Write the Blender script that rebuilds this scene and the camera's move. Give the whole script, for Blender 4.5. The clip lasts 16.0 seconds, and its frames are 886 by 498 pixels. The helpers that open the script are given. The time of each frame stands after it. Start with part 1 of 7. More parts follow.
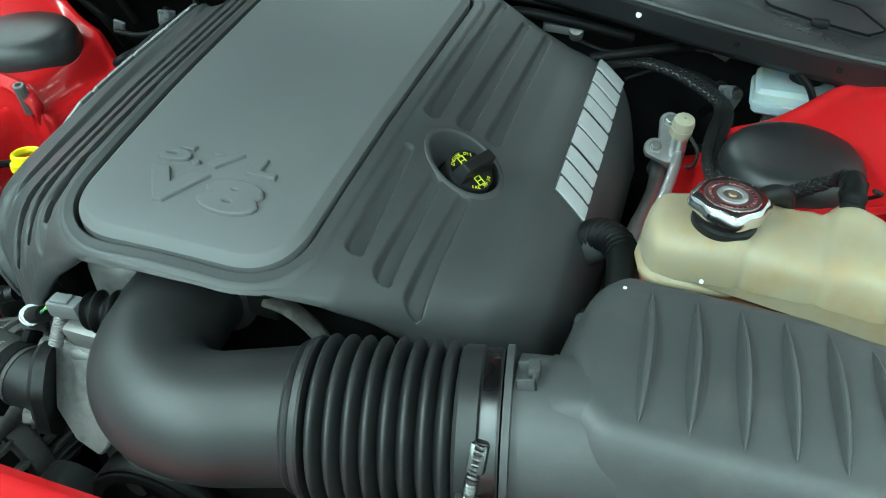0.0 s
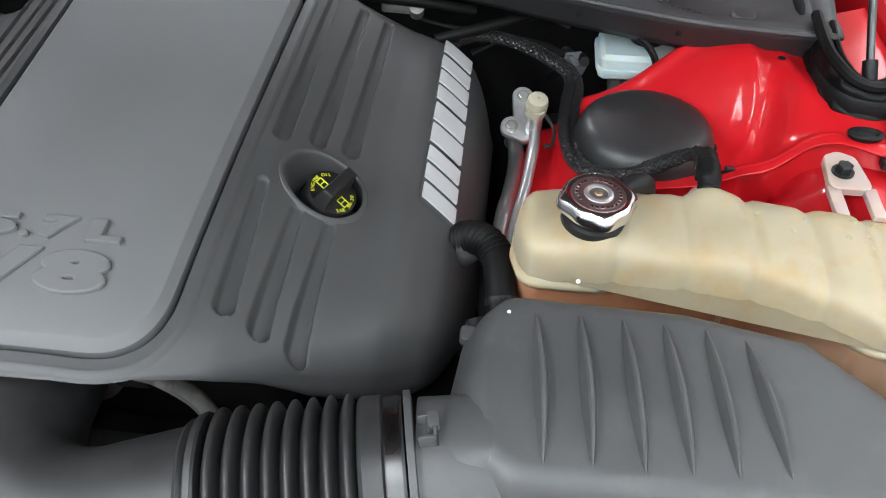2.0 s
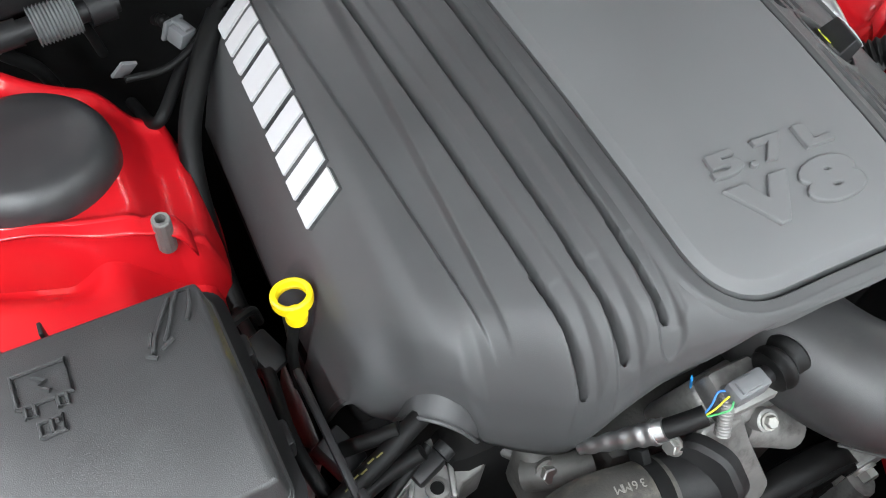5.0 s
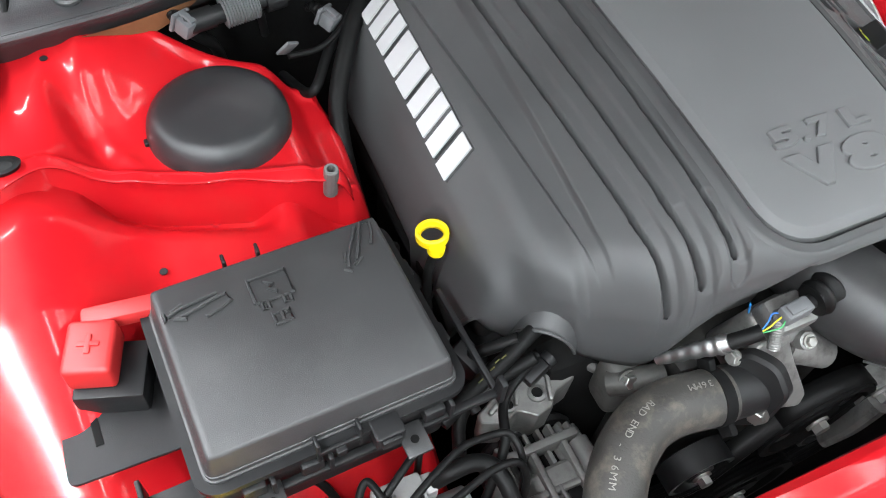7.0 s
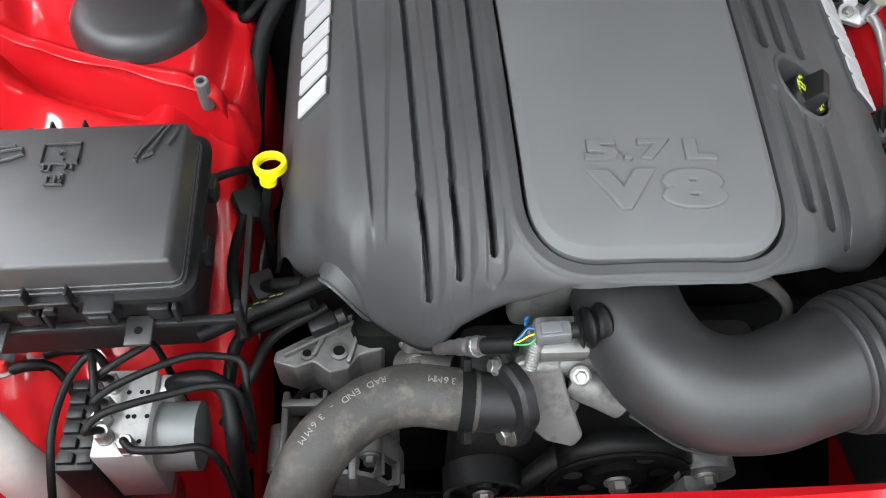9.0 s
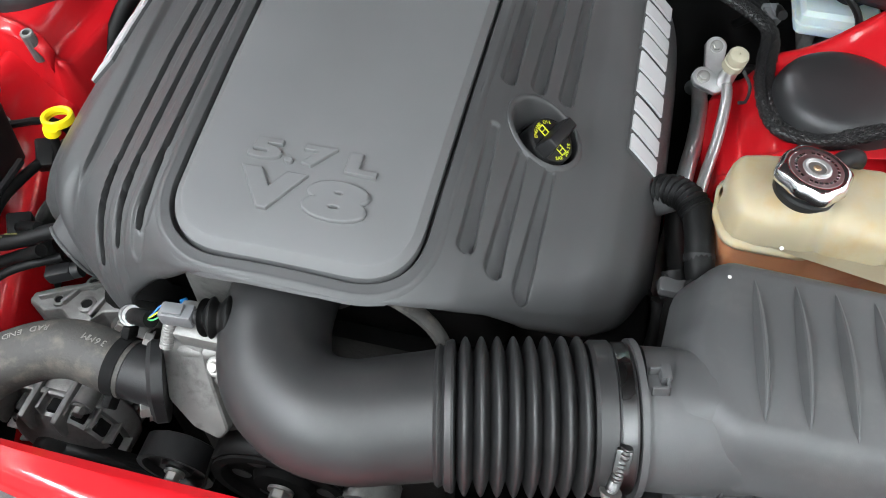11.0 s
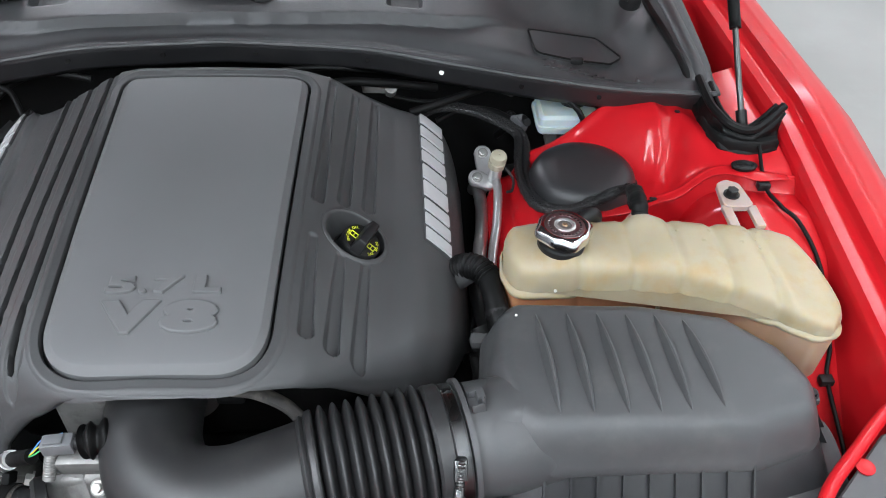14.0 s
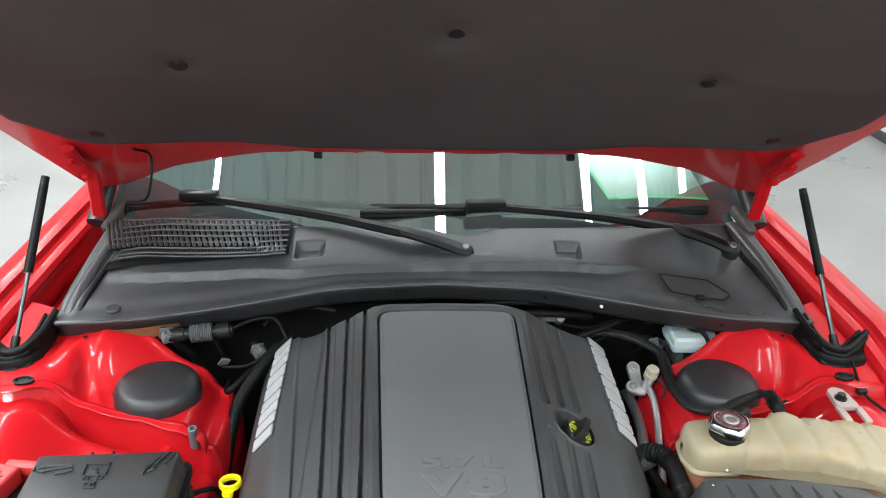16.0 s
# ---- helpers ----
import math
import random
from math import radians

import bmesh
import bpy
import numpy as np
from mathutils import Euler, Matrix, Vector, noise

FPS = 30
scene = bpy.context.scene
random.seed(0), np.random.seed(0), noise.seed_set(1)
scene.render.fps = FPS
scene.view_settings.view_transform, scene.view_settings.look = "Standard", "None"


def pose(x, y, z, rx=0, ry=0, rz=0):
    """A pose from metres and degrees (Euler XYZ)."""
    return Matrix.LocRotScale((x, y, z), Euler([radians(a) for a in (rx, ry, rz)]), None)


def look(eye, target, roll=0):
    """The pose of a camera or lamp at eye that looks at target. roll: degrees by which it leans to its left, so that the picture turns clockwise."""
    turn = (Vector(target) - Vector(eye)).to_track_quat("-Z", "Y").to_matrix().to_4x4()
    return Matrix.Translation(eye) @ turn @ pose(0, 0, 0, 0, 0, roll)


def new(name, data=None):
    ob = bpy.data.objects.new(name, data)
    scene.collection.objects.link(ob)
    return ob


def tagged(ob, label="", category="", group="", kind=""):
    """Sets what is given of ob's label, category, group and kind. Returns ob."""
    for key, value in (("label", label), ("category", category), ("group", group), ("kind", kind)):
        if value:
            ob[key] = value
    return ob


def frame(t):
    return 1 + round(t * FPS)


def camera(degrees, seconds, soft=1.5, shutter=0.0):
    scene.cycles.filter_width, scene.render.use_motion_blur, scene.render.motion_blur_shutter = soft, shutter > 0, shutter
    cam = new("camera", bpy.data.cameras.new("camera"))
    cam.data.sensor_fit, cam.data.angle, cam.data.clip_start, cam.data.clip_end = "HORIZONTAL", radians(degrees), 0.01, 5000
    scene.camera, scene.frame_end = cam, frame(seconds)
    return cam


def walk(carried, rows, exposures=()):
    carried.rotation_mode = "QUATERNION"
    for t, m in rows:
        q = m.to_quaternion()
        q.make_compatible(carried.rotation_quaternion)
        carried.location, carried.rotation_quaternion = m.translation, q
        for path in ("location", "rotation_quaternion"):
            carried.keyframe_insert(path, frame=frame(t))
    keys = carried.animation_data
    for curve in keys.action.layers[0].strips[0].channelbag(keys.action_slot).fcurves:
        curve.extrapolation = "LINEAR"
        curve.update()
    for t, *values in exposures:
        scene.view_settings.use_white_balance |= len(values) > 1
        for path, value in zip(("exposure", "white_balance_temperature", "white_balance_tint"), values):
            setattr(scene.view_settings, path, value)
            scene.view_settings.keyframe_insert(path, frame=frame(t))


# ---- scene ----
cam = camera(58.3, 16.0, soft=1.0)
PATH = [
    (0, (0.384, -0.285, 1.332), (-0.132, 1.166, 0.057), -0.9),
    (0.5, (0.411, -0.237, 1.314), (-0.078, 1.198, 0.009), -1.0),
    (1, (0.44, -0.21, 1.308), (0.005, 1.206, -0.036), -1.2),
    (1.5, (0.438, -0.189, 1.32), (0.105, 1.217, -0.063), -0.8),
    (2, (0.356, -0.211, 1.38), (0.208, 1.189, -0.04), 0.3),
    (2.5, (0.222, -0.254, 1.412), (0.295, 1.107, -0.052), 1.6),
    (3, (0.114, -0.237, 1.407), (0.34, 1.048, -0.109), 2.8),
    (3.5, (0.001, -0.182, 1.353), (0.323, 1.049, -0.19), 2.6),
    (4, (-0.098, -0.136, 1.345), (0.337, 1.046, -0.209), 3.2),
    (4.5, (-0.267, -0.099, 1.327), (0.306, 1.016, -0.231), 5.6),
    (5, (-0.418, -0.057, 1.365), (0.213, 0.979, -0.225), 6.4),
    (5.2, (-0.472, -0.059, 1.384), (0.178, 0.972, -0.202), 6.8),
    (5.6, (-0.528, -0.054, 1.404), (0.138, 0.954, -0.191), 7.2),
    (6.1, (-0.572, -0.067, 1.433), (0.089, 0.926, -0.175), 7.5),
    (6.7, (-0.580, -0.102, 1.464), (0.039, 0.894, -0.159), 7.5),
    (7.3, (-0.53, -0.148, 1.478), (0.006, 0.875, -0.155), 6.4),
    (7.5, (-0.496, -0.168, 1.479), (-0.003, 0.872, -0.157), 5.7),
    (8, (-0.409, -0.209, 1.472), (-0.048, 0.877, -0.169), 4.7),
    (8.2, (-0.379, -0.22, 1.467), (-0.066, 0.878, -0.175), 4.5),
    (8.9, (-0.231, -0.251, 1.457), (-0.097, 0.890, -0.178), 3.5),
    (9.6, (-0.045, -0.264, 1.454), (-0.089, 0.911, -0.162), 2.4),
    (10.3, (0.112, -0.253, 1.449), (-0.078, 0.926, -0.156), 1.4),
    (10.5, (0.146, -0.246, 1.446), (-0.078, 0.928, -0.158), 1.2),
    (11, (0.219, -0.234, 1.449), (-0.041, 0.939, -0.15), 0.9),
    (11.5, (0.3, -0.22, 1.455), (0.015, 0.966, -0.13), -0.1),
    (12, (0.379, -0.209, 1.449), (0.112, 1.021, -0.105), -0.5),
    (12.5, (0.407, -0.214, 1.454), (0.24, 1.066, -0.073), -0.1),
    (13, (0.387, -0.237, 1.465), (0.319, 1.099, -0.022), 0.5),
    (13.5, (0.346, -0.284, 1.486), (0.359, 1.122, 0.064), 1.1),
    (14, (0.252, -0.379, 1.523), (0.346, 1.101, 0.18), 1.9),
    (14.5, (0.153, -0.492, 1.58), (0.32, 1.071, 0.343), 2.1),
    (15, (0.067, -0.565, 1.628), (0.286, 1.099, 0.541), 2.2),
    (15.5, (-0.012, -0.624, 1.685), (0.207, 1.112, 0.718), 2.1),
    (16, (-0.074, -0.655, 1.712), (0.03, 1.131, 0.818), 1.7),
]
EXPOSURES = [(0, -0.16, 5620, -20), (0.4, 0.02, 6000, -8), (0.9, 0.08, 6250, 8), (2.0, 0.0, 6350, 10), (4.5, 0.18, 6400, 10), (8.0, 0.10, 6400, 10), (10.3, 0.20, 6400, 10), (12.0, 0.12, 6350, 10), (12.6, -0.06, 6250, 11), (13.2, -0.10, 6200, 11), (14.5, -0.17, 6200, 12), (15.2, -0.18, 6250, 11), (16, -0.15, 6400, 8)]
walk(cam, [(t, look(eye, target, roll)) for t, eye, target, roll in PATH], EXPOSURES)

# ---- world, light ----
world = bpy.data.worlds.new("room_air")
world.use_nodes = True
world.node_tree.nodes["Background"].inputs[0].default_value = (0.9, 0.95, 1.0, 1)
world.node_tree.nodes["Background"].inputs[1].default_value = 0.005
scene.world = world
ROOM_X0, ROOM_X1, ROOM_Y0, ROOM_Y1, ROOM_H = -5.0, 3.25, -5.5, 8.0, 3.4


def tube_lamp(x, y0, y1, watts):
    lamp = bpy.data.lights.new("led_tube_light", "AREA")
    lamp.shape, lamp.size, lamp.size_y = "RECTANGLE", 0.10, y1 - y0
    lamp.energy, lamp.color = watts, (0.93, 0.965, 1.0)
    ob = new("led_tube_light", lamp)
    ob.matrix_world = pose(x, (y0 + y1) / 2, ROOM_H - 0.09)
    return ob


TUBES = [(-3.4, 400), (-1.64, 540), (0.135, 170), (1.27, 90), (1.76, 65), (2.75, 70)]
for tube_x, tube_w in TUBES:
    tube_lamp(tube_x, -5.0, 5.0, tube_w)

# ---- materials ----
def mat(name, col, rough=0.5, metal=0.0, coat=0.0, bump=0.0, grain=600.0, var=0.12, patch=9.0, spec=0.5, rvar=0.12, dirt=None, dirt_amount=0.0, gloss=0.16):
    m = bpy.data.materials.new(name)
    m.use_nodes = True
    nt = m.node_tree
    b = nt.nodes["Principled BSDF"]
    tc = nt.nodes.new("ShaderNodeTexCoord")
    big = nt.nodes.new("ShaderNodeTexNoise")
    big.inputs["Scale"].default_value, big.inputs["Detail"].default_value = patch, 5
    fine = nt.nodes.new("ShaderNodeTexNoise")
    fine.inputs["Scale"].default_value, fine.inputs["Detail"].default_value = grain, 3
    for n in (big, fine):
        nt.links.new(tc.outputs["Object"], n.inputs["Vector"])
    ramp = nt.nodes.new("ShaderNodeMapRange")
    ramp.inputs[1].default_value, ramp.inputs[2].default_value = 0.3, 0.7
    ramp.inputs[3].default_value, ramp.inputs[4].default_value = 1 - var, 1 + var
    nt.links.new(big.outputs[0], ramp.inputs[0])
    mul = nt.nodes.new("ShaderNodeVectorMath")
    mul.operation = "SCALE"
    mul.inputs[0].default_value = col
    nt.links.new(ramp.outputs[0], mul.inputs["Scale"])
    out = mul.outputs[0]
    if dirt:
        dn = nt.nodes.new("ShaderNodeTexNoise")
        dn.inputs["Scale"].default_value, dn.inputs["Detail"].default_value, dn.inputs["Roughness"].default_value = patch * 2.3, 8, 0.65
        nt.links.new(tc.outputs["Object"], dn.inputs["Vector"])
        dr = nt.nodes.new("ShaderNodeMapRange")
        dr.inputs[1].default_value, dr.inputs[2].default_value, dr.inputs[4].default_value = 0.5, 0.72, dirt_amount
        nt.links.new(dn.outputs[0], dr.inputs[0])
        mx = nt.nodes.new("ShaderNodeMix")
        mx.data_type = "RGBA"
        nt.links.new(dr.outputs[0], mx.inputs["Factor"])
        nt.links.new(out, mx.inputs[6])
        mx.inputs[7].default_value = (*dirt, 1)
        out = mx.outputs[2]
    nt.links.new(out, b.inputs["Base Color"])
    rr = nt.nodes.new("ShaderNodeMapRange")
    rr.inputs[1].default_value, rr.inputs[2].default_value = 0.3, 0.7
    rr.inputs[3].default_value, rr.inputs[4].default_value = max(0.02, rough - rvar * rough), min(1, rough + rvar * rough)
    nt.links.new(big.outputs[0], rr.inputs[0])
    nt.links.new(rr.outputs[0], b.inputs["Roughness"])
    b.inputs["Metallic"].default_value = metal
    b.inputs["Specular IOR Level"].default_value = spec
    b.inputs["Coat Weight"].default_value = coat
    b.inputs["Coat Roughness"].default_value = gloss
    if bump:
        bp = nt.nodes.new("ShaderNodeBump")
        bp.inputs["Strength"].default_value, bp.inputs["Distance"].default_value = bump, 0.0006
        nt.links.new(fine.outputs[0], bp.inputs["Height"])
        nt.links.new(bp.outputs[0], b.inputs["Normal"])
    return m


COVER = mat("satin_black_plastic", (0.046, 0.0462, 0.047), 0.47, bump=0.22, grain=2200, var=0.10, spec=0.42, dirt=(0.075, 0.073, 0.070), dirt_amount=0.12)
PANEL = mat("grey_satin_plastic", (0.108, 0.1078, 0.109), 0.55, bump=0.15, grain=2600, var=0.06, spec=0.3)
DUCT = mat("black_moulded_rubber", (0.0165, 0.0165, 0.017), 0.45, bump=0.10, grain=1800, var=0.15, patch=14, dirt=(0.06, 0.057, 0.052), dirt_amount=0.16)
AIRBOX = mat("charcoal_plastic", (0.050, 0.0503, 0.0515), 0.42, bump=0.2, grain=2000, var=0.12, dirt=(0.11, 0.107, 0.10), dirt_amount=0.28)
BLACK = mat("black_plastic", (0.010, 0.010, 0.0105), 0.45, bump=0.2, grain=900, var=0.2, dirt=(0.05, 0.047, 0.042), dirt_amount=0.12, spec=0.25)
DOME = mat("black_dome_plastic", (0.017, 0.017, 0.018), 0.4, bump=0.25, grain=1300, var=0.1, dirt=(0.08, 0.075, 0.07), dirt_amount=0.12)
# grime plus the deep bay's shade, put into one near-black colour
DARK = mat("grimy_shaded_metal", (0.005, 0.005, 0.005), 0.8, bump=0.5, grain=120, var=0.4, dirt=(0.015, 0.014, 0.012), dirt_amount=0.3, spec=0.12)
RUBBER = mat("dusty_rubber", (0.030, 0.028, 0.025), 0.66, bump=0.6, grain=420, var=0.35, patch=22, dirt=(0.13, 0.11, 0.085), dirt_amount=0.5)
SEAL = mat("black_seal_rubber", (0.005, 0.005, 0.005), 0.48, bump=0.3, grain=300, var=0.3, spec=0.14, dirt=(0.025, 0.023, 0.02), dirt_amount=0.15)
WIPER = mat("black_wiper_paint", (0.006, 0.006, 0.006), 0.36, bump=0.1, var=0.2, spec=0.14)
COWL = mat("weathered_cowl_plastic", (0.034, 0.0345, 0.036), 0.43, bump=0.5, grain=700, var=0.2, dirt=(0.08, 0.077, 0.073), dirt_amount=0.25)
FUSE = mat("grey_black_fuse_plastic", (0.031, 0.031, 0.0315), 0.42, bump=0.4, grain=1500, var=0.08, dirt=(0.10, 0.10, 0.095), dirt_amount=0.12)
RED = mat("red_car_paint", (0.41, 0.006, 0.010), 0.5, coat=0.42, gloss=0.10, spec=0.08, var=0.05, patch=4, bump=0.05, grain=60, dirt=(0.42, 0.03, 0.025), dirt_amount=0.25)
# body red with dust, darkened to hold the shade low in the bay
REDSHADE = mat("dusty_shaded_red_paint", (0.22, 0.006, 0.008), 0.5, coat=0.3, var=0.2, patch=7, bump=0.1, grain=80, dirt=(0.12, 0.03, 0.025), dirt_amount=0.5)
REDCAP = mat("red_plastic", (0.42, 0.018, 0.018), 0.5, var=0.08)
ALU = mat("cast_aluminium", (0.20, 0.196, 0.188), 0.5, metal=0.5, bump=1.0, grain=110, var=0.3, patch=16, dirt=(0.03, 0.026, 0.022), dirt_amount=0.75)
CASTPALE = mat("pale_machined_aluminium", (0.36, 0.355, 0.35), 0.5, metal=0.35, bump=0.6, grain=300, var=0.12, dirt=(0.16, 0.15, 0.14), dirt_amount=0.4)
ALTCAST = mat("grey_alternator_casting", (0.17, 0.167, 0.16), 0.5, metal=0.45, bump=0.8, grain=160, var=0.2, patch=16, dirt=(0.06, 0.052, 0.045), dirt_amount=0.6)
CAST = mat("dull_cast_metal", (0.075, 0.073, 0.068), 0.6, metal=0.35, bump=1.0, grain=110, var=0.35, patch=16, dirt=(0.02, 0.018, 0.015), dirt_amount=0.7)
GRIME = mat("oily_cast_iron", (0.04, 0.038, 0.035), 0.6, metal=0.3, bump=0.9, grain=200, var=0.4, dirt=(0.02, 0.018, 0.016), dirt_amount=0.7)
STEEL = mat("zinc_steel", (0.33, 0.325, 0.31), 0.48, metal=1.0, bump=0.15, var=0.2, dirt=(0.2, 0.17, 0.13), dirt_amount=0.3)
DARKSTEEL = mat("dark_rod_steel", (0.10, 0.10, 0.10), 0.3, metal=1.0, var=0.1)
PIPE = mat("brushed_aluminium_pipe", (0.60, 0.60, 0.60), 0.30, metal=0.82, bump=0.15, grain=300, var=0.15, dirt=(0.25, 0.23, 0.2), dirt_amount=0.3)
DISC = mat("stamped_tinplate", (0.44, 0.31, 0.32), 0.36, metal=1.0, bump=0.3, grain=400, var=0.15)
CHROME = mat("chrome", (0.70, 0.70, 0.71), 0.16, metal=1.0, var=0.05)
SILVER = mat("silver_paint", (0.46, 0.46, 0.465), 0.42, metal=0.15, var=0.03)
YELLOW = mat("yellow_plastic", (0.80, 0.62, 0.005), 0.4, var=0.06)
INK = mat("yellow_print", (0.62, 0.66, 0.03), 0.5, var=0.05)
WHITEPL = mat("white_plastic", (0.72, 0.72, 0.68), 0.45, var=0.08, dirt=(0.4, 0.38, 0.33), dirt_amount=0.4)
GREYPL = mat("grey_connector_plastic", (0.105, 0.108, 0.112), 0.45, var=0.1)
LINER = mat("black_felt_liner", (0.052, 0.045, 0.045), 0.95, bump=1.0, grain=380, var=0.18, patch=3, spec=0.15)
FOIL = mat("foil_wrap", (0.50, 0.50, 0.50), 0.36, metal=1.0, bump=1.0, grain=160, var=0.2)
FLOOR = mat("polished_concrete", (0.232, 0.226, 0.214), 0.3, var=0.12, patch=1.6, bump=0.1, grain=60, dirt=(0.28, 0.28, 0.27), dirt_amount=0.4)
WALL = mat("white_wall_paint", (0.60, 0.61, 0.60), 0.6, var=0.03, patch=2)
GREYWALL = mat("grey_wall_paint", (0.24, 0.245, 0.245), 0.6, var=0.05, patch=2)
# teal put into the sheet's colour to tint its reflection in the windscreen
CEIL = mat("teal_tinted_ribbed_sheet", (0.60, 0.80, 0.77), 0.5, var=0.04, patch=1.5)
BASE = mat("dark_skirting", (0.05, 0.05, 0.055), 0.5)
PAPER = mat("printed_paper", (0.36, 0.42, 0.38), 0.6, var=0.05, patch=20)
GREEN = mat("green_paper_edge", (0.05, 0.45, 0.13), 0.5, var=0.05)
RUST = mat("rusty_stain", (0.17, 0.07, 0.025), 0.8, bump=0.8, grain=200, var=0.4)
PRINT = mat("pale_grey_print", (0.16, 0.155, 0.14), 0.6, var=0.3, patch=80)


def tank_plastic(name, col, deep, clear=None):
    m = mat(name, col, 0.46, var=0.10, patch=11, dirt=deep, dirt_amount=0.55, spec=0.35)
    b = m.node_tree.nodes["Principled BSDF"]
    b.inputs["Subsurface Weight"].default_value = 0.6
    if clear:
        # the coolant's stain ends towards one end of the tank
        nt = m.node_tree
        tc, sep, mr, mx = (nt.nodes.new(k) for k in ("ShaderNodeTexCoord", "ShaderNodeSeparateXYZ", "ShaderNodeMapRange", "ShaderNodeMix"))
        mx.data_type = "RGBA"
        nt.links.new(tc.outputs["Object"], sep.inputs[0])
        nt.links.new(sep.outputs[0], mr.inputs[0])
        mr.inputs[1].default_value, mr.inputs[2].default_value = 0.02, 0.16
        nt.links.new(mr.outputs[0], mx.inputs["Factor"])
        nt.links.new(b.inputs["Base Color"].links[0].from_socket, mx.inputs[6])
        mx.inputs[7].default_value = (*clear, 1)
        nt.links.new(mx.outputs[2], b.inputs["Base Color"])
    b.inputs["Subsurface Radius"].default_value = (0.02, 0.013, 0.006)
    b.inputs["Subsurface Scale"].default_value = 0.6
    return m


TANK_UP = tank_plastic("milky_tank_plastic", (0.335, 0.286, 0.192), (0.335, 0.215, 0.075))
TANK_LOW = tank_plastic("coolant_stained_plastic", (0.36, 0.165, 0.085), (0.27, 0.075, 0.045), (0.39, 0.28, 0.19))
BRACKET = tank_plastic("pale_tank_bracket", (0.37, 0.29, 0.26), (0.34, 0.22, 0.19))
RESV = tank_plastic("clear_reservoir_plastic", (0.40, 0.47, 0.48), (0.32, 0.38, 0.38))

GLASS = bpy.data.materials.new("tinted_windscreen_glass")
GLASS.use_nodes = True
gb = GLASS.node_tree.nodes["Principled BSDF"]
gb.inputs["Base Color"].default_value = (0.55, 0.78, 0.74, 1)
gb.inputs["Roughness"].default_value = 0.02
gb.inputs["Transmission Weight"].default_value = 1.0
gb.inputs["IOR"].default_value = 3.0
gb.inputs["Specular Tint"].default_value = (0.76, 1.0, 0.96, 1)

GLOW = bpy.data.materials.new("led_diffuser")
GLOW.use_nodes = True
GLOW.node_tree.nodes["Principled BSDF"].inputs["Emission Color"].default_value = (0.96, 1, 1, 1)
GLOW.node_tree.nodes["Principled BSDF"].inputs["Emission Strength"].default_value = 6.0

# ---- building helpers ----
ORIGIN = {}


def thing(name, at, label, category, group="", kind=""):
    ob = new(name)
    ob.empty_display_size = 0.05
    ob.location = at
    ORIGIN[ob.name] = Vector(at)
    return tagged(ob, label, category, group, kind)


def as_mesh(name, bm, material, smooth=True, sharp=38):
    me = bpy.data.meshes.new(name)
    bmesh.ops.recalc_face_normals(bm, faces=bm.faces)
    for e in bm.edges:
        e.smooth = not (len(e.link_faces) == 2 and e.calc_face_angle(0) > radians(sharp))
    for f in bm.faces:
        f.smooth = smooth
    bm.to_mesh(me)
    bm.free()
    me.materials.append(material)
    return me


def part(name, bm, material, parent, label="", smooth=True, sharp=38):
    at = ORIGIN[parent.name]
    bmesh.ops.translate(bm, verts=bm.verts, vec=-at)
    ob = new(name, as_mesh(name, bm, material, smooth, sharp))
    ob.parent = parent
    ORIGIN[ob.name] = at
    return tagged(ob, label)


def single(name, bm, material, label, category, kind="", smooth=True, sharp=38, group=""):
    ob = new(name, as_mesh(name, bm, material, smooth, sharp))
    ORIGIN[ob.name] = Vector((0, 0, 0))
    return tagged(ob, label, category, group, kind)


def box(x0, x1, y0, y1, z0, z1, bevel=0.002, seg=2, m=None):
    bm = bmesh.new()
    bmesh.ops.create_cube(bm, size=1)
    bmesh.ops.scale(bm, vec=(x1 - x0, y1 - y0, z1 - z0), verts=bm.verts)
    if bevel:
        bmesh.ops.bevel(bm, geom=list(bm.edges), offset=bevel, segments=seg, profile=0.5, affect="EDGES")
    bmesh.ops.translate(bm, vec=((x0 + x1) / 2, (y0 + y1) / 2, (z0 + z1) / 2), verts=bm.verts)
    if m is not None:
        bmesh.ops.transform(bm, matrix=m, verts=bm.verts)
    return bm


def join(*bms):
    out = bms[0]
    for b in bms[1:]:
        me = bpy.data.meshes.new("joined")
        b.to_mesh(me)
        out.from_mesh(me)
        bpy.data.meshes.remove(me)
        b.free()
    return out


def spline(points, n):
    """Catmull-Rom through points, n samples."""
    p = [Vector(q) for q in points]
    p = [p[0] * 2 - p[1]] + p + [p[-1] * 2 - p[-2]]
    out, k = [], len(p) - 3
    for i in range(n + 1):
        s = i / n * k
        j = min(int(s), k - 1)
        t = s - j
        a, b, c, d = p[j], p[j + 1], p[j + 2], p[j + 3]
        out.append(0.5 * (2 * b + (c - a) * t + (2 * a - 5 * b + 4 * c - d) * t * t + (3 * b - a - 3 * c + d) * t ** 3))
    return out


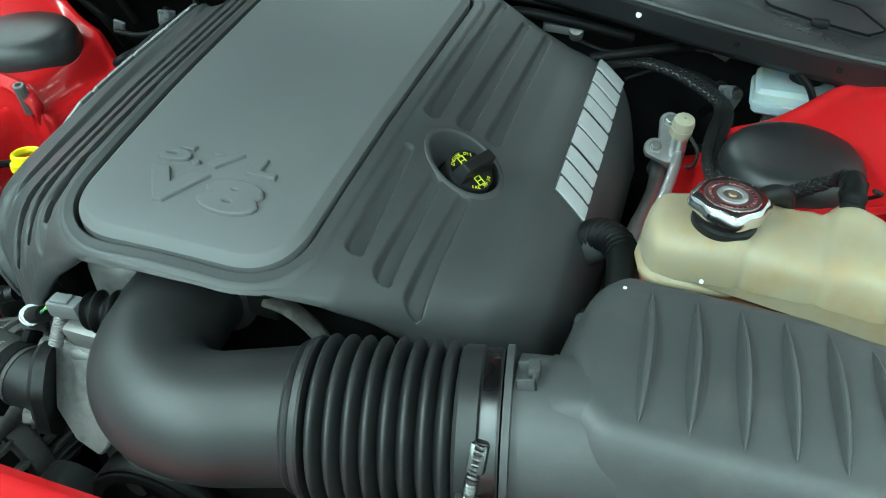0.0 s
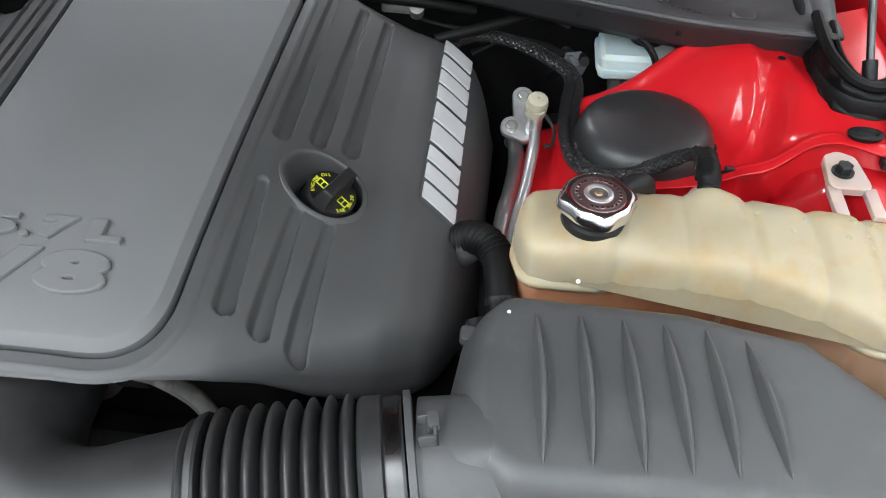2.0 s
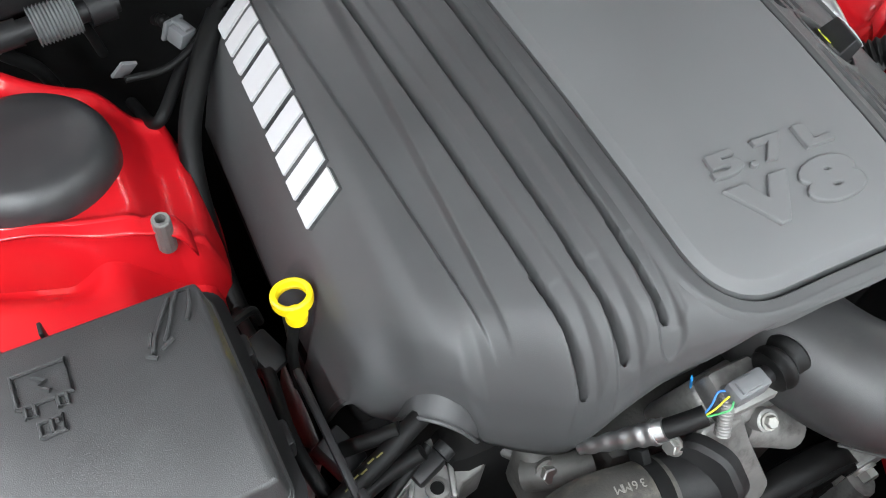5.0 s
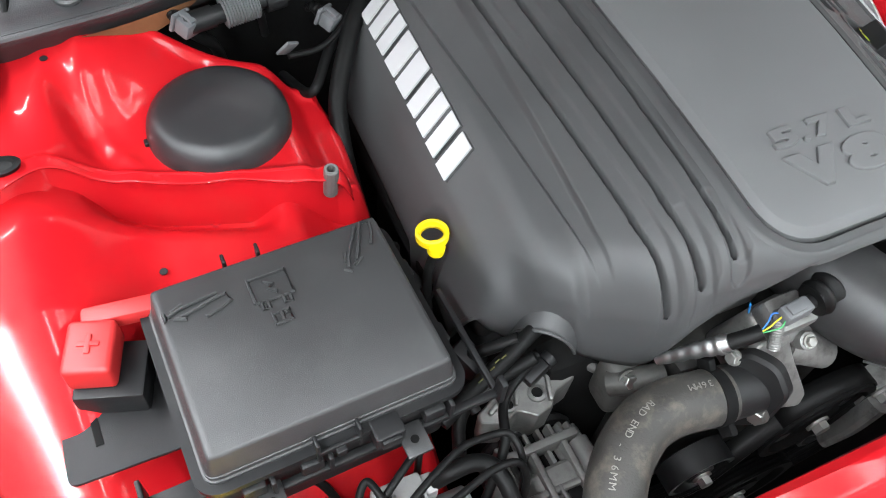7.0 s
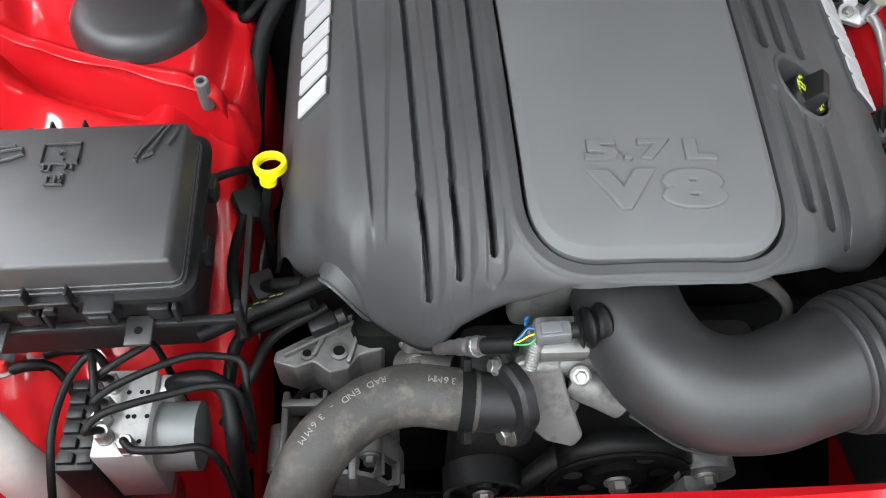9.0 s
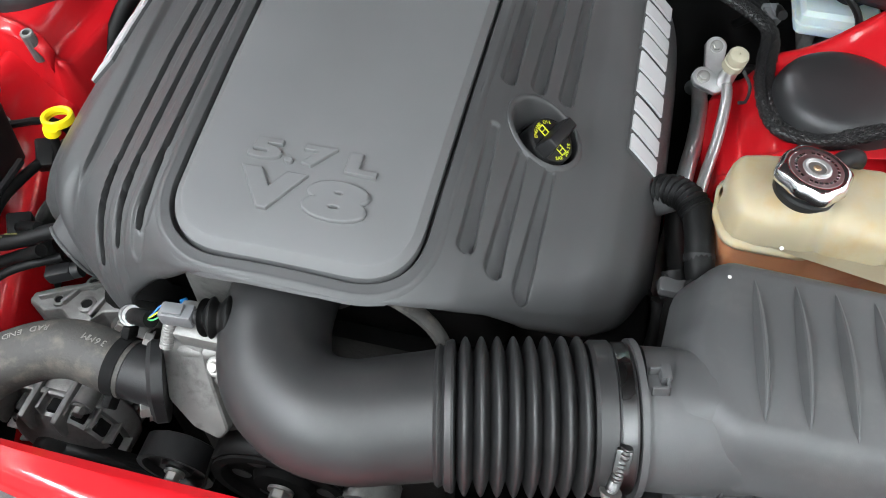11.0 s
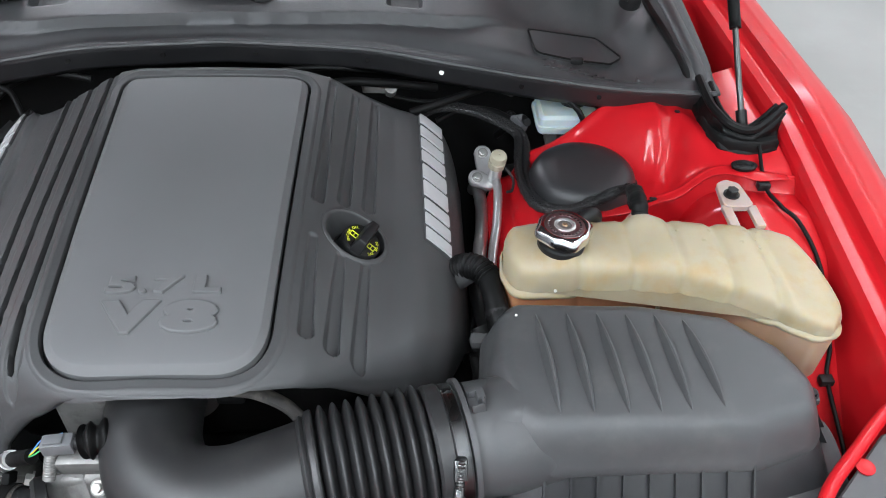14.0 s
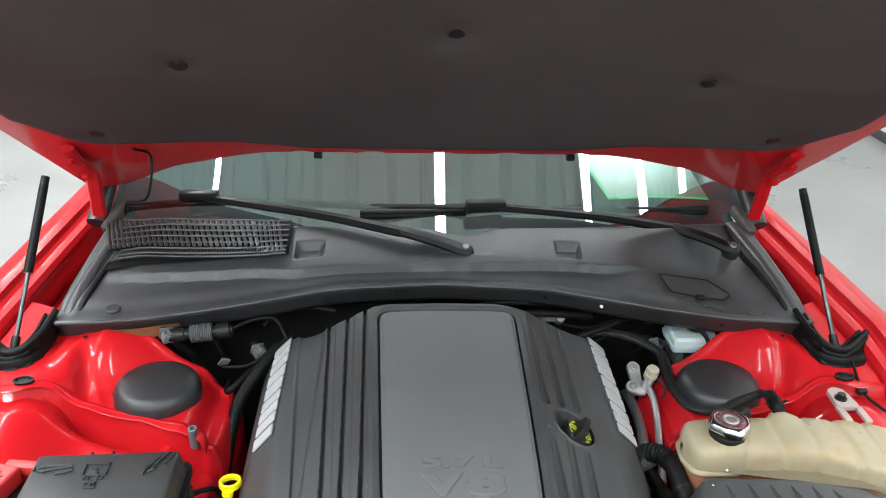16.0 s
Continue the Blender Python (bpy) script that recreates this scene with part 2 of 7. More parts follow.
def tube(points, radius, n=40, seg=16, caps=True, flat=1.0, smooth_path=True):
    """A pipe along points; radius: a number or a function of 0..1."""
    path = spline(points, n) if smooth_path else [Vector(q) for q in points]
    n = len(path) - 1
    bm = bmesh.new()
    rings, nrm = [], None
    for i, c in enumerate(path):
        d = (path[min(i + 1, n)] - path[max(i - 1, 0)]).normalized()
        if nrm is None:
            nrm = d.orthogonal().normalized() if abs(d.z) > 0.9 else d.cross(Vector((0, 0, 1))).normalized()
        nrm = (nrm - d * nrm.dot(d)).normalized()
        bn = d.cross(nrm)
        r = radius(i / n) if callable(radius) else radius
        rings.append([bm.verts.new(c + r * (math.cos(2 * math.pi * k / seg) * nrm + flat * math.sin(2 * math.pi * k / seg) * bn)) for k in range(seg)])
    for a, b in zip(rings, rings[1:]):
        for k in range(seg):
            bm.faces.new((a[k], a[(k + 1) % seg], b[(k + 1) % seg], b[k]))
    if caps:
        bm.faces.new(rings[0][::-1])
        bm.faces.new(rings[-1])
    return bm


def lathe(profile, seg=40, m=None, wobble=None, open_ends=False):
    """Turn (radius, height) pairs round z. wobble(angle, i): a factor on the radius."""
    bm = bmesh.new()
    rings = []
    for i, (r, h) in enumerate(profile):
        if r < 1e-6:
            rings.append([bm.verts.new((0, 0, h))])
        else:
            rings.append([bm.verts.new((r * (wobble(2 * math.pi * k / seg, i) if wobble else 1) * math.cos(2 * math.pi * k / seg), r * (wobble(2 * math.pi * k / seg, i) if wobble else 1) * math.sin(2 * math.pi * k / seg), h)) for k in range(seg)])
    for a, b in zip(rings, rings[1:]):
        for k in range(seg):
            q = (a[k % len(a)], a[(k + 1) % len(a)], b[(k + 1) % len(b)], b[k % len(b)])
            q = list(dict.fromkeys(q))
            if len(q) > 2:
                bm.faces.new(q)
    for r, flip in ((rings[0], True), (rings[-1], False)):
        if len(r) > 1 and not open_ends:
            bm.faces.new(r[::-1] if flip else r)
    if m is not None:
        bmesh.ops.transform(bm, matrix=m, verts=bm.verts)
    return bm


def aim(at, axis, spin=0.0):
    """A pose at a place whose z points along axis."""
    return Matrix.Translation(at) @ Vector(axis).to_track_quat("Z", "Y").to_matrix().to_4x4() @ pose(0, 0, 0, 0, 0, spin)


def frame_at(at, axis, spin=0.0):
    """A pose at a place, z along axis, x kept along the world's x as far as it can be; spin in degrees about z."""
    z = Vector(axis).normalized()
    x = (Vector((1, 0, 0)) - z * z.x).normalized()
    m = Matrix((x, z.cross(x), z)).transposed().to_4x4()
    m.translation = at
    return m @ pose(0, 0, 0, 0, 0, spin)


def hexbolt(at, axis, r, h, washer=1.35):
    b = lathe([(0, 0), (r * washer, 0), (r * washer, h * 0.25), (0, h * 0.25)], 20)
    c = lathe([(r, h * 0.25), (r, h * 0.9), (r * 0.85, h), (0, h)], 6)
    bm = join(b, c)
    bmesh.ops.transform(bm, matrix=aim(at, axis), verts=bm.verts)
    return bm


def round_poly(pts, radii, seg=8):
    out, n = [], len(pts)
    for i in range(n):
        p, a, b = Vector(pts[i]), Vector(pts[i - 1]), Vector(pts[(i + 1) % n])
        r = radii[i] if isinstance(radii, (list, tuple)) else radii
        u, v = (a - p).normalized(), (b - p).normalized()
        half = max(0.05, u.angle(v) / 2)
        d = min(r / math.tan(half), (a - p).length * 0.48, (b - p).length * 0.48)
        for k in range(seg + 1):
            t = k / seg
            out.append((1 - t) ** 2 * (p + u * d) + 2 * t * (1 - t) * p + t * t * (p + v * d))
    return out


def puck(outline, levels, lift=None, bottom=True):
    """Stack an outline (anticlockwise) at levels of (inset, z). lift(x, y, z): the final height."""
    n, bm, rings = len(outline), bmesh.new(), []
    nr = []
    for i in range(n):
        t = outline[(i + 1) % n] - outline[i - 1]
        nr.append(Vector((-t.y, t.x)).normalized())
    for inset, z in levels:
        ring = []
        for p, q in zip(outline, nr):
            x, y = p.x + q.x * inset, p.y + q.y * inset
            ring.append(bm.verts.new((x, y, lift(x, y, z) if lift else z)))
        rings.append(ring)
    for a, b in zip(rings, rings[1:]):
        for k in range(n):
            bm.faces.new((a[k], a[(k + 1) % n], b[(k + 1) % n], b[k]))
    f = bm.faces.new(rings[-1])
    bmesh.ops.triangulate(bm, faces=[f])
    if bottom:
        bm.faces.new(rings[0][::-1])
    return bm


def sheet(fn, nu, nv):
    """A grid of fn(u, v) for u, v in 0..1."""
    bm = bmesh.new()
    rows = [[bm.verts.new(fn(i / nu, j / nv)) for i in range(nu + 1)] for j in range(nv + 1)]
    for a, b in zip(rows, rows[1:]):
        for i in range(nu):
            bm.faces.new((a[i], a[i + 1], b[i + 1], b[i]))
    return bm


def thicken(ob, t, offset=-1.0):
    s = ob.modifiers.new("thickness", "SOLIDIFY")
    s.thickness, s.offset = t, offset
    return ob


def curve_of(pts, blur=0.0):
    """A smoothed table through (x, y) pairs."""
    xs = np.linspace(pts[0][0], pts[-1][0], 800)
    ys = np.interp(xs, [p[0] for p in pts], [p[1] for p in pts])
    if blur:
        w = max(1, int(blur / (xs[1] - xs[0])))
        k = np.exp(-np.linspace(-2, 2, 2 * w + 1) ** 2)
        ys = np.convolve(np.pad(ys, w, mode="edge"), k / k.sum(), "valid")
    return lambda x: np.interp(x, xs, ys)


def step(a, b, x):
    t = np.clip((x - a) / (b - a), 0, 1)
    return t * t * (3 - 2 * t)


def lettering(text, size, depth=0.001, bold=0.0, shear=0.0, space=1.0, bevel=0.0):
    """A bmesh of a line of writing in the xy plane, centred."""
    cu = bpy.data.curves.new("writing", "FONT")
    cu.body, cu.size, cu.align_x, cu.align_y, cu.shear, cu.offset, cu.space_character = text, size, "CENTER", "CENTER", shear, bold, space
    cu.extrude, cu.resolution_u, cu.bevel_depth, cu.bevel_resolution = depth, 4, bevel, 1
    ob = bpy.data.objects.new("writing", cu)
    scene.collection.objects.link(ob)
    bpy.context.view_layer.update()
    me = bpy.data.meshes.new_from_object(ob.evaluated_get(bpy.context.evaluated_depsgraph_get()))
    bm = bmesh.new()
    bm.from_mesh(me)
    bpy.data.objects.remove(ob)
    bpy.data.curves.remove(cu)
    bpy.data.meshes.remove(me)
    return bm

# ---- the room ----
single("floor", box(ROOM_X0 - 0.2, ROOM_X1 + 0.2, ROOM_Y0 - 0.2, ROOM_Y1 + 0.2, -0.2, 0, 0), FLOOR, "polished grey concrete garage floor", "floor", "structure")
single("wall_east", box(ROOM_X1, ROOM_X1 + 0.2, ROOM_Y0, ROOM_Y1, 0, ROOM_H, 0), WALL, "plain white painted garage wall", "wall", "structure")
# unseen wall; its grey is chosen to hold back bounce light
single("wall_west", box(ROOM_X0 - 0.2, ROOM_X0, ROOM_Y0, ROOM_Y1, 0, ROOM_H, 0), GREYWALL, "plain unseen garage wall, grey to cut bounce light", "wall", "structure")
single("wall_north", box(ROOM_X0 - 0.2, ROOM_X1 + 0.2, ROOM_Y1, ROOM_Y1 + 0.2, 0, ROOM_H, 0), WALL, "plain white painted garage wall", "wall", "structure")
# unseen wall behind the camera, white so it bounces light onto front faces
single("wall_south", box(ROOM_X0 - 0.2, ROOM_X1 + 0.2, ROOM_Y0 - 0.2, ROOM_Y0, 0, ROOM_H, 0), WALL, "plain white painted garage wall", "wall", "structure")
single("baseboard", box(ROOM_X1 - 0.015, ROOM_X1 - 0.001, ROOM_Y0 + 0.02, ROOM_Y1 - 0.02, 0.001, 0.065, 0.003), BASE, "dark grey skirting along the white wall", "skirting", "structure")


def ribbed_ceiling():
    bm = bmesh.new()
    xs = []
    x = ROOM_X0 - 0.2
    while x < ROOM_X1 + 0.2:
        xs += [(x, 0), (x + 0.13, 0), (x + 0.145, 0.03), (x + 0.185, 0.03), (x + 0.2, 0)]
        x += 0.2
    rows = [[bm.verts.new((a, yy, ROOM_H + h)) for a, h in xs] for yy in (ROOM_Y0 - 0.2, ROOM_Y1 + 0.2)]
    for i in range(len(xs) - 1):
        if xs[i + 1][0] - xs[i][0] > 1e-5:
            bm.faces.new((rows[0][i], rows[0][i + 1], rows[1][i + 1], rows[1][i]))
    return bm


thicken(single("ceiling", ribbed_ceiling(), CEIL, "ribbed metal sheet ceiling with light strips, tinted teal for its reflection", "ceiling", "structure", smooth=False), 0.04, 1.0)
for tube_x, tube_w in TUBES:
    lamp = thing("ceiling_light", (tube_x, 0, ROOM_H), "long white LED strip light on the ceiling", "light", "ceiling light strips")
    part("housing", box(tube_x - 0.06, tube_x + 0.06, -5.02, 5.02, ROOM_H - 0.07, ROOM_H - 0.002, 0.005), WHITEPL, lamp)
    part("diffuser", box(tube_x - 0.045, tube_x + 0.045, -5.0, 5.0, ROOM_H - 0.086, ROOM_H - 0.071, 0.003), GLOW, lamp, "glowing white diffuser")

# ---- the car's body ----
car = thing("car_body", (0, 0.4, 0.0), "bright red car front with its bonnet open", "car")


COWL_F = curve_of([(0, 0.662), (0.2, 0.648), (0.31, 0.630), (0.45, 0.608), (0.56, 0.590), (0.70, 0.578), (0.76, 0.590)], 0.06)
COWL_FZ = curve_of([(0, 0.979), (0.2, 0.976), (0.31, 0.964), (0.42, 0.952), (0.55, 0.944), (0.76, 0.942)], 0.06)
COWL_B = curve_of([(0, 0.815), (0.3, 0.83), (0.5, 0.865), (0.64, 0.915), (0.72, 0.97), (0.76, 1.0)], 0.06)
COWL_BZ = curve_of([(0, 1.022), (0.3, 1.020), (0.5, 1.010), (0.64, 0.992), (0.72, 0.972), (0.76, 0.955)], 0.06)
OUT = {1: 0.0, -1: 0.026}   # the far wing sits a little further out


def fender_drop(y):
    return -0.13 * (0.55 - y) if y < 0.55 else -0.02 * (y - 0.55)


FENDER = [(0.752, 0.60), (0.756, 0.80), (0.760, 0.885), (0.763, 0.925), (0.770, 0.936), (0.786, 0.938), (0.792, 0.943), (0.797, 0.955), (0.815, 0.960), (0.85, 0.948), (0.885, 0.918), (0.913, 0.868), (0.930, 0.80), (0.940, 0.70), (0.944, 0.52), (0.93, 0.30)]


def fender(s):
    def at(u, v):
        k = u * (len(FENDER) - 1)
        i = min(int(k), len(FENDER) - 2)
        f = k - i
        x, z = (FENDER[i][0] * (1 - f) + FENDER[i + 1][0] * f, FENDER[i][1] * (1 - f) + FENDER[i + 1][1] * f)
        y = -0.10 + 1.75 * v
        if z > 0.35:
            z += fender_drop(y)
        x -= 0.10 * max(0, 0.25 - y) ** 2 / 0.09 * max(0, min(1, (x - 0.77) * 6))
        return (s * (x + OUT[s]), y, z)
    return sheet(at, 60, 40)


for s in (1, -1):
    thicken(part("fender", fender(s), RED, car), 0.003)


def tower_height(x, y):
    """Red pressed sheet round the strut tower, for one half of the car."""
    lip = float(LIP(x))
    z = 0.852 + 0.055 * float(step(0.57, 0.70, x)) * float(step(0.36, 0.46, y))
    back = float(step(0.50, 0.60, y + 0.35 * (x - 0.56)))
    z += back * (0.056 * float(step(0.44, 0.60, x)) - 0.060 * float(step(0.58, 0.69, x)) + 0.01)
    z += 0.010 * math.exp(-((x - 0.655) / 0.02) ** 2 - ((y - 0.52) / 0.035) ** 2)
    z -= 0.018 * math.exp(-((x - 0.62) / 0.022) ** 2 - ((y - 0.50) / 0.05) ** 2)
    z -= 0.035 * float(step(0.445, 0.400, x)) ** 2
    low = 0.820 + 0.068 * float(step(0.58, 0.70, x)) - 0.18 * max(0, lip - 0.05 - y) - 0.55 * max(0, 0.31 - y)
    low += 0.012 * math.sin(9 * x + 2) * float(step(lip, lip - 0.06, y)) - 0.05 * float(step(0.46, 0.40, x))
    low -= 0.030 * math.exp(-((y - lip + 0.010) / 0.022) ** 2) * float(step(0.46, 0.50, x)) * (1 - float(step(0.615, 0.650, x)))
    k = float(step(lip - 0.006, lip + 0.003, y))
    ridge = 0.008 * math.exp(-((y - lip - 0.007) / 0.007) ** 2)
    crease = 0.572 + 0.26 * (y - 0.44) + 0.02 * math.sin(22 * (y - 0.44))
    z += (0.0045 * math.exp(-((x - crease) / 0.010) ** 2) + 0.003 * math.exp(-((x - crease - 0.034) / 0.010) ** 2)) * float(step(0.445, 0.48, y))   # pressed creases beside the cap
    end = 0.552 + 0.43 * (x - 0.395)
    z += 0.007 * math.exp(-((end - y - 0.010) / 0.009) ** 2) * (1 - float(step(0.60, 0.68, x)))   # rolled rear rim
    z = min(z, float(COWL_FZ(min(x, 0.75))) - 0.012 + 0.25 * max(0, float(COWL_F(min(x, 0.75))) - 0.035 - y))
    return low * (1 - k) + z * k + ridge


LIP = curve_of([(0.38, 0.378), (0.42, 0.392), (0.475, 0.404), (0.54, 0.425), (0.60, 0.447), (0.66, 0.455), (0.70, 0.435), (0.77, 0.425)], 0.03)


def tower(s):
    def at(u, v):
        edge0 = 0.395 if u < 0.12 else 0.395 + 0.367 * (u - 0.12) / 0.88
        lip = float(LIP(edge0))
        end = 0.552 + 0.43 * (edge0 - 0.395)
        fall = max(0.0, (v - 0.93) / 0.07)
        y = lip * (v / 0.48) ** 1.0 if v < 0.48 else lip + (end - lip) * min(1, (v - 0.48) / 0.45) ** 1.2 + 0.006 * min(1, fall * 4)
        if abs(v - 0.48) < 0.012:
            y = lip + (v - 0.48) * 0.9
        edge = 0.395 + 0.03 * float(step(0.60, 0.70, y)) - 0.015 * math.sin((y - 0.36) * 14) * float(step(0.34, 0.4, y))
        if u < 0.12:
            d = (0.12 - u) / 0.12
            return (s * (edge - 0.02 * min(1, d * 3)), y, tower_height(edge + 0.006, y) - 0.012 * min(1, 4 * d) - 0.20 * max(0, d - 0.1) - 0.25 * fall * (1 - d))
        x = edge + (0.762 + OUT[s] - edge) * (u - 0.12) / 0.88
        return (s * x, y, tower_height(x, y) - 0.25 * fall)
    return sheet(at, 130, 150)


for s in (1, -1):
    part("strut_tower", tower(s), RED, car, "glossy red pressed strut tower panel")


    def lip_flap(u, v):
        x = 0.392 + (0.752 - 0.392) * u
        y = float(LIP(x))
        droop = 0.018 * float(step(0.425, 0.392, x)) + 0.003 * math.sin(31 * x) + 0.002 * math.sin(73 * x)
        return (s * x, y + 0.010 - (0.017 + 0.003 * math.sin(47 * x)) * v, tower_height(max(x, 0.425), y + 0.010) + 0.0006 - droop * v * v)
    thicken(part("tower_lip", sheet(lip_flap, 80, 6), RED, car, "folded lip of the strut tower panel"), 0.0016)
    part("grommet", lathe([(0.004, -0.002), (0.013, -0.002), (0.014, 0.002), (0.010, 0.003), (0.008, 0.0)], 24, pose(s * 0.696, 0.448, tower_height(0.696, 0.448) + 0.003) @ Matrix.Diagonal((1.25, 0.8, 1, 1))), SEAL, car, "black rubber grommet")
    part("drain_hole", lathe([(0, 0), (0.004, 0), (0.004, 0.0006), (0, 0.0006)], 12, pose(s * 0.640, 0.575, tower_height(0.640, 0.575) + 0.0005)), BLACK, car)
    part("drain_hole", lathe([(0, 0), (0.004, 0), (0.004, 0.0006), (0, 0.0006)], 12, pose(s * 0.594, 0.351, tower_height(0.594, 0.351) + 0.001)), BLACK, car)
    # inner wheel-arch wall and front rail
    # wall shade is in the colour: darkened red on one side, near-black opposite
    part("wheel_arch_wall", box(s * 0.60 - 0.16, s * 0.60 + 0.16, -0.06, 0.24, 0.35, 0.62, 0.02), REDSHADE if s < 0 else DARK, car)
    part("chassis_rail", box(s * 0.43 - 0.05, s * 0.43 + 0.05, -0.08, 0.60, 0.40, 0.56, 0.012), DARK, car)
# firewall and undertray: near-black colour stands in for the shade down there
part("firewall", box(-0.66, 0.66, 0.735, 0.76, 0.25, 0.915, 0.005), DARK, car, "firewall behind the engine, darkened for shade")
part("bay_floor", box(-0.76, 0.76, -0.10, 0.735, 0.22, 0.26, 0.005), DARK, car, "undertray below the engine, darkened for shade")


def front_panel():
    prof = [(-0.048, 0.70), (-0.050, 0.80), (-0.054, 0.822), (-0.064, 0.828), (-0.088, 0.826), (-0.100, 0.818), (-0.106, 0.80), (-0.108, 0.60)]

    def at(u, v):
        k = v * (len(prof) - 1)
        i = min(int(k), len(prof) - 2)
        f = k - i
        x = -0.72 + 1.44 * u
        y = prof[i][0] * (1 - f) + prof[i + 1][0] * f
        if y < -0.05:
            y = -0.05 + (y + 0.05) * max(0.28, 1 - 9.0 * x * x)
        return (x, y + 0.10 * (max(0, abs(x) - 0.25)) ** 2, prof[i][1] * (1 - f) + prof[i + 1][1] * f)
    return sheet(at, 40, 28)


part("front_crossmember", front_panel(), RED, car, "glossy red upper front crossmember")
part("grille_top", box(-0.70, 0.70, -0.20, -0.066, 0.70, 0.804, 0.006), AIRBOX, car, "dark grey grille top edge")
for k in range(11):
    part("grille_joint", box(-0.60 + 0.12 * k - 0.0012, -0.60 + 0.12 * k + 0.0012, -0.198, -0.07, 0.8035, 0.8046, 0.0), DARK, car)
part("bumper", box(-0.93, 0.93, -0.42, -0.202, 0.25, 0.78, 0.06, 5), RED, car)
# black closing plate beside the headlamp with its red edge
plate = round_poly([(0.635, -0.10), (0.80, -0.10), (0.80, 0.09), (0.735, 0.075), (0.655, 0.0)], 0.015, 4)
part("headlamp_plate", puck(plate, [(0, 0.838), (0, 0.849), (0.002, 0.851)]), AIRBOX, car, "dark grey headlamp closing plate")
part("plate_edge", tube([(0.615, -0.11, 0.84), (0.622, -0.05, 0.845), (0.648, 0.005, 0.853), (0.70, 0.055, 0.862), (0.738, 0.088, 0.868), (0.765, 0.10, 0.872)], 0.007, 30, 10), RED, car, "red rolled panel edge")
part("plate_hole", lathe([(0.003, 0), (0.009, 0), (0.0095, 0.002), (0.006, 0.0025), (0.003, 0.001)], 20, pose(0.700, 0.036, 0.8512)), RED, car, "red-rimmed hole")

# ---- bonnet ----
HOOD_Y, HOOD_Z, HOOD_A = 0.795, 1.188, radians(42)


hood_start = lambda x: -0.070 * float(step(0.30, 0.56, abs(x))) - 0.09 * float(step(0.50, 0.70, abs(x)))


def hood_point(x, d, h=0.0):
    """x across, d metres up the open bonnet from its rear edge, h out of its inner face (down)."""
    bow = 0.025 * (x / 0.75) ** 2
    y = HOOD_Y - math.cos(HOOD_A) * d - math.sin(HOOD_A) * h + 0.10 * (x / 0.75) ** 2 * max(0, 1 - d / 0.35)
    z = HOOD_Z + math.sin(HOOD_A) * d - math.cos(HOOD_A) * h - bow - 0.035 * (x / 0.75) ** 4 * max(0, 1 - d / 0.3)
    return (x, y, z)


hood = thing("bonnet", (0, HOOD_Y, HOOD_Z), "open red bonnet with a black felt liner underneath", "bonnet")
hood_w = lambda d: 0.775 + 0.06 * d - 0.25 * max(0, d - 0.95) ** 2
thicken(part("outer_panel", sheet(lambda u, v: hood_point((2 * u - 1) * (hood_w(v * 1.2) + 0.01), v * 1.2 - 0.005 + hood_start((2 * u - 1) * 0.78) * (1 - v), -0.035 - 0.02 * math.sin(v * 3) * (1 - (2 * u - 1) ** 2)), 40, 30), RED, hood), 0.003, 1.0)


def inner_frame(u, v):
    x = (2 * u - 1) * hood_w(v * 1.2)
    d0 = hood_start(x)
    d = d0 + (1.2 - d0) * v
    edge = min(0.045, d - d0, (1 - abs(2 * u - 1)) * 0.77)
    scal = 0.006 * (math.cos(abs(x) * 48) > 0.75) * (d < 0.03) * (abs(x) < 0.3)
    return hood_point(x, d + scal, -0.032 + 0.034 * float(step(0, 0.012, edge)))


thicken(part("inner_frame", sheet(inner_frame, 120, 60), RED, hood, "red inner frame of the bonnet"), 0.002, 1.0)


def liner():
    """A felt pad with quilted dips and a soft edge."""
    def at(u, v):
        x = (2 * u - 1)
        d0 = 0.050 + 0.030 * float(step(0.22, 0.40, abs(x) * 0.75)) + 0.13 * float(step(0.80, 1.0, abs(x))) ** 2
        d = d0 + (1.10 - d0) * v
        xx = x * (0.742 + 0.02 * v)
        edge = min((1 - abs(x)) * 0.75, (d - d0), 1.10 - d)
        h = 0.003 + 0.012 * math.sqrt(min(1, edge / 0.015)) + 0.002 * math.sin(6 * xx + 4 * d) * min(1, edge / 0.1)
        for cx, cd in ((-0.40, 0.37), (0.40, 0.34), (0.0, 0.46), (-0.62, 0.13), (0.62, 0.13)):
            h -= 0.010 * math.exp(-((xx - cx) ** 2 + (d - cd) ** 2) / 0.028 ** 2)
        return hood_point(xx, d, h)
    return sheet(at, 110, 80)


part("felt_liner", liner(), LINER, hood, "black felt insulation liner")
for cx, cd in ((-0.40, 0.37), (0.40, 0.34), (0.0, 0.46), (-0.62, 0.13), (0.62, 0.13)):
    at = Vector(hood_point(cx, cd, 0.006))
    part("liner_clip", lathe([(0, 0), (0.013, 0), (0.012, 0.003), (0.004, 0.004), (0, 0.004)], 20, aim(at, (0, -math.sin(HOOD_A), -math.cos(HOOD_A)))), BLACK, hood)
for x in (-0.235, 0.255):
    p = hood_point(x, 0.004, 0.0)
    part("bump_stop", box(p[0] - 0.008, p[0] + 0.008, p[1] - 0.008, p[1] + 0.006, p[2] - 0.009, p[2] + 0.003, 0.002), SEAL, hood)
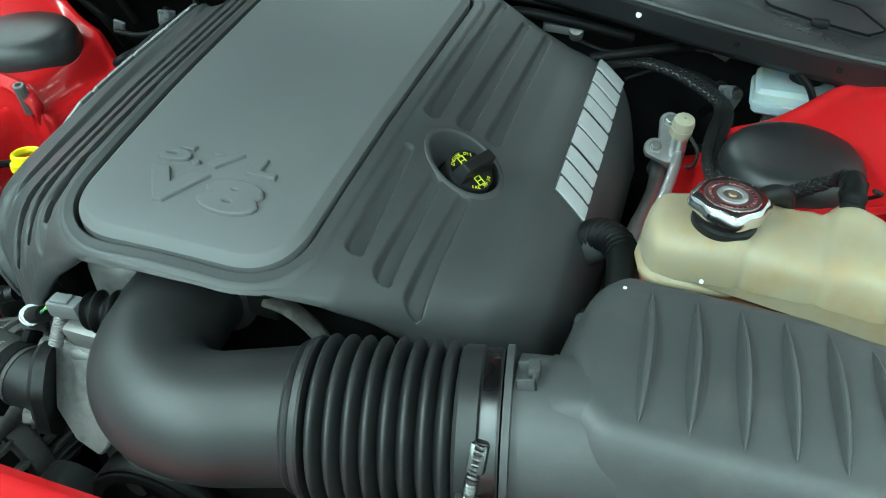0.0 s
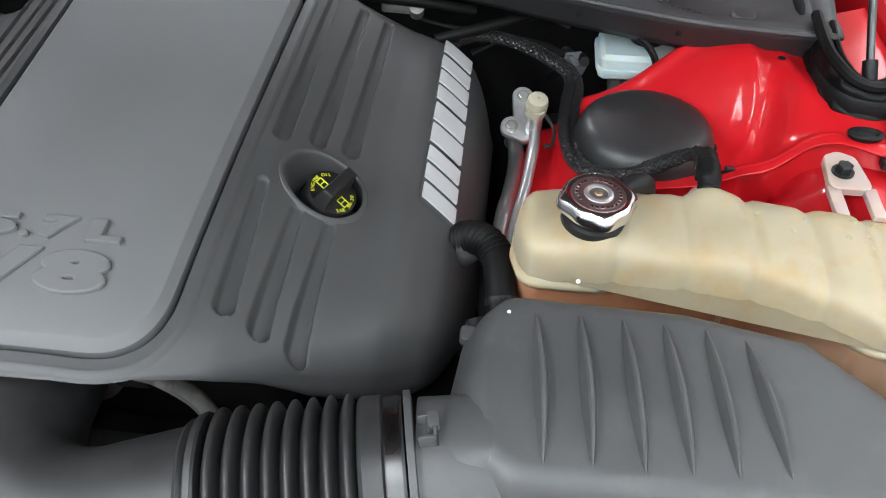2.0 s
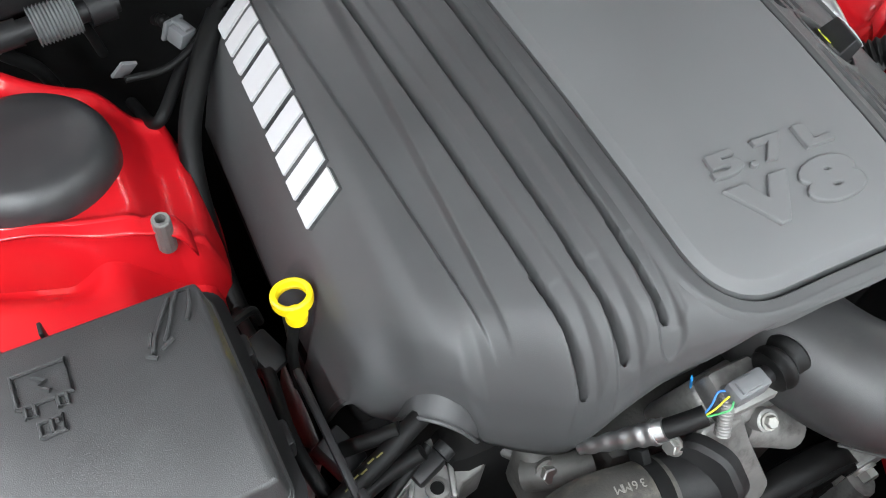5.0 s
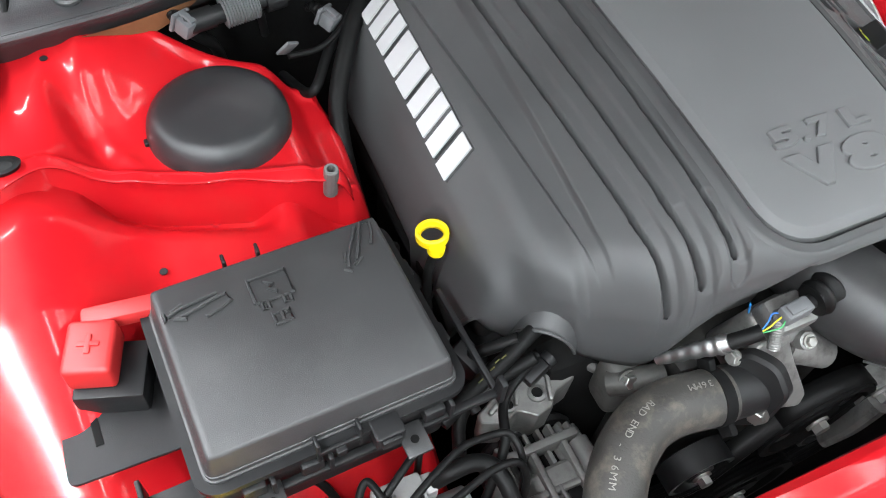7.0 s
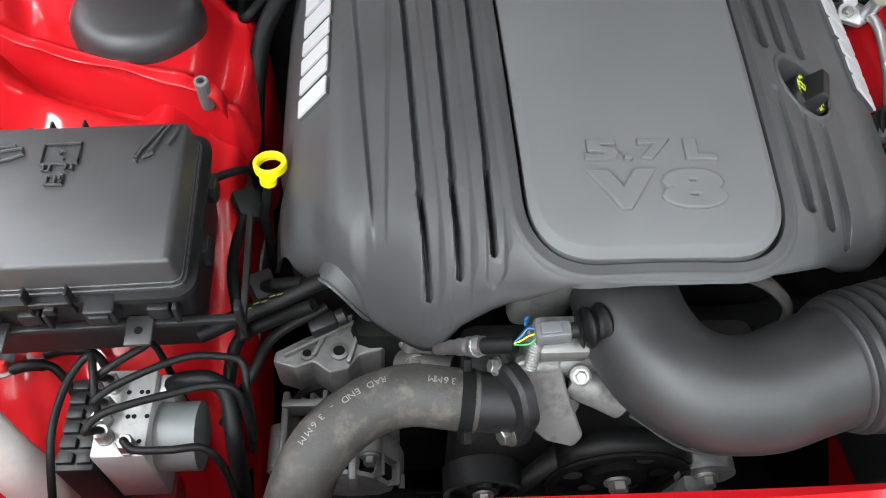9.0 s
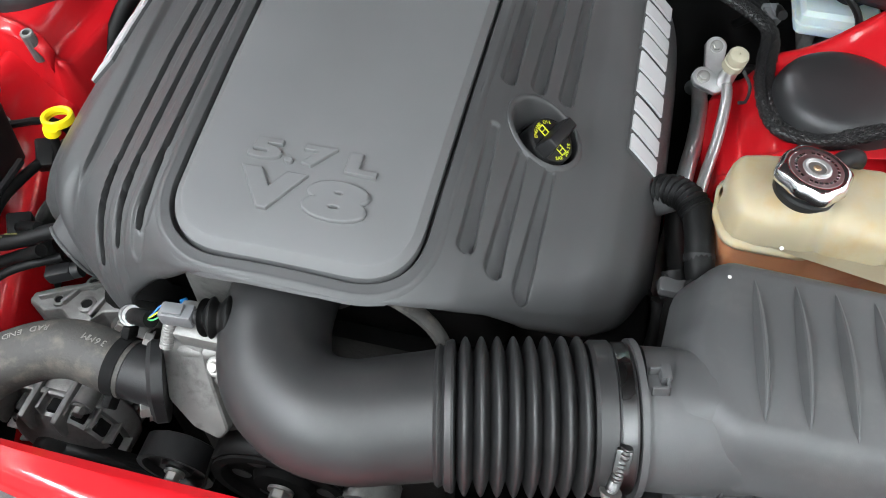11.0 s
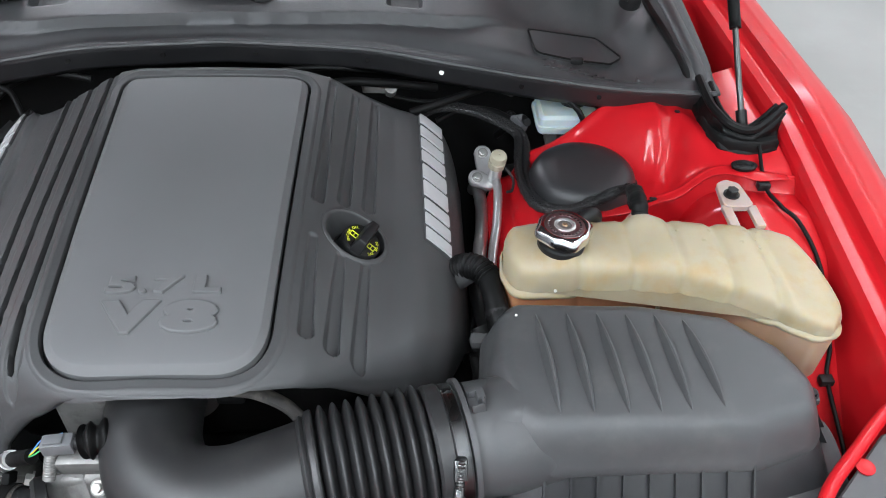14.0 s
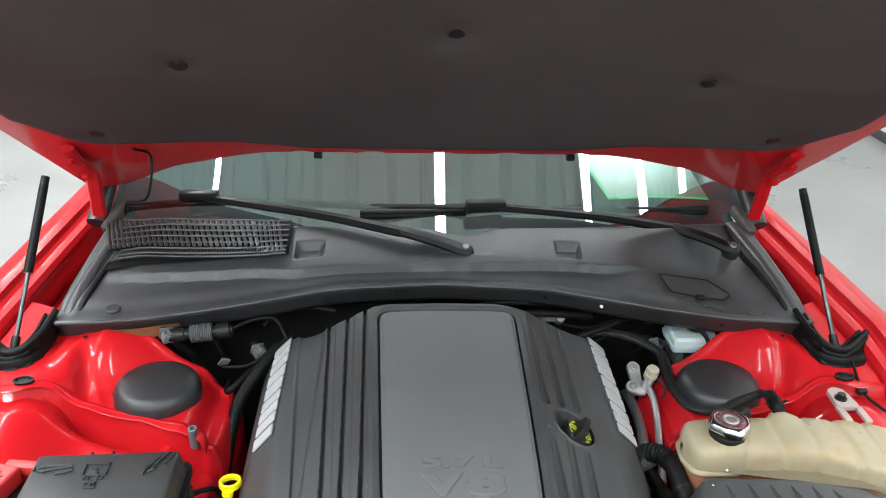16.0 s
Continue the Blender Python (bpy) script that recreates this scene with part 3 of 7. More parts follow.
for s in (1, -1):
    a, b, c = Vector(hood_point(s * 0.70, 0.09, 0.012)), Vector(hood_point(s * 0.705, -0.02, 0.02)), Vector((s * (0.712 + OUT[s] * 0.3), 0.930, 0.998))
    arm = part("hinge", tube([a, a * 0.5 + b * 0.5 + Vector((0, 0, -0.004)), b, b * 0.5 + c * 0.5, c], 0.015, 24, 8, flat=0.5), RED, hood, "red bonnet hinge arm")
    for q in (a * 0.8 + b * 0.2, a * 0.2 + b * 0.8):
        part("hinge_bolt", hexbolt(q + Vector((0, -0.008, -0.012)), (0, -math.sin(HOOD_A), -math.cos(HOOD_A)), 0.008, 0.008), RED, hood)
part("washer_hose", tube([hood_point(-0.575, 0.07, 0.014), hood_point(-0.56, 0.02, 0.012), (-0.57, 0.80, 1.095), (-0.62, 0.83, 1.07), (-0.64, 0.86, 1.03)], 0.0027, 30, 8), SEAL, hood, "thin black washer hose")

# ---- gas struts ----
for s in (1, -1):
    base, top = Vector((s * (0.718 + OUT[s]), 0.530, 0.922)), Vector((s * (0.703 + OUT[s]), 0.735, 1.138 + OUT[s] * 0.5))
    d = (top - base).normalized()
    strut = thing("gas_strut", base, "black bonnet gas strut with a thin steel rod", "gas strut", "bonnet gas struts")
    part("ball_socket", tube([base - d * 0.004, base + d * 0.022], 0.0075, 3, 14, smooth_path=False), BLACK, strut)
    part("rod", tube([base + d * 0.022, base + d * 0.145], 0.0042, 2, 14, smooth_path=False), DARKSTEEL, strut, "thin dark steel rod")
    part("cylinder", tube([base + d * 0.145, base + d * 0.147, base + d * 0.285, top - d * 0.008], lambda t: 0.0080 if 0.02 < t < 0.98 else 0.006, 30, 16), SEAL, strut)
    part("end_fitting", tube([top - d * 0.012, top + d * 0.010], 0.0075, 2, 14, smooth_path=False), BLACK, strut)

# ---- cowl ----
RAISE = curve_of([(-0.72, 0.34), (-0.35, 0.26), (-0.28, 0.19), (0, 0.18), (0.15, 0.22), (0.23, 0.26), (0.34, 0.30), (0.42, 0.44), (0.5, 0.54), (0.58, 0.60), (0.64, 0.70), (0.72, 0.9)], 0.03)


def cowl_point(x, v, h=0.0):
    """v from the front lip (0) to the glass (1)."""
    a = abs(x)
    y = float(COWL_F(a)) * (1 - v) + float(COWL_B(a)) * v
    zf, zb = float(COWL_FZ(a)), float(COWL_BZ(a))
    k = v ** 0.8
    z = zf * (1 - k) + zb * k + 0.003 * math.sin(v * math.pi)
    z -= 0.005 * math.exp(-((v - 0.10) / 0.05) ** 2)            # channel behind the front rib
    z += 0.015 * float(step(RAISE(x), RAISE(x) + 0.03, v)) * (1 - float(step(0.86, 0.95, v))) * (1 - float(step(0.56, 0.66, a)))  # raised centre part
    deck = float(step(0.32, 0.44, x)) * (1 - float(step(0.58, 0.67, x))) * float(step(0.03, 0.14, v)) * (1 - float(step(RAISE(x) - 0.02, RAISE(x) + 0.34, v)))
    z = z * (1 - deck) + max(0.934, 0.966 - 0.28 * (x - 0.44)) * deck          # low flat deck beside the service lid
    if x > -0.25:
        z -= 0.018 * math.exp(-((x - 0.051) / 0.05) ** 2) * float(step(0.35, 0.5, v))   # dip round the wiper spindle
    for nx in (-0.252, 0.254):
        z -= 0.018 * (1 - float(step(0.021, 0.027, abs(x - nx)))) * float(step(0.36, 0.42, v)) * (1 - float(step(0.58, 0.64, v)))
    z += 0.004 * math.exp(-((a - 0.665) / 0.008) ** 2) * min(1, v * 8)
    return (x, y, z + h)


cowl = thing("cowl_panel", (0, 0.70, 0.95), "weathered black plastic cowl below the windscreen", "cowl")
panel = part("cowl_cover", sheet(lambda u, v: cowl_point((2 * u - 1) * (0.698 + 0.006 * v), v), 240, 70), COWL, cowl)
thicken(panel, 0.004)


def cowl_face(u, v):
    x = -0.69 + 1.38 * u
    a = abs(x)
    y, z = float(COWL_F(a)), float(COWL_FZ(a))
    return (x, y - 0.003 + 0.015 * v, z - 0.001 - 0.040 * v)


thicken(part("front_flange", sheet(cowl_face, 90, 5), DOME, cowl, "black front flange with small holes"), 0.003)
part("front_rib", tube([(x, float(COWL_F(abs(x))) - 0.002, float(COWL_FZ(abs(x))) + 0.001) for x in np.linspace(-0.69, 0.69, 21)], 0.004, 90, 8), COWL, cowl)
# the holes are flat discs; their near-black colour stands in for shade
for x in (-0.22, -0.09, 0.04, 0.20, 0.306, 0.42, 0.53):
    y, z = float(COWL_F(abs(x))), float(COWL_FZ(abs(x)))
    part("flange_hole", lathe([(0, 0), (0.0035, 0), (0.0035, 0.0006), (0, 0.0006)], 12, aim((x, y + 0.002, z - 0.018), (0, -1, 0.35))), WHITEPL if x == 0.306 else DARK, cowl)
# air intake grille on one side: slats and bars
for i in range(28):
    x = -0.652 + 0.0112 * i
    bar = tube([cowl_point(x, 0.47 + 0.11 * (1 - i / 28), 0.017), cowl_point(x + 0.085 * (x + 0.05), 0.9, 0.013)], 0.0034, 4, 8, flat=0.7)
    part("grille_slat", bar, COWL, cowl)
for i in range(6):
    x = -0.346 + 0.009 * i
    part("grille_slat", tube([cowl_point(x, 0.38, 0.016), cowl_point(x + 0.085 * (x + 0.05), 0.9, 0.013)], 0.0028, 4, 6), COWL, cowl)
for i in range(58):
    x = -0.640 + 0.0059 * i
    v0 = 0.36 + 0.10 * max(0, (-0.35 - x)) / 0.3
    part("mesh_bar", tube([cowl_point(x, v0, 0.012), cowl_point(x + 0.006, v0 + 0.09, 0.015)], 0.0011, 2, 5, smooth_path=False), COWL, cowl)
for v in (0.36, 0.40, 0.46, 0.54, 0.62, 0.70, 0.78, 0.90):
    part("grille_bar", tube([cowl_point(x, v + 0.10 * max(0, (-0.35 - x)) / 0.3 * (0.9 - v) / 0.5, 0.0155) for x in np.linspace(-0.655 if v > 0.52 else -0.62, -0.295, 8)], 0.0019, 16, 6), COWL, cowl)
# near-black sheet painted as the shaded opening under the slats
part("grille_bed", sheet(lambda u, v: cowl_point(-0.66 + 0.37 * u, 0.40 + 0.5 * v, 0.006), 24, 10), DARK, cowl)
# service lid with its tab
lid = round_poly([(0.441, 0.648), (0.500, 0.655), (0.560, 0.672), (0.580, 0.690), (0.553, 0.750), (0.438, 0.718)], 0.012, 5)
part("service_lid", puck(lid, [(0, 0.0), (0, 0.003), (0.002, 0.005)], lambda x, y, z: cowl_point(x, (y - float(COWL_F(x))) / (float(COWL_B(x)) - float(COWL_F(x))))[2] + z), COWL, cowl)
lid_z = lambda p: cowl_point(p.x, (p.y - float(COWL_F(p.x))) / (float(COWL_B(p.x)) - float(COWL_F(p.x))))[2]
part("lid_groove", tube([(p.x, p.y, lid_z(p) + 0.0048) for p in lid + lid[:1]], 0.0016, len(lid) * 2, 6), SEAL, cowl)
part("lid_tab", box(0.494, 0.514, 0.650, 0.661, 0.0, 0.010, 0.003, m=pose(0, 0, lid_z(Vector((0.504, 0.656))))), BLACK, cowl)
for row in range(2):
    for k in range(9):
        p = cowl_point(0.452 + 0.0125 * k + 0.004 * row, 0.14 - 0.045 * row, 0.0004)
        part("writing_bar", box(p[0] - 0.0048, p[0] + 0.0048, p[1] - 0.0013, p[1] + 0.0013, p[2] - 0.002, p[2] + 0.0006, 0.0), COWL, cowl)
# low end seals
for s in (1, -1):
    part("end_seal", tube([cowl_point(s * 0.655, 0.97, 0.004), cowl_point(s * 0.662, 0.70, 0.003), cowl_point(s * 0.668, 0.45, 0.003), cowl_point(s * 0.676, 0.20, 0.001), cowl_point(s * 0.682, 0.06, -0.012)], 0.011, 30, 10, flat=0.55), COWL, cowl, "black rubber end seal")
    part("seal_ridge", tube([cowl_point(s * 0.632, 0.95, 0.004), cowl_point(s * 0.638, 0.70, 0.004), cowl_point(s * 0.645, 0.45, 0.004), cowl_point(s * 0.655, 0.20, 0.002), cowl_point(s * 0.664, 0.08, -0.008)], 0.006, 30, 8, flat=0.8), SEAL, cowl)
    part("round_plug", lathe([(0, 0.003), (0.012, 0.0025), (0.014, 0.0), (0.014, -0.003), (0, -0.003)], 24, pose(*cowl_point(s * 0.600, 0.10, 0.003))), COWL, cowl)
    part("wing_shelf", box(s * 0.735 - 0.05, s * 0.735 + 0.018, 0.585, 1.02, 0.845, 0.865, 0.006), RED, car, "red inner wing shelf")
    part("side_gutter", box(s * (0.704 if s > 0 else 0.722) - (0.010 if s > 0 else 0.026), s * (0.704 if s > 0 else 0.722) + (0.010 if s > 0 else 0.026), 0.60, 0.96, 0.870, 0.888 if s < 0 else 0.905, 0.005), COWL, cowl, "black plastic side gutter")
    part("corner_filler", box(-0.012, 0.012, -0.04, 0.04, -0.012, 0.012, 0.008, 3, m=pose(s * 0.690, 0.935, 0.990, 25, 0, s * 20)), RUBBER, cowl)
part("rust_patch", sheet(lambda u, v: (-0.60 + 0.12 * u, float(COWL_F(0.60 - 0.12 * u)) - 0.0075 + 0.015 * (0.45 + 0.5 * v), float(COWL_FZ(0.60 - 0.12 * u)) - 0.001 - 0.040 * (0.45 + 0.5 * v * (0.4 + math.sin(u * 3.1)))), 8, 3), RUST, cowl, "rusty stain on the flange")

# ---- windscreen and what lies behind it ----
def glass_point(x, k, h=0.0):
    """k metres up the glass."""
    a = abs(x)
    sl = radians(27)
    y = float(COWL_B(min(a, 0.72))) + 0.002 + k * math.cos(sl)
    z = float(COWL_BZ(min(a, 0.72))) - 0.006 + k * math.sin(sl)
    return (x, y, z + h)


screen = single("windshield", sheet(lambda u, v: glass_point(-0.72 + 1.44 * u, -0.06 + 0.9 * v), 40, 16), GLASS, "tinted windscreen reflecting the ceiling lights", "windscreen", "structure")
screen.visible_shadow = False
dash = thing("dashboard", (0, 1.2, 0.9), "dark grey dashboard behind the windscreen", "dashboard")
part("dash_top", sheet(lambda u, v: (-0.72 + 1.44 * u, 0.86 + 0.55 * v + 0.12 * (2 * u - 1) ** 2, 0.93 + 0.05 * v), 20, 10), BLACK, dash)
part("cabin_lining", box(-0.72, 0.72, 1.75, 1.80, 0.4, 1.5, 0.02), DARK, dash)
part("seat_back", box(0.15, 0.65, 1.62, 1.74, 0.5, 1.25, 0.05, 4), DARK, dash)
part("seat_back", box(-0.65, -0.15, 1.62, 1.74, 0.5, 1.25, 0.05, 4), DARK, dash)
part("roof", box(-0.66, 0.66, 1.62, 2.9, 1.455, 1.49, 0.015), RED, car)
for s in (1, -1):
    part("pillar", tube([(s * 0.755, 0.99, 0.95), (s * 0.715, 1.32, 1.21), (s * 0.65, 1.66, 1.46)], 0.022, 20, 10), DOME, car)
    part("door_side", box(s * 0.93 - 0.02, s * 0.93 + 0.02, 1.652, 2.9, 0.3, 0.93, 0.015), RED, car)
sheet_thing = thing("paper_sheet", (0.47, 1.08, 0.97), "white paper sheet with green edges behind the windscreen", "paper")
pq = [Vector((0.305, 1.07, 0.0)), Vector((0.375, 0.925, 0.0)), Vector((0.620, 0.985, 0.0)), Vector((0.575, 1.10, 0.0))]
paper = bmesh.new()
paper.faces.new([paper.verts.new((q.x, q.y, glass_point(q.x, (q.y - float(COWL_B(q.x))) / math.cos(radians(27)))[2] - 0.012)) for q in pq])
thicken(part("page", paper, PAPER, sheet_thing), 0.0015)
part("green_border", tube([(q.x, q.y, glass_point(q.x, (q.y - float(COWL_B(q.x))) / math.cos(radians(27)))[2] - 0.011) for q in pq + pq[:1]], 0.003, 4, 6, smooth_path=False), GREEN, sheet_thing, "green border")


# ---- wipers ----
def wiper(pivot, knee, tip, blade_a, blade_b):
    p, k, t, a, b = (Vector(q) for q in (pivot, knee, tip, blade_a, blade_b))
    w = thing("windscreen_wiper", p, "black windscreen wiper arm resting on the glass", "wiper", "windscreen wipers")
    part("spindle_cap", lathe([(0, 0.012), (0.010, 0.012), (0.015, 0.008), (0.017, 0.0), (0.017, -0.014), (0, -0.014)], 24, aim(p, (0, -0.35, 1))), BLACK, w)
    part("spindle_nut", lathe([(0, 0.004), (0.006, 0.004), (0.0075, 0.0), (0, 0)], 20, aim(p + Vector((0, -0.005, 0.012)), (0, -0.35, 1))), STEEL, w, "steel spindle nut")
    part("arm_head", tube([p, p * 0.65 + k * 0.35 + Vector((0, 0, 0.004)), k * 0.9 + p * 0.1 + Vector((0, 0, 0.003)), k], lambda u: 0.0190 - 0.003 * u, 20, 8, flat=0.55), WIPER, w)
    part("arm", tube([k, k * 0.6 + t * 0.4 + Vector((0, 0, 0.006)), t], lambda u: 0.0155 - 0.0035 * u, 24, 6, flat=0.6), WIPER, w)
    part("blade_joint", box(-0.042, 0.042, -0.013, 0.013, -0.010, 0.014, 0.006, 2, m=Matrix.Translation(t) @ (b - a).to_track_quat("X", "Z").to_matrix().to_4x4()), WIPER, w)
    part("blade", tube([a, a * 0.5 + b * 0.5 + Vector((0, 0, -0.004)), b], 0.0095, 30, 8, flat=1.2), WIPER, w)
    part("blade_spine", tube([a + Vector((0, -0.004, 0.008)), a * 0.5 + b * 0.5 + Vector((0, -0.005, 0.009)), b + Vector((0, -0.004, 0.006))], 0.0055, 30, 8), WIPER, w)


wiper((0.051, 0.728, 1.014), (-0.075, 0.752, 1.045), glass_point(-0.50, 0.05, 0.022), glass_point(-0.70, 0.02, 0.012), glass_point(0.06, 0.045, 0.012))
wiper((0.604, 0.778, 0.996), (0.498, 0.842, 1.014), glass_point(0.10, 0.03, 0.030), glass_point(-0.16, 0.025, 0.012), glass_point(0.60, 0.03, 0.012))

# ---- engine cover ----
EDGE_C = curve_of([(0, 0.919), (0.02, 0.9325), (0.04, 0.9392), (0.057, 0.9435), (0.107, 0.9510), (0.217, 0.9635), (0.477, 0.982), (0.6, 0.985)], 0.022)
SIDE_R = curve_of([(0, 0), (0.10, -0.002), (0.125, -0.007), (0.153, -0.016), (0.178, -0.031), (0.204, -0.045), (0.238, -0.061), (0.262, -0.068), (0.277, -0.0755), (0.306, -0.098), (0.318, -0.120), (0.328, -0.153), (0.335, -0.195)], 0.008)
SIDE_L = curve_of([(0, 0), (0.10, -0.002), (0.129, -0.008), (0.158, -0.024), (0.186, -0.040), (0.215, -0.052), (0.238, -0.061), (0.262, -0.066), (0.274, -0.073), (0.298, -0.096), (0.308, -0.106), (0.320, -0.127), (0.332, -0.160), (0.340, -0.20)], 0.008)
FRONT = curve_of([(-0.345, 0.235), (-0.317, 0.207), (-0.283, 0.192), (-0.25, 0.160), (-0.215, 0.135), (-0.19, 0.115), (-0.16, 0.105), (-0.12, 0.101), (-0.08, 0.088), (-0.04, 0.085), (0, 0.083), (0.04, 0.083), (0.08, 0.086), (0.12, 0.097), (0.15, 0.108), (0.18, 0.127), (0.202, 0.142), (0.23, 0.155), (0.26, 0.170), (0.30, 0.203), (0.325, 0.25), (0.34, 0.30)], 0.015)
HEM = curve_of([(-0.345, 0.78), (-0.324, 0.778), (-0.290, 0.750), (-0.282, 0.768), (-0.275, 0.806), (-0.250, 0.812), (-0.242, 0.772), (-0.236, 0.757), (-0.213, 0.752), (-0.176, 0.763), (-0.165, 0.785), (-0.152, 0.822), (-0.13, 0.850), (-0.11, 0.873), (-0.09, 0.889), (-0.07, 0.905), (-0.04, 0.913), (0, 0.917), (0.06, 0.919), (0.098, 0.917), (0.14, 0.900), (0.175, 0.873), (0.208, 0.837), (0.24, 0.815), (0.27, 0.79), (0.30, 0.78), (0.34, 0.77)], 0.008)
# grooves: x0, y0, x1, y1, half width at each end, depth at each end
GROOVES = []
for (xa, ya, xb, yb, xc) in ((-0.129, 0.195, -0.126, 0.110, -0.140), (-0.158, 0.196, -0.153, 0.106, -0.172), (-0.186, 0.195, -0.179, 0.106, -0.206)):
    GROOVES.append((xc, 0.60, xa, ya, 0.0036, 0.0036, 0.009, 0.010))
    GROOVES.append((xc + 0.005, 0.60, xb + 0.005, yb + 0.012, 0.0085, 0.0085, 0.0022, 0.0022))
    GROOVES.append((xa - 0.001, ya, xb - 0.001, yb + 0.012, 0.0034, 0.0034, 0.028, 0.020))
    GROOVES.append((xb + 0.001, ya - 0.02, xb + 0.001, yb, 0.009, 0.009, 0.001, 0.006))
for (xa, ya, xb, yb) in ((0.150, 0.283, 0.151, 0.160), (0.180, 0.272, 0.176, 0.155), (0.207, 0.272, 0.202, 0.154)):
    GROOVES.append((xa, ya, xb, yb, 0.0058, 0.0084, 0.0030, 0.0105))
for (xa, ya, xb, yb) in ((0.152, 0.345, 0.156, 0.575), (0.180, 0.357, 0.186, 0.572), (0.208, 0.363, 0.212, 0.575)):
    GROOVES.append((xa, ya, xb, yb, 0.0082, 0.0052, 0.0085, 0.004))
# the panel's outline
PANEL_POLY = round_poly([(-0.113, 0.562), (-0.0965, 0.1035), (0.1165, 0.1035), (0.126, 0.562)], [0.022, 0.058, 0.054, 0.022], 16)
PANEL_POLY = [a.lerp(b, k / 8) for a, b in zip(PANEL_POLY, PANEL_POLY[1:] + PANEL_POLY[:1]) for k in range(8 if (b - a).length > 0.02 else 1)]
PANEL_LOOP = np.array([(p.x, p.y) for p in PANEL_POLY])


def panel_distance(x, y):
    """Signed distance to the panel's edge, below nought inside."""
    ax, ay = PANEL_LOOP[:, 0], PANEL_LOOP[:, 1]
    bx, by = np.roll(ax, -1), np.roll(ay, -1)
    best = np.full(np.shape(x), 9.0)
    inside = np.zeros(np.shape(x), bool)
    for i in range(len(ax)):
        dx, dy = bx[i] - ax[i], by[i] - ay[i]
        l2 = dx * dx + dy * dy
        if l2 < 1e-12:
            continue
        t = np.clip(((x - ax[i]) * dx + (y - ay[i]) * dy) / l2, 0, 1)
        best = np.minimum(best, np.hypot(x - ax[i] - t * dx, y - ay[i] - t * dy))
        hit = ((ay[i] > y) != (by[i] > y)) & (x < dx * (y - ay[i]) / (dy if abs(dy) > 1e-12 else 1e-12) + ax[i])
        inside ^= hit
    return np.where(inside, -best, best)


def cover_base(x, y):
    x, y = np.asarray(x, float), np.asarray(y, float)
    dy = np.clip(y - FRONT(x), 0, 0.6)
    side = np.where(x > 0, SIDE_R(np.abs(x)), SIDE_L(np.abs(x)))
    z = EDGE_C(dy) + side
    z = z - 0.06 * step(0.57, 0.63, y) ** 2
    r = np.clip(0.55 * (EDGE_C(0) + side - HEM(x)), 0.0005, 0.055)
    z = z - 0.85 * r * (1 - np.sqrt(np.clip(1 - (1 - np.clip(dy / r, 0, 1)) ** 2, 0, 1)))
    return z


CAP_X, CAP_Y = 0.195, 0.311


def cover_z(x, y):
    z = cover_base(x, y)
    for x0, y0, x1, y1, w0, w1, d0, d1 in GROOVES:
        dx, dy = x1 - x0, y1 - y0
        t = np.clip(((x - x0) * dx + (y - y0) * dy) / (dx * dx + dy * dy), 0, 1)
        d = np.hypot(x - x0 - t * dx, y - y0 - t * dy)
        w = w0 + (w1 - w0) * t
        z = z - (d0 + (d1 - d0) * t) * (1 - step(w - 0.0028, w, d))
    # broad shallow flute outside the left grooves
    e = np.abs(x + 0.224 + 0.03 * (y - 0.2)) / (0.006 + 0.022 * np.clip((y - 0.15) / 0.4, 0, 1))
    z = z - 0.0065 * (1 - step(0.62, 1.0, e)) * step(0.15, 0.22, y)
    # groove round the panel
    d = panel_distance(x, y)
    z = z - 0.018 * (1 - step(0.0055, 0.0090, d))
    # oil filler well
    e = np.hypot(x - CAP_X, y - CAP_Y) / 0.0345
    z = z - 0.055 * (1 - step(0.90, 1.0, e))
    # dipstick notch
    z = z - 0.05 * (1 - step(0.6, 1.0, np.hypot((x + 0.340) / 0.026, (y - 0.312) / 0.034)))
    return z


def cover_shell():
    nx, ny = 600, 260
    xs = np.concatenate([np.linspace(-0.340, -0.30, 30)[:-1], np.linspace(-0.30, 0.30, nx - 60), np.linspace(0.30, 0.335, 30)[1:]])
    rear = 0.625 - 0.06 * np.clip((np.abs(xs) - 0.2) / 0.13, 0, 1) ** 2
    bm = bmesh.new()
    rows = []
    zf = cover_z(xs, FRONT(xs))
    hem = np.minimum(HEM(xs), zf - 0.004)
    for k in (1.0, 0.85, 0.6, 0.35, 0.15):
        y = FRONT(xs) + 0.010 * k * (1 - np.clip((zf - hem) / 0.02, 0, 1)) - 0.004 * np.sin(k * 3.1) * np.clip((zf - hem) / 0.03, 0, 1)
        rows.append([bm.verts.new(c) for c in zip(xs, y, zf * (1 - k) + hem * k)])
    for j in range(ny + 1):
        t = (j / ny) ** 1.15
        y = FRONT(xs) * (1 - t) + rear * t
        rows.append([bm.verts.new(c) for c in zip(xs, y, cover_z(xs, y))])
    for a, b in zip(rows, rows[1:]):
        for i in range(len(xs) - 1):
            bm.faces.new((a[i], a[i + 1], b[i + 1], b[i]))
    return bm


cover = thing("engine_cover", (0, 0.35, 0.80), "ribbed satin black plastic V8 engine cover with grey panel", "engine cover")
thicken(part("cover_shell", cover_shell(), COVER, cover, sharp=60), 0.0025)


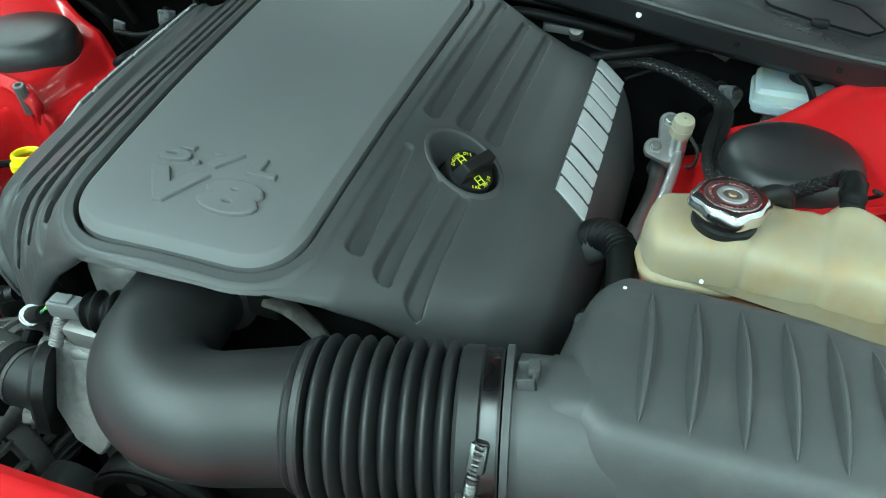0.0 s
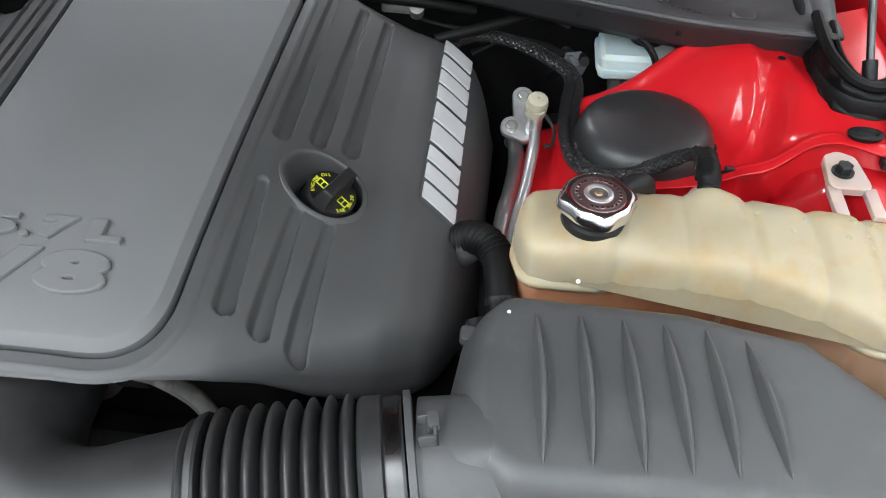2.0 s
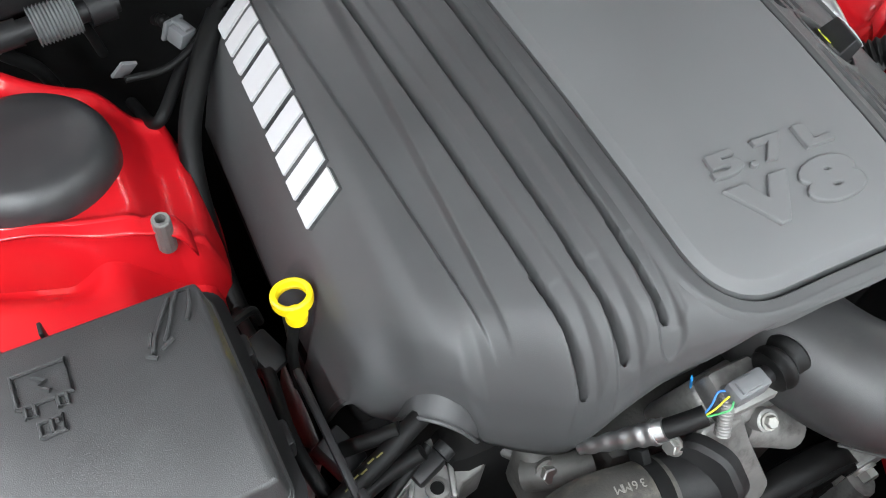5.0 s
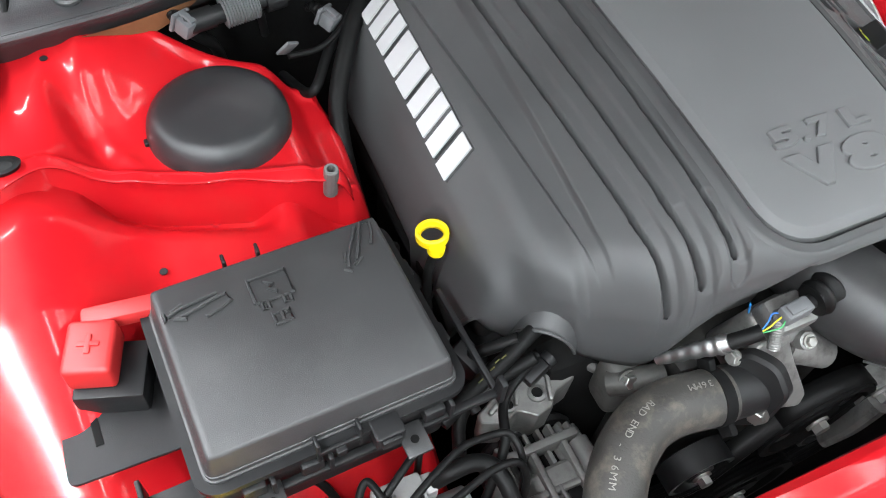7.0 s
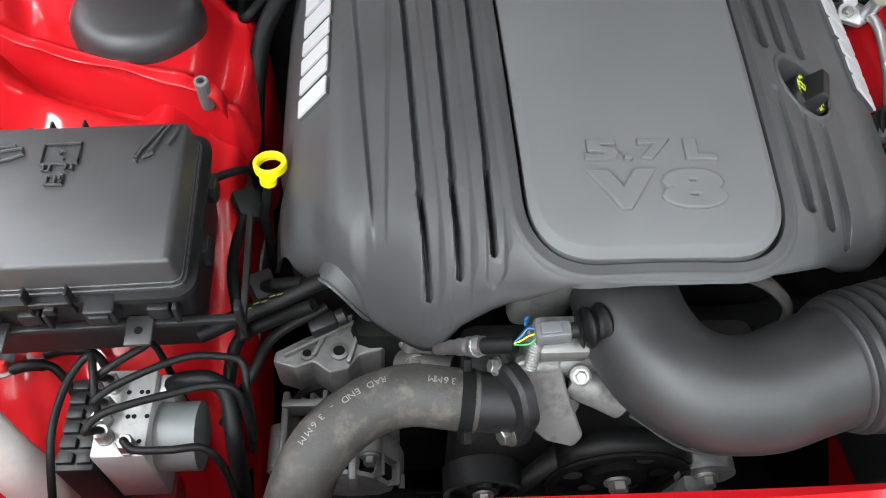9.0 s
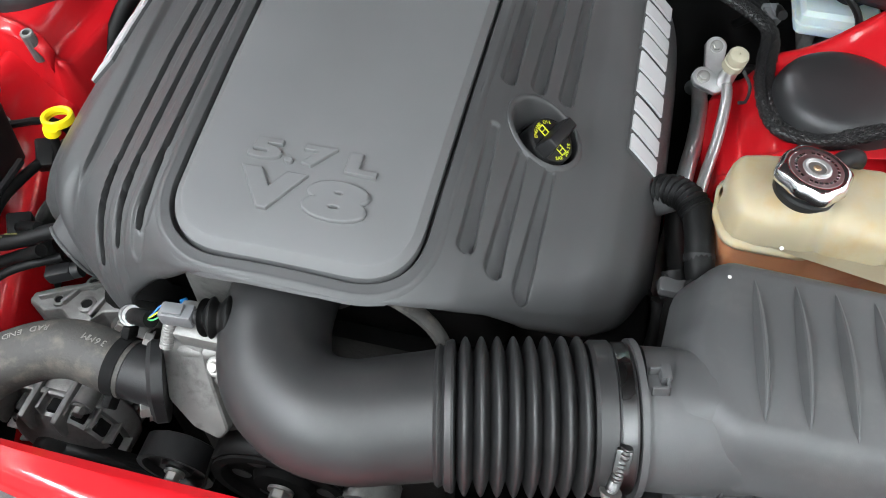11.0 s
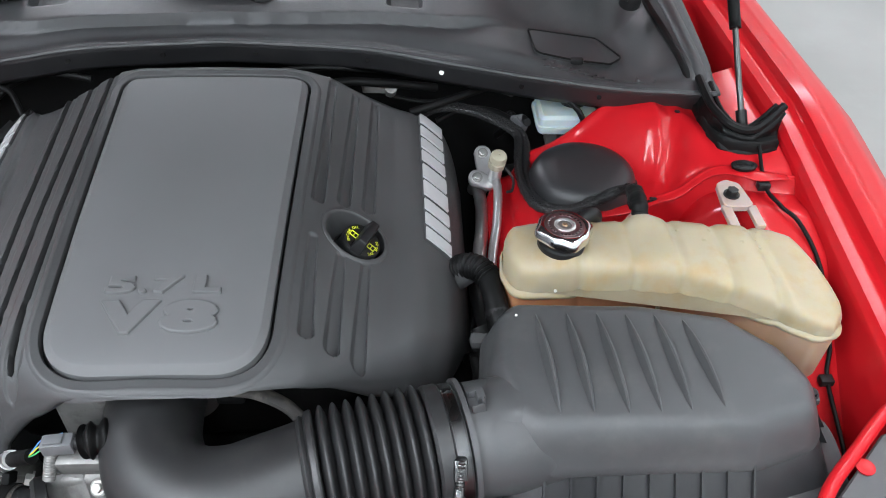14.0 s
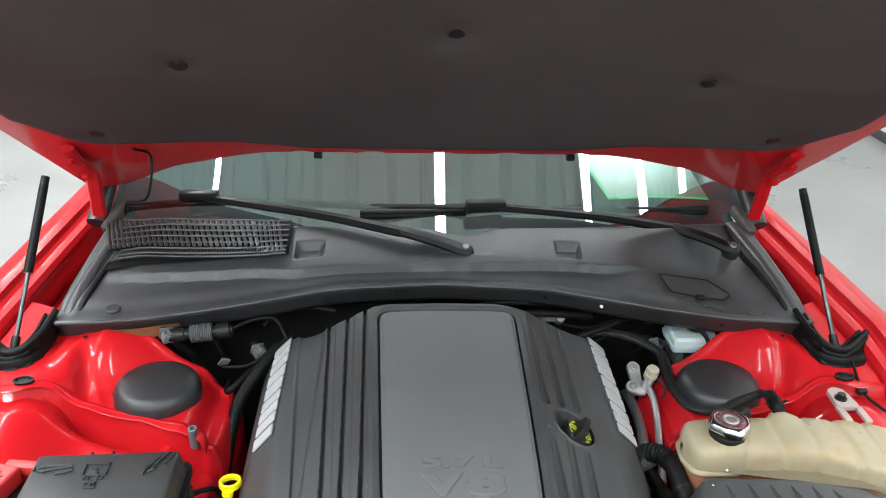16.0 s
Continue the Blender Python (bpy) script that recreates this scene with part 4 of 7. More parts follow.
def panel_top(x, y):
    """The inset panel's own face: follows the cover, gently rounded at its edge."""
    d = -panel_distance(np.asarray(x), np.asarray(y))
    x, y = np.asarray(x, float), np.asarray(y, float)
    crown = EDGE_C(np.clip(y - 0.0835 - 0.3 * x * x, 0, 0.6)) - 0.004 * np.clip(np.abs(x - 0.008) / 0.115, 0, 1.1) ** 3
    return crown + 0.0022 - 0.0050 * (1 - np.clip(d / 0.0068, 0, 1)) + 0 * x


def panel_mesh():
    bm = bmesh.new()
    c = Vector((0.008, 0.33))
    n = len(PANEL_POLY)
    rings = []
    nr = [(PANEL_POLY[(i + 1) % n] - PANEL_POLY[i - 1]).normalized() for i in range(n)]
    nr = [Vector((-t.y, t.x)) for t in nr]
    if (PANEL_POLY[0] + nr[0] * 0.01 - c).length > (PANEL_POLY[0] - c).length:
        nr = [-q for q in nr]
    inset = lambda d: [p + q * d for p, q in zip(PANEL_POLY, nr)]
    runs = [(inset(0.0), -0.010), (inset(0.0), 0), (inset(0.0034), 0), (inset(0.0066), 0), (inset(0.0072), 0), (inset(0.0085), 0), (inset(0.012), 0)]
    runs += [([c + (p - c) * k for p in inset(0.012)], 0) for k in (0.97, 0.94, 0.91, 0.88, 0.85, 0.82, 0.78, 0.74, 0.66, 0.58, 0.5, 0.4, 0.3, 0.2, 0.1)]
    for pts, drop in runs:
        zs = panel_top(np.array([p.x for p in pts]), np.array([p.y for p in pts])) + drop
        rings.append([bm.verts.new((p.x, p.y, z)) for p, z in zip(pts, zs)])
    for a, b in zip(rings, rings[1:]):
        for i in range(n):
            bm.faces.new((a[i], a[(i + 1) % n], b[(i + 1) % n], b[i]))
    bm.faces.new(rings[-1])
    bmesh.ops.remove_doubles(bm, verts=bm.verts, dist=0.00002)
    return bm




def panel_rim():
    """The clean lip of the cover round the inset panel."""
    n = len(PANEL_POLY)
    c = Vector((0.008, 0.33))
    nr = [(PANEL_POLY[(i + 1) % n] - PANEL_POLY[i - 1]).normalized() for i in range(n)]
    nr = [Vector((-t.y, t.x)) for t in nr]
    if (PANEL_POLY[0] + nr[0] * 0.01 - c).length < (PANEL_POLY[0] - c).length:
        nr = [-q for q in nr]
    bm, rings = bmesh.new(), []
    for d, h in ((0.0040, -0.014), (0.0040, -0.0016), (0.0046, -0.0004), (0.0056, 0.0002), (0.0105, 0.0003), (0.0116, 0.0010), (0.0130, 0.0014), (0.0155, 0.0012), (0.0195, -0.0016)):
        pts = [p + q * d for p, q in zip(PANEL_POLY, nr)]
        rings.append([bm.verts.new((p.x, p.y, float(cover_base(p.x, p.y)) + h)) for p in pts])
    for a, b in zip(rings, rings[1:]):
        for i in range(n):
            bm.faces.new((a[i], a[(i + 1) % n], b[(i + 1) % n], b[i]))
    bmesh.ops.remove_doubles(bm, verts=bm.verts, dist=0.00002)
    return bm


part("panel_rim", panel_rim(), COVER, cover, sharp=40)
part("top_panel", panel_mesh(), PANEL, cover, "smooth satin grey inset panel", sharp=18)


def on_panel(bm, cx, cy, lift=0.0):
    """Lay writing on the panel; its y runs along the surface."""
    for ax in (0, 1):
        for k in range(-16, 17):
            co, no = Vector((0, 0, 0)), Vector((0, 0, 0))
            co[ax], no[ax] = k * 0.004, 1
            bmesh.ops.bisect_plane(bm, geom=list(bm.verts) + list(bm.edges) + list(bm.faces), plane_co=co, plane_no=no)
    for v in bm.verts:
        x, s, h = cx + v.co.x, v.co.y, v.co.z
        y = cy
        n = 6
        for i in range(n):
            y0 = y
            slope = (float(cover_base(x, y0 + 0.002)) - float(cover_base(x, y0 - 0.002))) / 0.004
            y += (s / n) / math.sqrt(1 + slope * slope)
        v.co = (x, y, float(panel_top(x, y)) + h + lift)
    return bm


def fit_box(bm, w, h):
    """Scale flat writing to a width and height, centred."""
    xs, ys = [v.co.x for v in bm.verts], [v.co.y for v in bm.verts]
    kx, ky = w / (max(xs) - min(xs)), h / (max(ys) - min(ys))
    for v in bm.verts:
        v.co.x, v.co.y = (v.co.x - (max(xs) + min(xs)) / 2) * kx, (v.co.y - (max(ys) + min(ys)) / 2) * ky
    return bm


for text, x0, x1, cy, high, bold in (("V", -0.048, 0.0115, 0.1590, 0.0385, 0.0020), ("8", 0.0130, 0.0690, 0.1590, 0.0385, 0.0020), ("5", -0.0475, -0.0175, 0.1975, 0.0215, 0.0012), (".", -0.0140, -0.0060, 0.1895, 0.0060, 0.0), ("7", -0.0005, 0.0285, 0.1975, 0.0215, 0.0012), ("L", 0.0395, 0.0675, 0.1975, 0.0215, 0.0016)):
    part("raised_letter", on_panel(fit_box(lettering(text, 0.04, 0.0024, bold, bevel=0.0011), x1 - x0, high), (x0 + x1) / 2, cy), PANEL, cover)


def badge_slab(s, y0, y1, h0, h1, inset):
    """One plain plate of the side badge, from height h0 to h1 over the cover."""
    def at(u, v, h):
        ax = 0.2745 - 0.0035 * (y0 - 0.34) / 0.24 + inset + (0.0305 - 2 * inset) * v
        yc = y0 + inset + (y1 - y0 - 2 * inset) * u - 0.006 * (v - 0.5)
        x = s * ax
        z = float(cover_base(x, yc))
        nx = (float(cover_base(x + 0.002, yc)) - float(cover_base(x - 0.002, yc))) / 0.004
        ln = math.sqrt(1 + nx * nx)
        return (x - nx / ln * h, yc, z + h / ln)
    bm = bmesh.new()
    nu, nv = 6, 5
    top = [[bm.verts.new(at(i / nu, j / nv, h1)) for i in range(nu + 1)] for j in range(nv + 1)]
    low = [[bm.verts.new(at(i / nu, j / nv, h0)) for i in range(nu + 1)] for j in range(nv + 1)]
    for j in range(nv):
        for i in range(nu):
            bm.faces.new((top[j][i], top[j][i + 1], top[j + 1][i + 1], top[j + 1][i]))
    for a, b in ((top[0], low[0]), (top[-1], low[-1]), ([r[0] for r in top], [r[0] for r in low]), ([r[-1] for r in top], [r[-1] for r in low])):
        for i in range(len(a) - 1):
            bm.faces.new((a[i], a[i + 1], b[i + 1], b[i]))
    return bm


for s in (1, -1):
    y = 0.340
    for w in (0.068, 0.059, 0.073, 0.022)[::s]:
        part("badge_base", badge_slab(s, y, y + w, -0.001, 0.0036, 0.0), COVER, cover, smooth=False)
        bars = 1 if w < 0.03 else 2 if w < 0.062 else 3
        for k in range(bars):
            b0 = y + (w + 0.006) / bars * k
            part("badge_bar", badge_slab(s, b0, b0 + (w + 0.006) / bars - 0.006, 0.0036, 0.0060, 0.0004), SILVER, cover, "plain slanted silver badge bar", smooth=False)
        y += w + 0.0075
# arched hood over the loom at the front corner
ARCH_A, ARCH_B = Vector((-0.288, 0.199, 0.749)), Vector((-0.237, 0.152, 0.756))


def loom_hood(u, v):
    a, grow = math.pi * u, 1 + 0.22 * v
    p = (ARCH_A + ARCH_B) / 2 + (ARCH_A - ARCH_B) / 2 * math.cos(a) * grow
    out = 0.019 * math.sin(a) ** 0.7 - 0.036 * v
    return (p.x - 0.715 * out, p.y - 0.699 * out, p.z + 0.056 * math.sin(a) * grow + 0.024 * v * math.sin(a))


thicken(part("loom_hood", sheet(loom_hood, 32, 10), COVER, cover, sharp=60), 0.003)
part("hood_lip", tube([loom_hood(k / 16, 0.0) for k in range(17)], 0.0020, 40, 8), COVER, cover)
# side boss
part("hose_boss", lathe([(0.017, -0.03), (0.017, 0.012), (0.013, 0.018), (0, 0.019)], 28, aim((0.322, 0.332, 0.836), (0.5, -0.3, 0.8))), COVER, cover)


# oil filler cap in its ringed well
cap_z = float(cover_base(CAP_X, CAP_Y))
cap_n = Vector((-(float(cover_base(CAP_X + 0.004, CAP_Y)) - float(cover_base(CAP_X - 0.004, CAP_Y))) / 0.008, -(float(cover_base(CAP_X, CAP_Y + 0.004)) - float(cover_base(CAP_X, CAP_Y - 0.004))) / 0.008, 1)).normalized()


def well_rim():
    """A thin raised lip round the filler opening, following the cover."""
    bm, rings = bmesh.new(), []
    for r, h in ((0.0318, -0.045), (0.0318, -0.002), (0.0322, 0.0008), (0.0332, 0.0020), (0.0350, 0.0022), (0.0366, 0.0014), (0.0385, -0.0015)):
        ring = []
        for k in range(72):
            a = 2 * math.pi * k / 72
            x, y = CAP_X + r * math.cos(a), CAP_Y + r * math.sin(a)
            ring.append(bm.verts.new((x, y, float(cover_base(x, y)) + h)))
        rings.append(ring)
    for a, b in zip(rings, rings[1:]):
        for k in range(72):
            bm.faces.new((a[k], a[(k + 1) % 72], b[(k + 1) % 72], b[k]))
    return bm


part("well_rim", well_rim(), COVER, cover)
oil = thing("oil_filler_cap", (CAP_X, CAP_Y, 0.90), "black engine oil filler cap with yellow print", "cap")
oil_m = frame_at((CAP_X + 0.003, CAP_Y - 0.004, cap_z - 0.011), cap_n) @ pose(0, 0, 0, 0, 0, 16)
part("cap_body", lathe([(0.0235, -0.040), (0.0235, 0.004), (0.0225, 0.008), (0.0215, 0.009), (0, 0.009)], 48, oil_m), BLACK, oil)
part("cap_ring", lathe([(0.0268, -0.040), (0.0268, -0.012), (0.0250, -0.010), (0.0250, -0.040)], 48, oil_m), BLACK, oil)
grip_shape = box(-0.0080, 0.0080, -0.0228, 0.0228, 0.006, 0.027, 0.0022, 3)
for v in grip_shape.verts:
    lift_up = (v.co.z - 0.006) / 0.021
    v.co.x *= 1.0 - 0.32 * lift_up
    v.co.y *= 1.0 - 0.10 * lift_up
bmesh.ops.transform(grip_shape, matrix=oil_m @ pose(0, 0, 0, 0, 0, -40), verts=grip_shape.verts)
part("grip", grip_shape, BLACK, oil, "raised black grip bar")
part("face_rim", lathe([(0.0212, 0.0088), (0.0216, 0.0100), (0.0226, 0.0098), (0.0229, 0.0080)], 48, oil_m), BLACK, oil)
for text, r, a in (("ENGINE OIL", 0.0190, 140), ("SAE 5W-20", 0.0190, -40)):
    for i, ch in enumerate(text):
        if ch == " ":
            continue
        ang = a + (len(text) / 2 - i - 0.5) * 10.0 * (1 if a > 0 else -1)
        g = lettering(ch, 0.0050, 0.0002)
        bmesh.ops.transform(g, matrix=oil_m @ pose(r * math.cos(radians(ang)), r * math.sin(radians(ang)), 0.0094, 0, 0, ang + (-90 if a > 0 else 90)), verts=g.verts)
        part("printed_letter", g, INK, oil, smooth=False)
for cx, cy in ((0.0094, -0.0079), (-0.0094, 0.0079)):
    part("printed_symbol", join(*[box(x0, x1, y0, y1, 0.0090, 0.0096, 0, m=oil_m @ pose(cx, cy, 0, 0, 0, -40)) for x0, x1, y0, y1 in ((-0.005, 0.005, 0.003, 0.004), (-0.005, 0.005, -0.004, -0.003), (-0.005, -0.004, -0.004, 0.004), (0.004, 0.005, -0.004, 0.004), (-0.0005, 0.0005, -0.004, 0.004))]), INK, oil, "yellow symbol", smooth=False)

# dipstick
dip = thing("dipstick", (-0.340, 0.297, 0.80), "yellow ring-handled oil dipstick beside the engine cover", "dipstick")
ring = lathe([(0.0118, -0.0042), (0.0150, -0.0058), (0.0172, -0.0042), (0.0176, 0.0), (0.0172, 0.0042), (0.0150, 0.0056), (0.0125, 0.0045), (0.0115, 0.0)], 40, aim((-0.338, 0.297, 0.829), (-0.04, 0.10, 1)), open_ends=True)
part("ring_handle", ring, YELLOW, dip)
part("collar", tube([(-0.339, 0.283, 0.827), (-0.3395, 0.2825, 0.823), (-0.340, 0.2825, 0.819)], 0.0090, 10, 18), YELLOW, dip)
part("guide_tube", tube([(-0.340, 0.283, 0.819), (-0.346, 0.282, 0.79), (-0.350, 0.272, 0.76), (-0.345, 0.25, 0.62)], 0.005, 14, 10), DARK, dip)

# ---- engine block below ----
engine = thing("engine_block", (0, 0.35, 0.30), "grimy V8 engine block darkened for shade, with cast aluminium front cover", "engine")
# block, plenum and valve covers carry the shade under the cover as colour
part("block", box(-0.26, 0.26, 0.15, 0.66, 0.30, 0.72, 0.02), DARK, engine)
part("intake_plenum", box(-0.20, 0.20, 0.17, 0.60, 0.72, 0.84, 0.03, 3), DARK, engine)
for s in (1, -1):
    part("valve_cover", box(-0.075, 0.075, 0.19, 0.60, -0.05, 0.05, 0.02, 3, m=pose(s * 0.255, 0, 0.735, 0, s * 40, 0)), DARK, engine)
    for k in range(4):
        part("ignition_coil", box(-0.012, 0.012, -0.016, 0.016, 0, 0.05, 0.004, m=pose(s * 0.285, 0.28 + 0.085 * k, 0.715, 0, s * 40, 0)), BLACK, engine)

# ---- air intake duct ----
duct = thing("air_intake_duct", (0.15, 0.045, 0.80), "black rubber intake elbow with ribbed bellows and steel clamp", "intake duct")
ELBOW = [(0.165, 0.038, 0.861), (0.125, 0.025, 0.858), (0.090, 0.015, 0.856), (0.052, 0.018, 0.854), (0.020, 0.040, 0.852), (0.002, 0.078, 0.850), (-0.004, 0.118, 0.849), (-0.004, 0.165, 0.848)]
part("elbow", tube(ELBOW, lambda u: 0.0520 - 0.0035 * math.sin(min(1, u * 1.4) * 1.57), 70, 48), DUCT, duct)
part("mould_seam", tube([(p[0] - 0.037 * max(0, 1 - p[0] / 0.12) + 0.0, p[1] - 0.040 + 0.02 * max(0, 0.06 - p[0]) / 0.06, p[2] - 0.030) for p in ELBOW[:5]], 0.0016, 40, 6), DUCT, duct)
BELL_A, BELL_B = Vector((0.150, 0.034, 0.860)), Vector((0.318, 0.069, 0.865))


def along(profile, seg=56):
    """Turn (distance, radius) pairs round the bellows' axis."""
    return lathe([(r, d) for d, r in profile], seg, aim(BELL_A, BELL_B - BELL_A))


part("cuff", along([(0.004, 0.048), (0.006, 0.0545), (0.0085, 0.0565), (0.0105, 0.0555), (0.012, 0.0545), (0.0140, 0.0590), (0.0185, 0.0605), (0.0205, 0.0595), (0.022, 0.054)]), DUCT, duct, "smooth rubber cuff")
prof = []
for k in range(8):
    c = 0.0225 + 0.0128 * k
    for a in range(13):
        t = a / 12
        prof.append((c + 0.0128 * t, 0.0495 + 0.0002 * k + 0.0130 * math.sin(math.pi * t) ** 1.1))
part("bellows", along(prof), DUCT, duct, "ribbed rubber bellows", sharp=80)
part("cuff", along([(0.124, 0.050), (0.125, 0.0585), (0.128, 0.061), (0.141, 0.061), (0.1425, 0.0585), (0.156, 0.0585), (0.157, 0.052)]), DUCT, duct, "smooth rubber cuff")
clamp = part("hose_clamp", along([(0.1435, 0.0586), (0.1435, 0.0596), (0.1540, 0.0596), (0.1540, 0.0586)]), DARKSTEEL, duct, "shiny steel band clamp")
part("clamp_screw", tube([(0.3005, 0.020, 0.909), (0.2985, 0.006, 0.889), (0.2975, 0.001, 0.874)], lambda u: 0.0044 + 0.0006 * math.sin(u * 90), 60, 12), DARKSTEEL, clamp, "worm screw")
part("clamp_screw_head", hexbolt((0.2972, 0.000, 0.873), (-0.1, -0.5, -0.85), 0.0062, 0.008), STEEL, clamp)
part("clamp_housing", box(-0.006, 0.006, -0.0045, 0.0045, -0.010, 0.010, 0.0015, m=aim((0.2995, 0.014, 0.899), (0, 0.62, 0.78)) @ pose(0, 0, 0)), DARKSTEEL, clamp)

# ---- air filter box ----
airbox = thing("air_filter_box", (0.5, 0.11, 0.55), "charcoal plastic air filter box with six curved ribs", "air box")
LID = [(0.338, 0.125), (0.344, 0.180), (0.362, 0.203), (0.50, 0.206), (0.592, 0.192), (0.640, 0.150), (0.660, 0.105), (0.650, 0.064), (0.585, 0.043), (0.372, 0.036), (0.345, 0.055)]
lid_line = round_poly([Vector(p) for p in LID][::-1], 0.026, 8)
lid_tilt = lambda x, y, z: z + (0.010 - 0.065 * (x - 0.36)) * max(0, (z - 0.80) / 0.12) - 0.25 * max(0, 0.075 - y) ** 2 * 20 * max(0, (z - 0.86) / 0.06) * 0.5
part("lid", puck(lid_line, [(-0.013, 0.862), (-0.013, 0.868), (-0.010, 0.874), (-0.006, 0.886), (-0.003, 0.895), (0.0, 0.902), (0.005, 0.910), (0.011, 0.9145), (0.019, 0.916)], lid_tilt), AIRBOX, airbox, sharp=60)


def skirt():
    """The box below its lid: a wall that leans out to a flange, then drops."""
    bm = bmesh.new()
    rings = []
    for k, z in ((0.02, 0.868), (0.10, 0.864), (0.72, 0.830), (0.92, 0.828), (1.25, 0.827), (1.25, 0.821), (0.80, 0.819), (0.60, 0.60), (0.50, 0.52)):
        rings.append([bm.verts.new((p.x + 0.004 * (k > 1) * (p.x > 0.6) + (0.004 + 0.026 * k) * float(step(0.58, 0.66, p.x)), p.y - (0.004 + 0.042 * k) * float(step(0.13, 0.05, p.y)), z)) for p in lid_line])
    for a, b in zip(rings, rings[1:]):
        for i in range(len(lid_line)):
            j = (i + 1) % len(lid_line)
            bm.faces.new((a[i], a[j], b[j], b[i]))
    bmesh.ops.recalc_face_normals(bm, faces=bm.faces)
    return bm


part("lower_body", skirt(), DOME, airbox, sharp=30)
part("outlet_neck", tube([(0.312, 0.068, 0.865), (0.335, 0.071, 0.866), (0.36, 0.076, 0.863), (0.40, 0.085, 0.855)], lambda u: 0.0565 + 0.002 * u * u, 24, 48), AIRBOX, airbox)


def shoulder(u, v):
    """The smooth blend from the round neck into the flat lid."""
    x, y = 0.328 + 0.052 * u, 0.034 + 0.086 * v
    k = float(step(0.330, 0.378, x))
    round_top = 0.866 + math.sqrt(max(0.0, 0.0570 ** 2 - (y - 0.0725) ** 2))
    z = round_top * (1 - k) + (lid_tilt(x, y, 0.916) + 0.0014 - 0.0034 * k ** 3) * k
    return (x, y, z - 0.034 * float(step(0.066, 0.034, y)) ** 1.5 * k - 0.012 * float(step(0.108, 0.120, y)) ** 2)


part("shoulder", sheet(shoulder, 40, 40), AIRBOX, airbox)
part("neck_flange", along([(0.1575, 0.052), (0.1575, 0.0625), (0.1625, 0.0625), (0.1635, 0.056)]), AIRBOX, airbox)
part("neck_tab", box(-0.004, 0.004, -0.007, 0.007, -0.004, 0.005, 0.0015, m=pose(0.320, 0.076, 0.925, -8, 0, 10)), AIRBOX, airbox)
part("neck_clip", join(box(-0.010, 0.010, -0.0055, -0.0030, -0.006, 0.006, 0.001, m=pose(0.318, 0.070, 0.924, -8, 6, 100)), box(-0.010, -0.0075, -0.0055, 0.0075, -0.006, 0.006, 0.001, m=pose(0.318, 0.070, 0.924, -8, 6, 100)), box(0.0075, 0.010, -0.0055, 0.0075, -0.006, 0.006, 0.001, m=pose(0.318, 0.070, 0.924, -8, 6, 100))), AIRBOX, airbox)
part("corner_boss", lathe([(0.024, -0.02), (0.023, 0.0), (0.017, 0.012), (0.008, 0.017), (0, 0.018)], 28, aim((0.372, 0.048, 0.885), (-0.25, -0.45, 0.9))), AIRBOX, airbox)


def lid_top(x, y):
    return lid_tilt(x, y, 0.916)


def crescent(xa, ya, xb, yb, width=0.0064, height=0.0088):
    """A raised rib, pointed at both ends and leaning to one side."""
    bm = bmesh.new()
    rows = []
    for i in range(25):
        t = i / 24
        w = width * math.sin(math.pi * t) ** 0.7 + 0.0004
        cx, cy = xa + (xb - xa) * t + 0.0012 * math.sin(math.pi * t), ya + (yb - ya) * t
        rows.append([bm.verts.new((cx + w * a, cy, lid_top(cx, cy) - 0.0008 + height * (w / width) * b)) for a, b in ((-0.95, -0.05), (-0.78, 0.10), (-0.42, 0.72), (-0.20, 0.94), (0.05, 1.0), (0.38, 0.90), (0.86, -0.05))])
    for a, b in zip(rows, rows[1:]):
        for k in range(6):
            bm.faces.new((a[k], a[k + 1], b[k + 1], b[k]))
    return bm


for (xa, ya), (xb, yb) in zip([(0.385, 0.181), (0.418, 0.184), (0.45, 0.185), (0.481, 0.185), (0.512, 0.185), (0.541, 0.179)], [(0.393, 0.054), (0.425, 0.056), (0.459, 0.056), (0.49, 0.059), (0.52, 0.061), (0.554, 0.066)]):
    part("rib", crescent(xa, ya, xb, yb), AIRBOX, airbox, sharp=14)
fin_side = [Vector(p) for p in ((-0.044, 0.826), (-0.012, 0.826), (0.010, 0.868), (-0.011, 0.868))]
for k in range(9):
    x = 0.380 + 0.0255 * k
    web = puck([Vector((q.x, q.y)) for q in fin_side], [(0, -0.0011), (0, 0.0011)])
    bmesh.ops.transform(web, matrix=Matrix.Translation((x, float(np.interp(x, [0.372, 0.585, 0.650], [0.036, 0.043, 0.064])), 0)) @ pose(0, 0, 0, 90, 0, 90), verts=web.verts)
    part("fin", web, DOME, airbox, smooth=False)
for k in range(5):
    y = 0.082 + 0.020 * k
    web = puck([Vector((-0.8 * q.x, q.y)) for q in fin_side][::-1], [(0, -0.0011), (0, 0.0011)])
    bmesh.ops.transform(web, matrix=Matrix.Translation((float(np.interp(y, [0.064, 0.105, 0.15, 0.205], [0.650, 0.660, 0.640, 0.575])), y, 0)) @ pose(0, 0, 0, 90, 0, 0), verts=web.verts)
    part("fin", web, DOME, airbox, smooth=False)
part("lid_dot", lathe([(0, 0.0006), (0.0015, 0.0006), (0.0015, 0), (0, 0)], 14, pose(0.365, 0.177, lid_top(0.365, 0.177))), WHITEPL, airbox, "small white paint dot")
for x, y, z in ((0.690, 0.136, 0.838), (0.355, 0.225, 0.838)):
    clip = part("side_lug", box(x - 0.030, x + 0.009, y - 0.009, y + 0.009, z - 0.012, z, 0.004), AIRBOX, airbox)
    part("lug_screw", hexbolt((x, y, z), (0, 0, 1), 0.0058, 0.006), BLACK, clip)
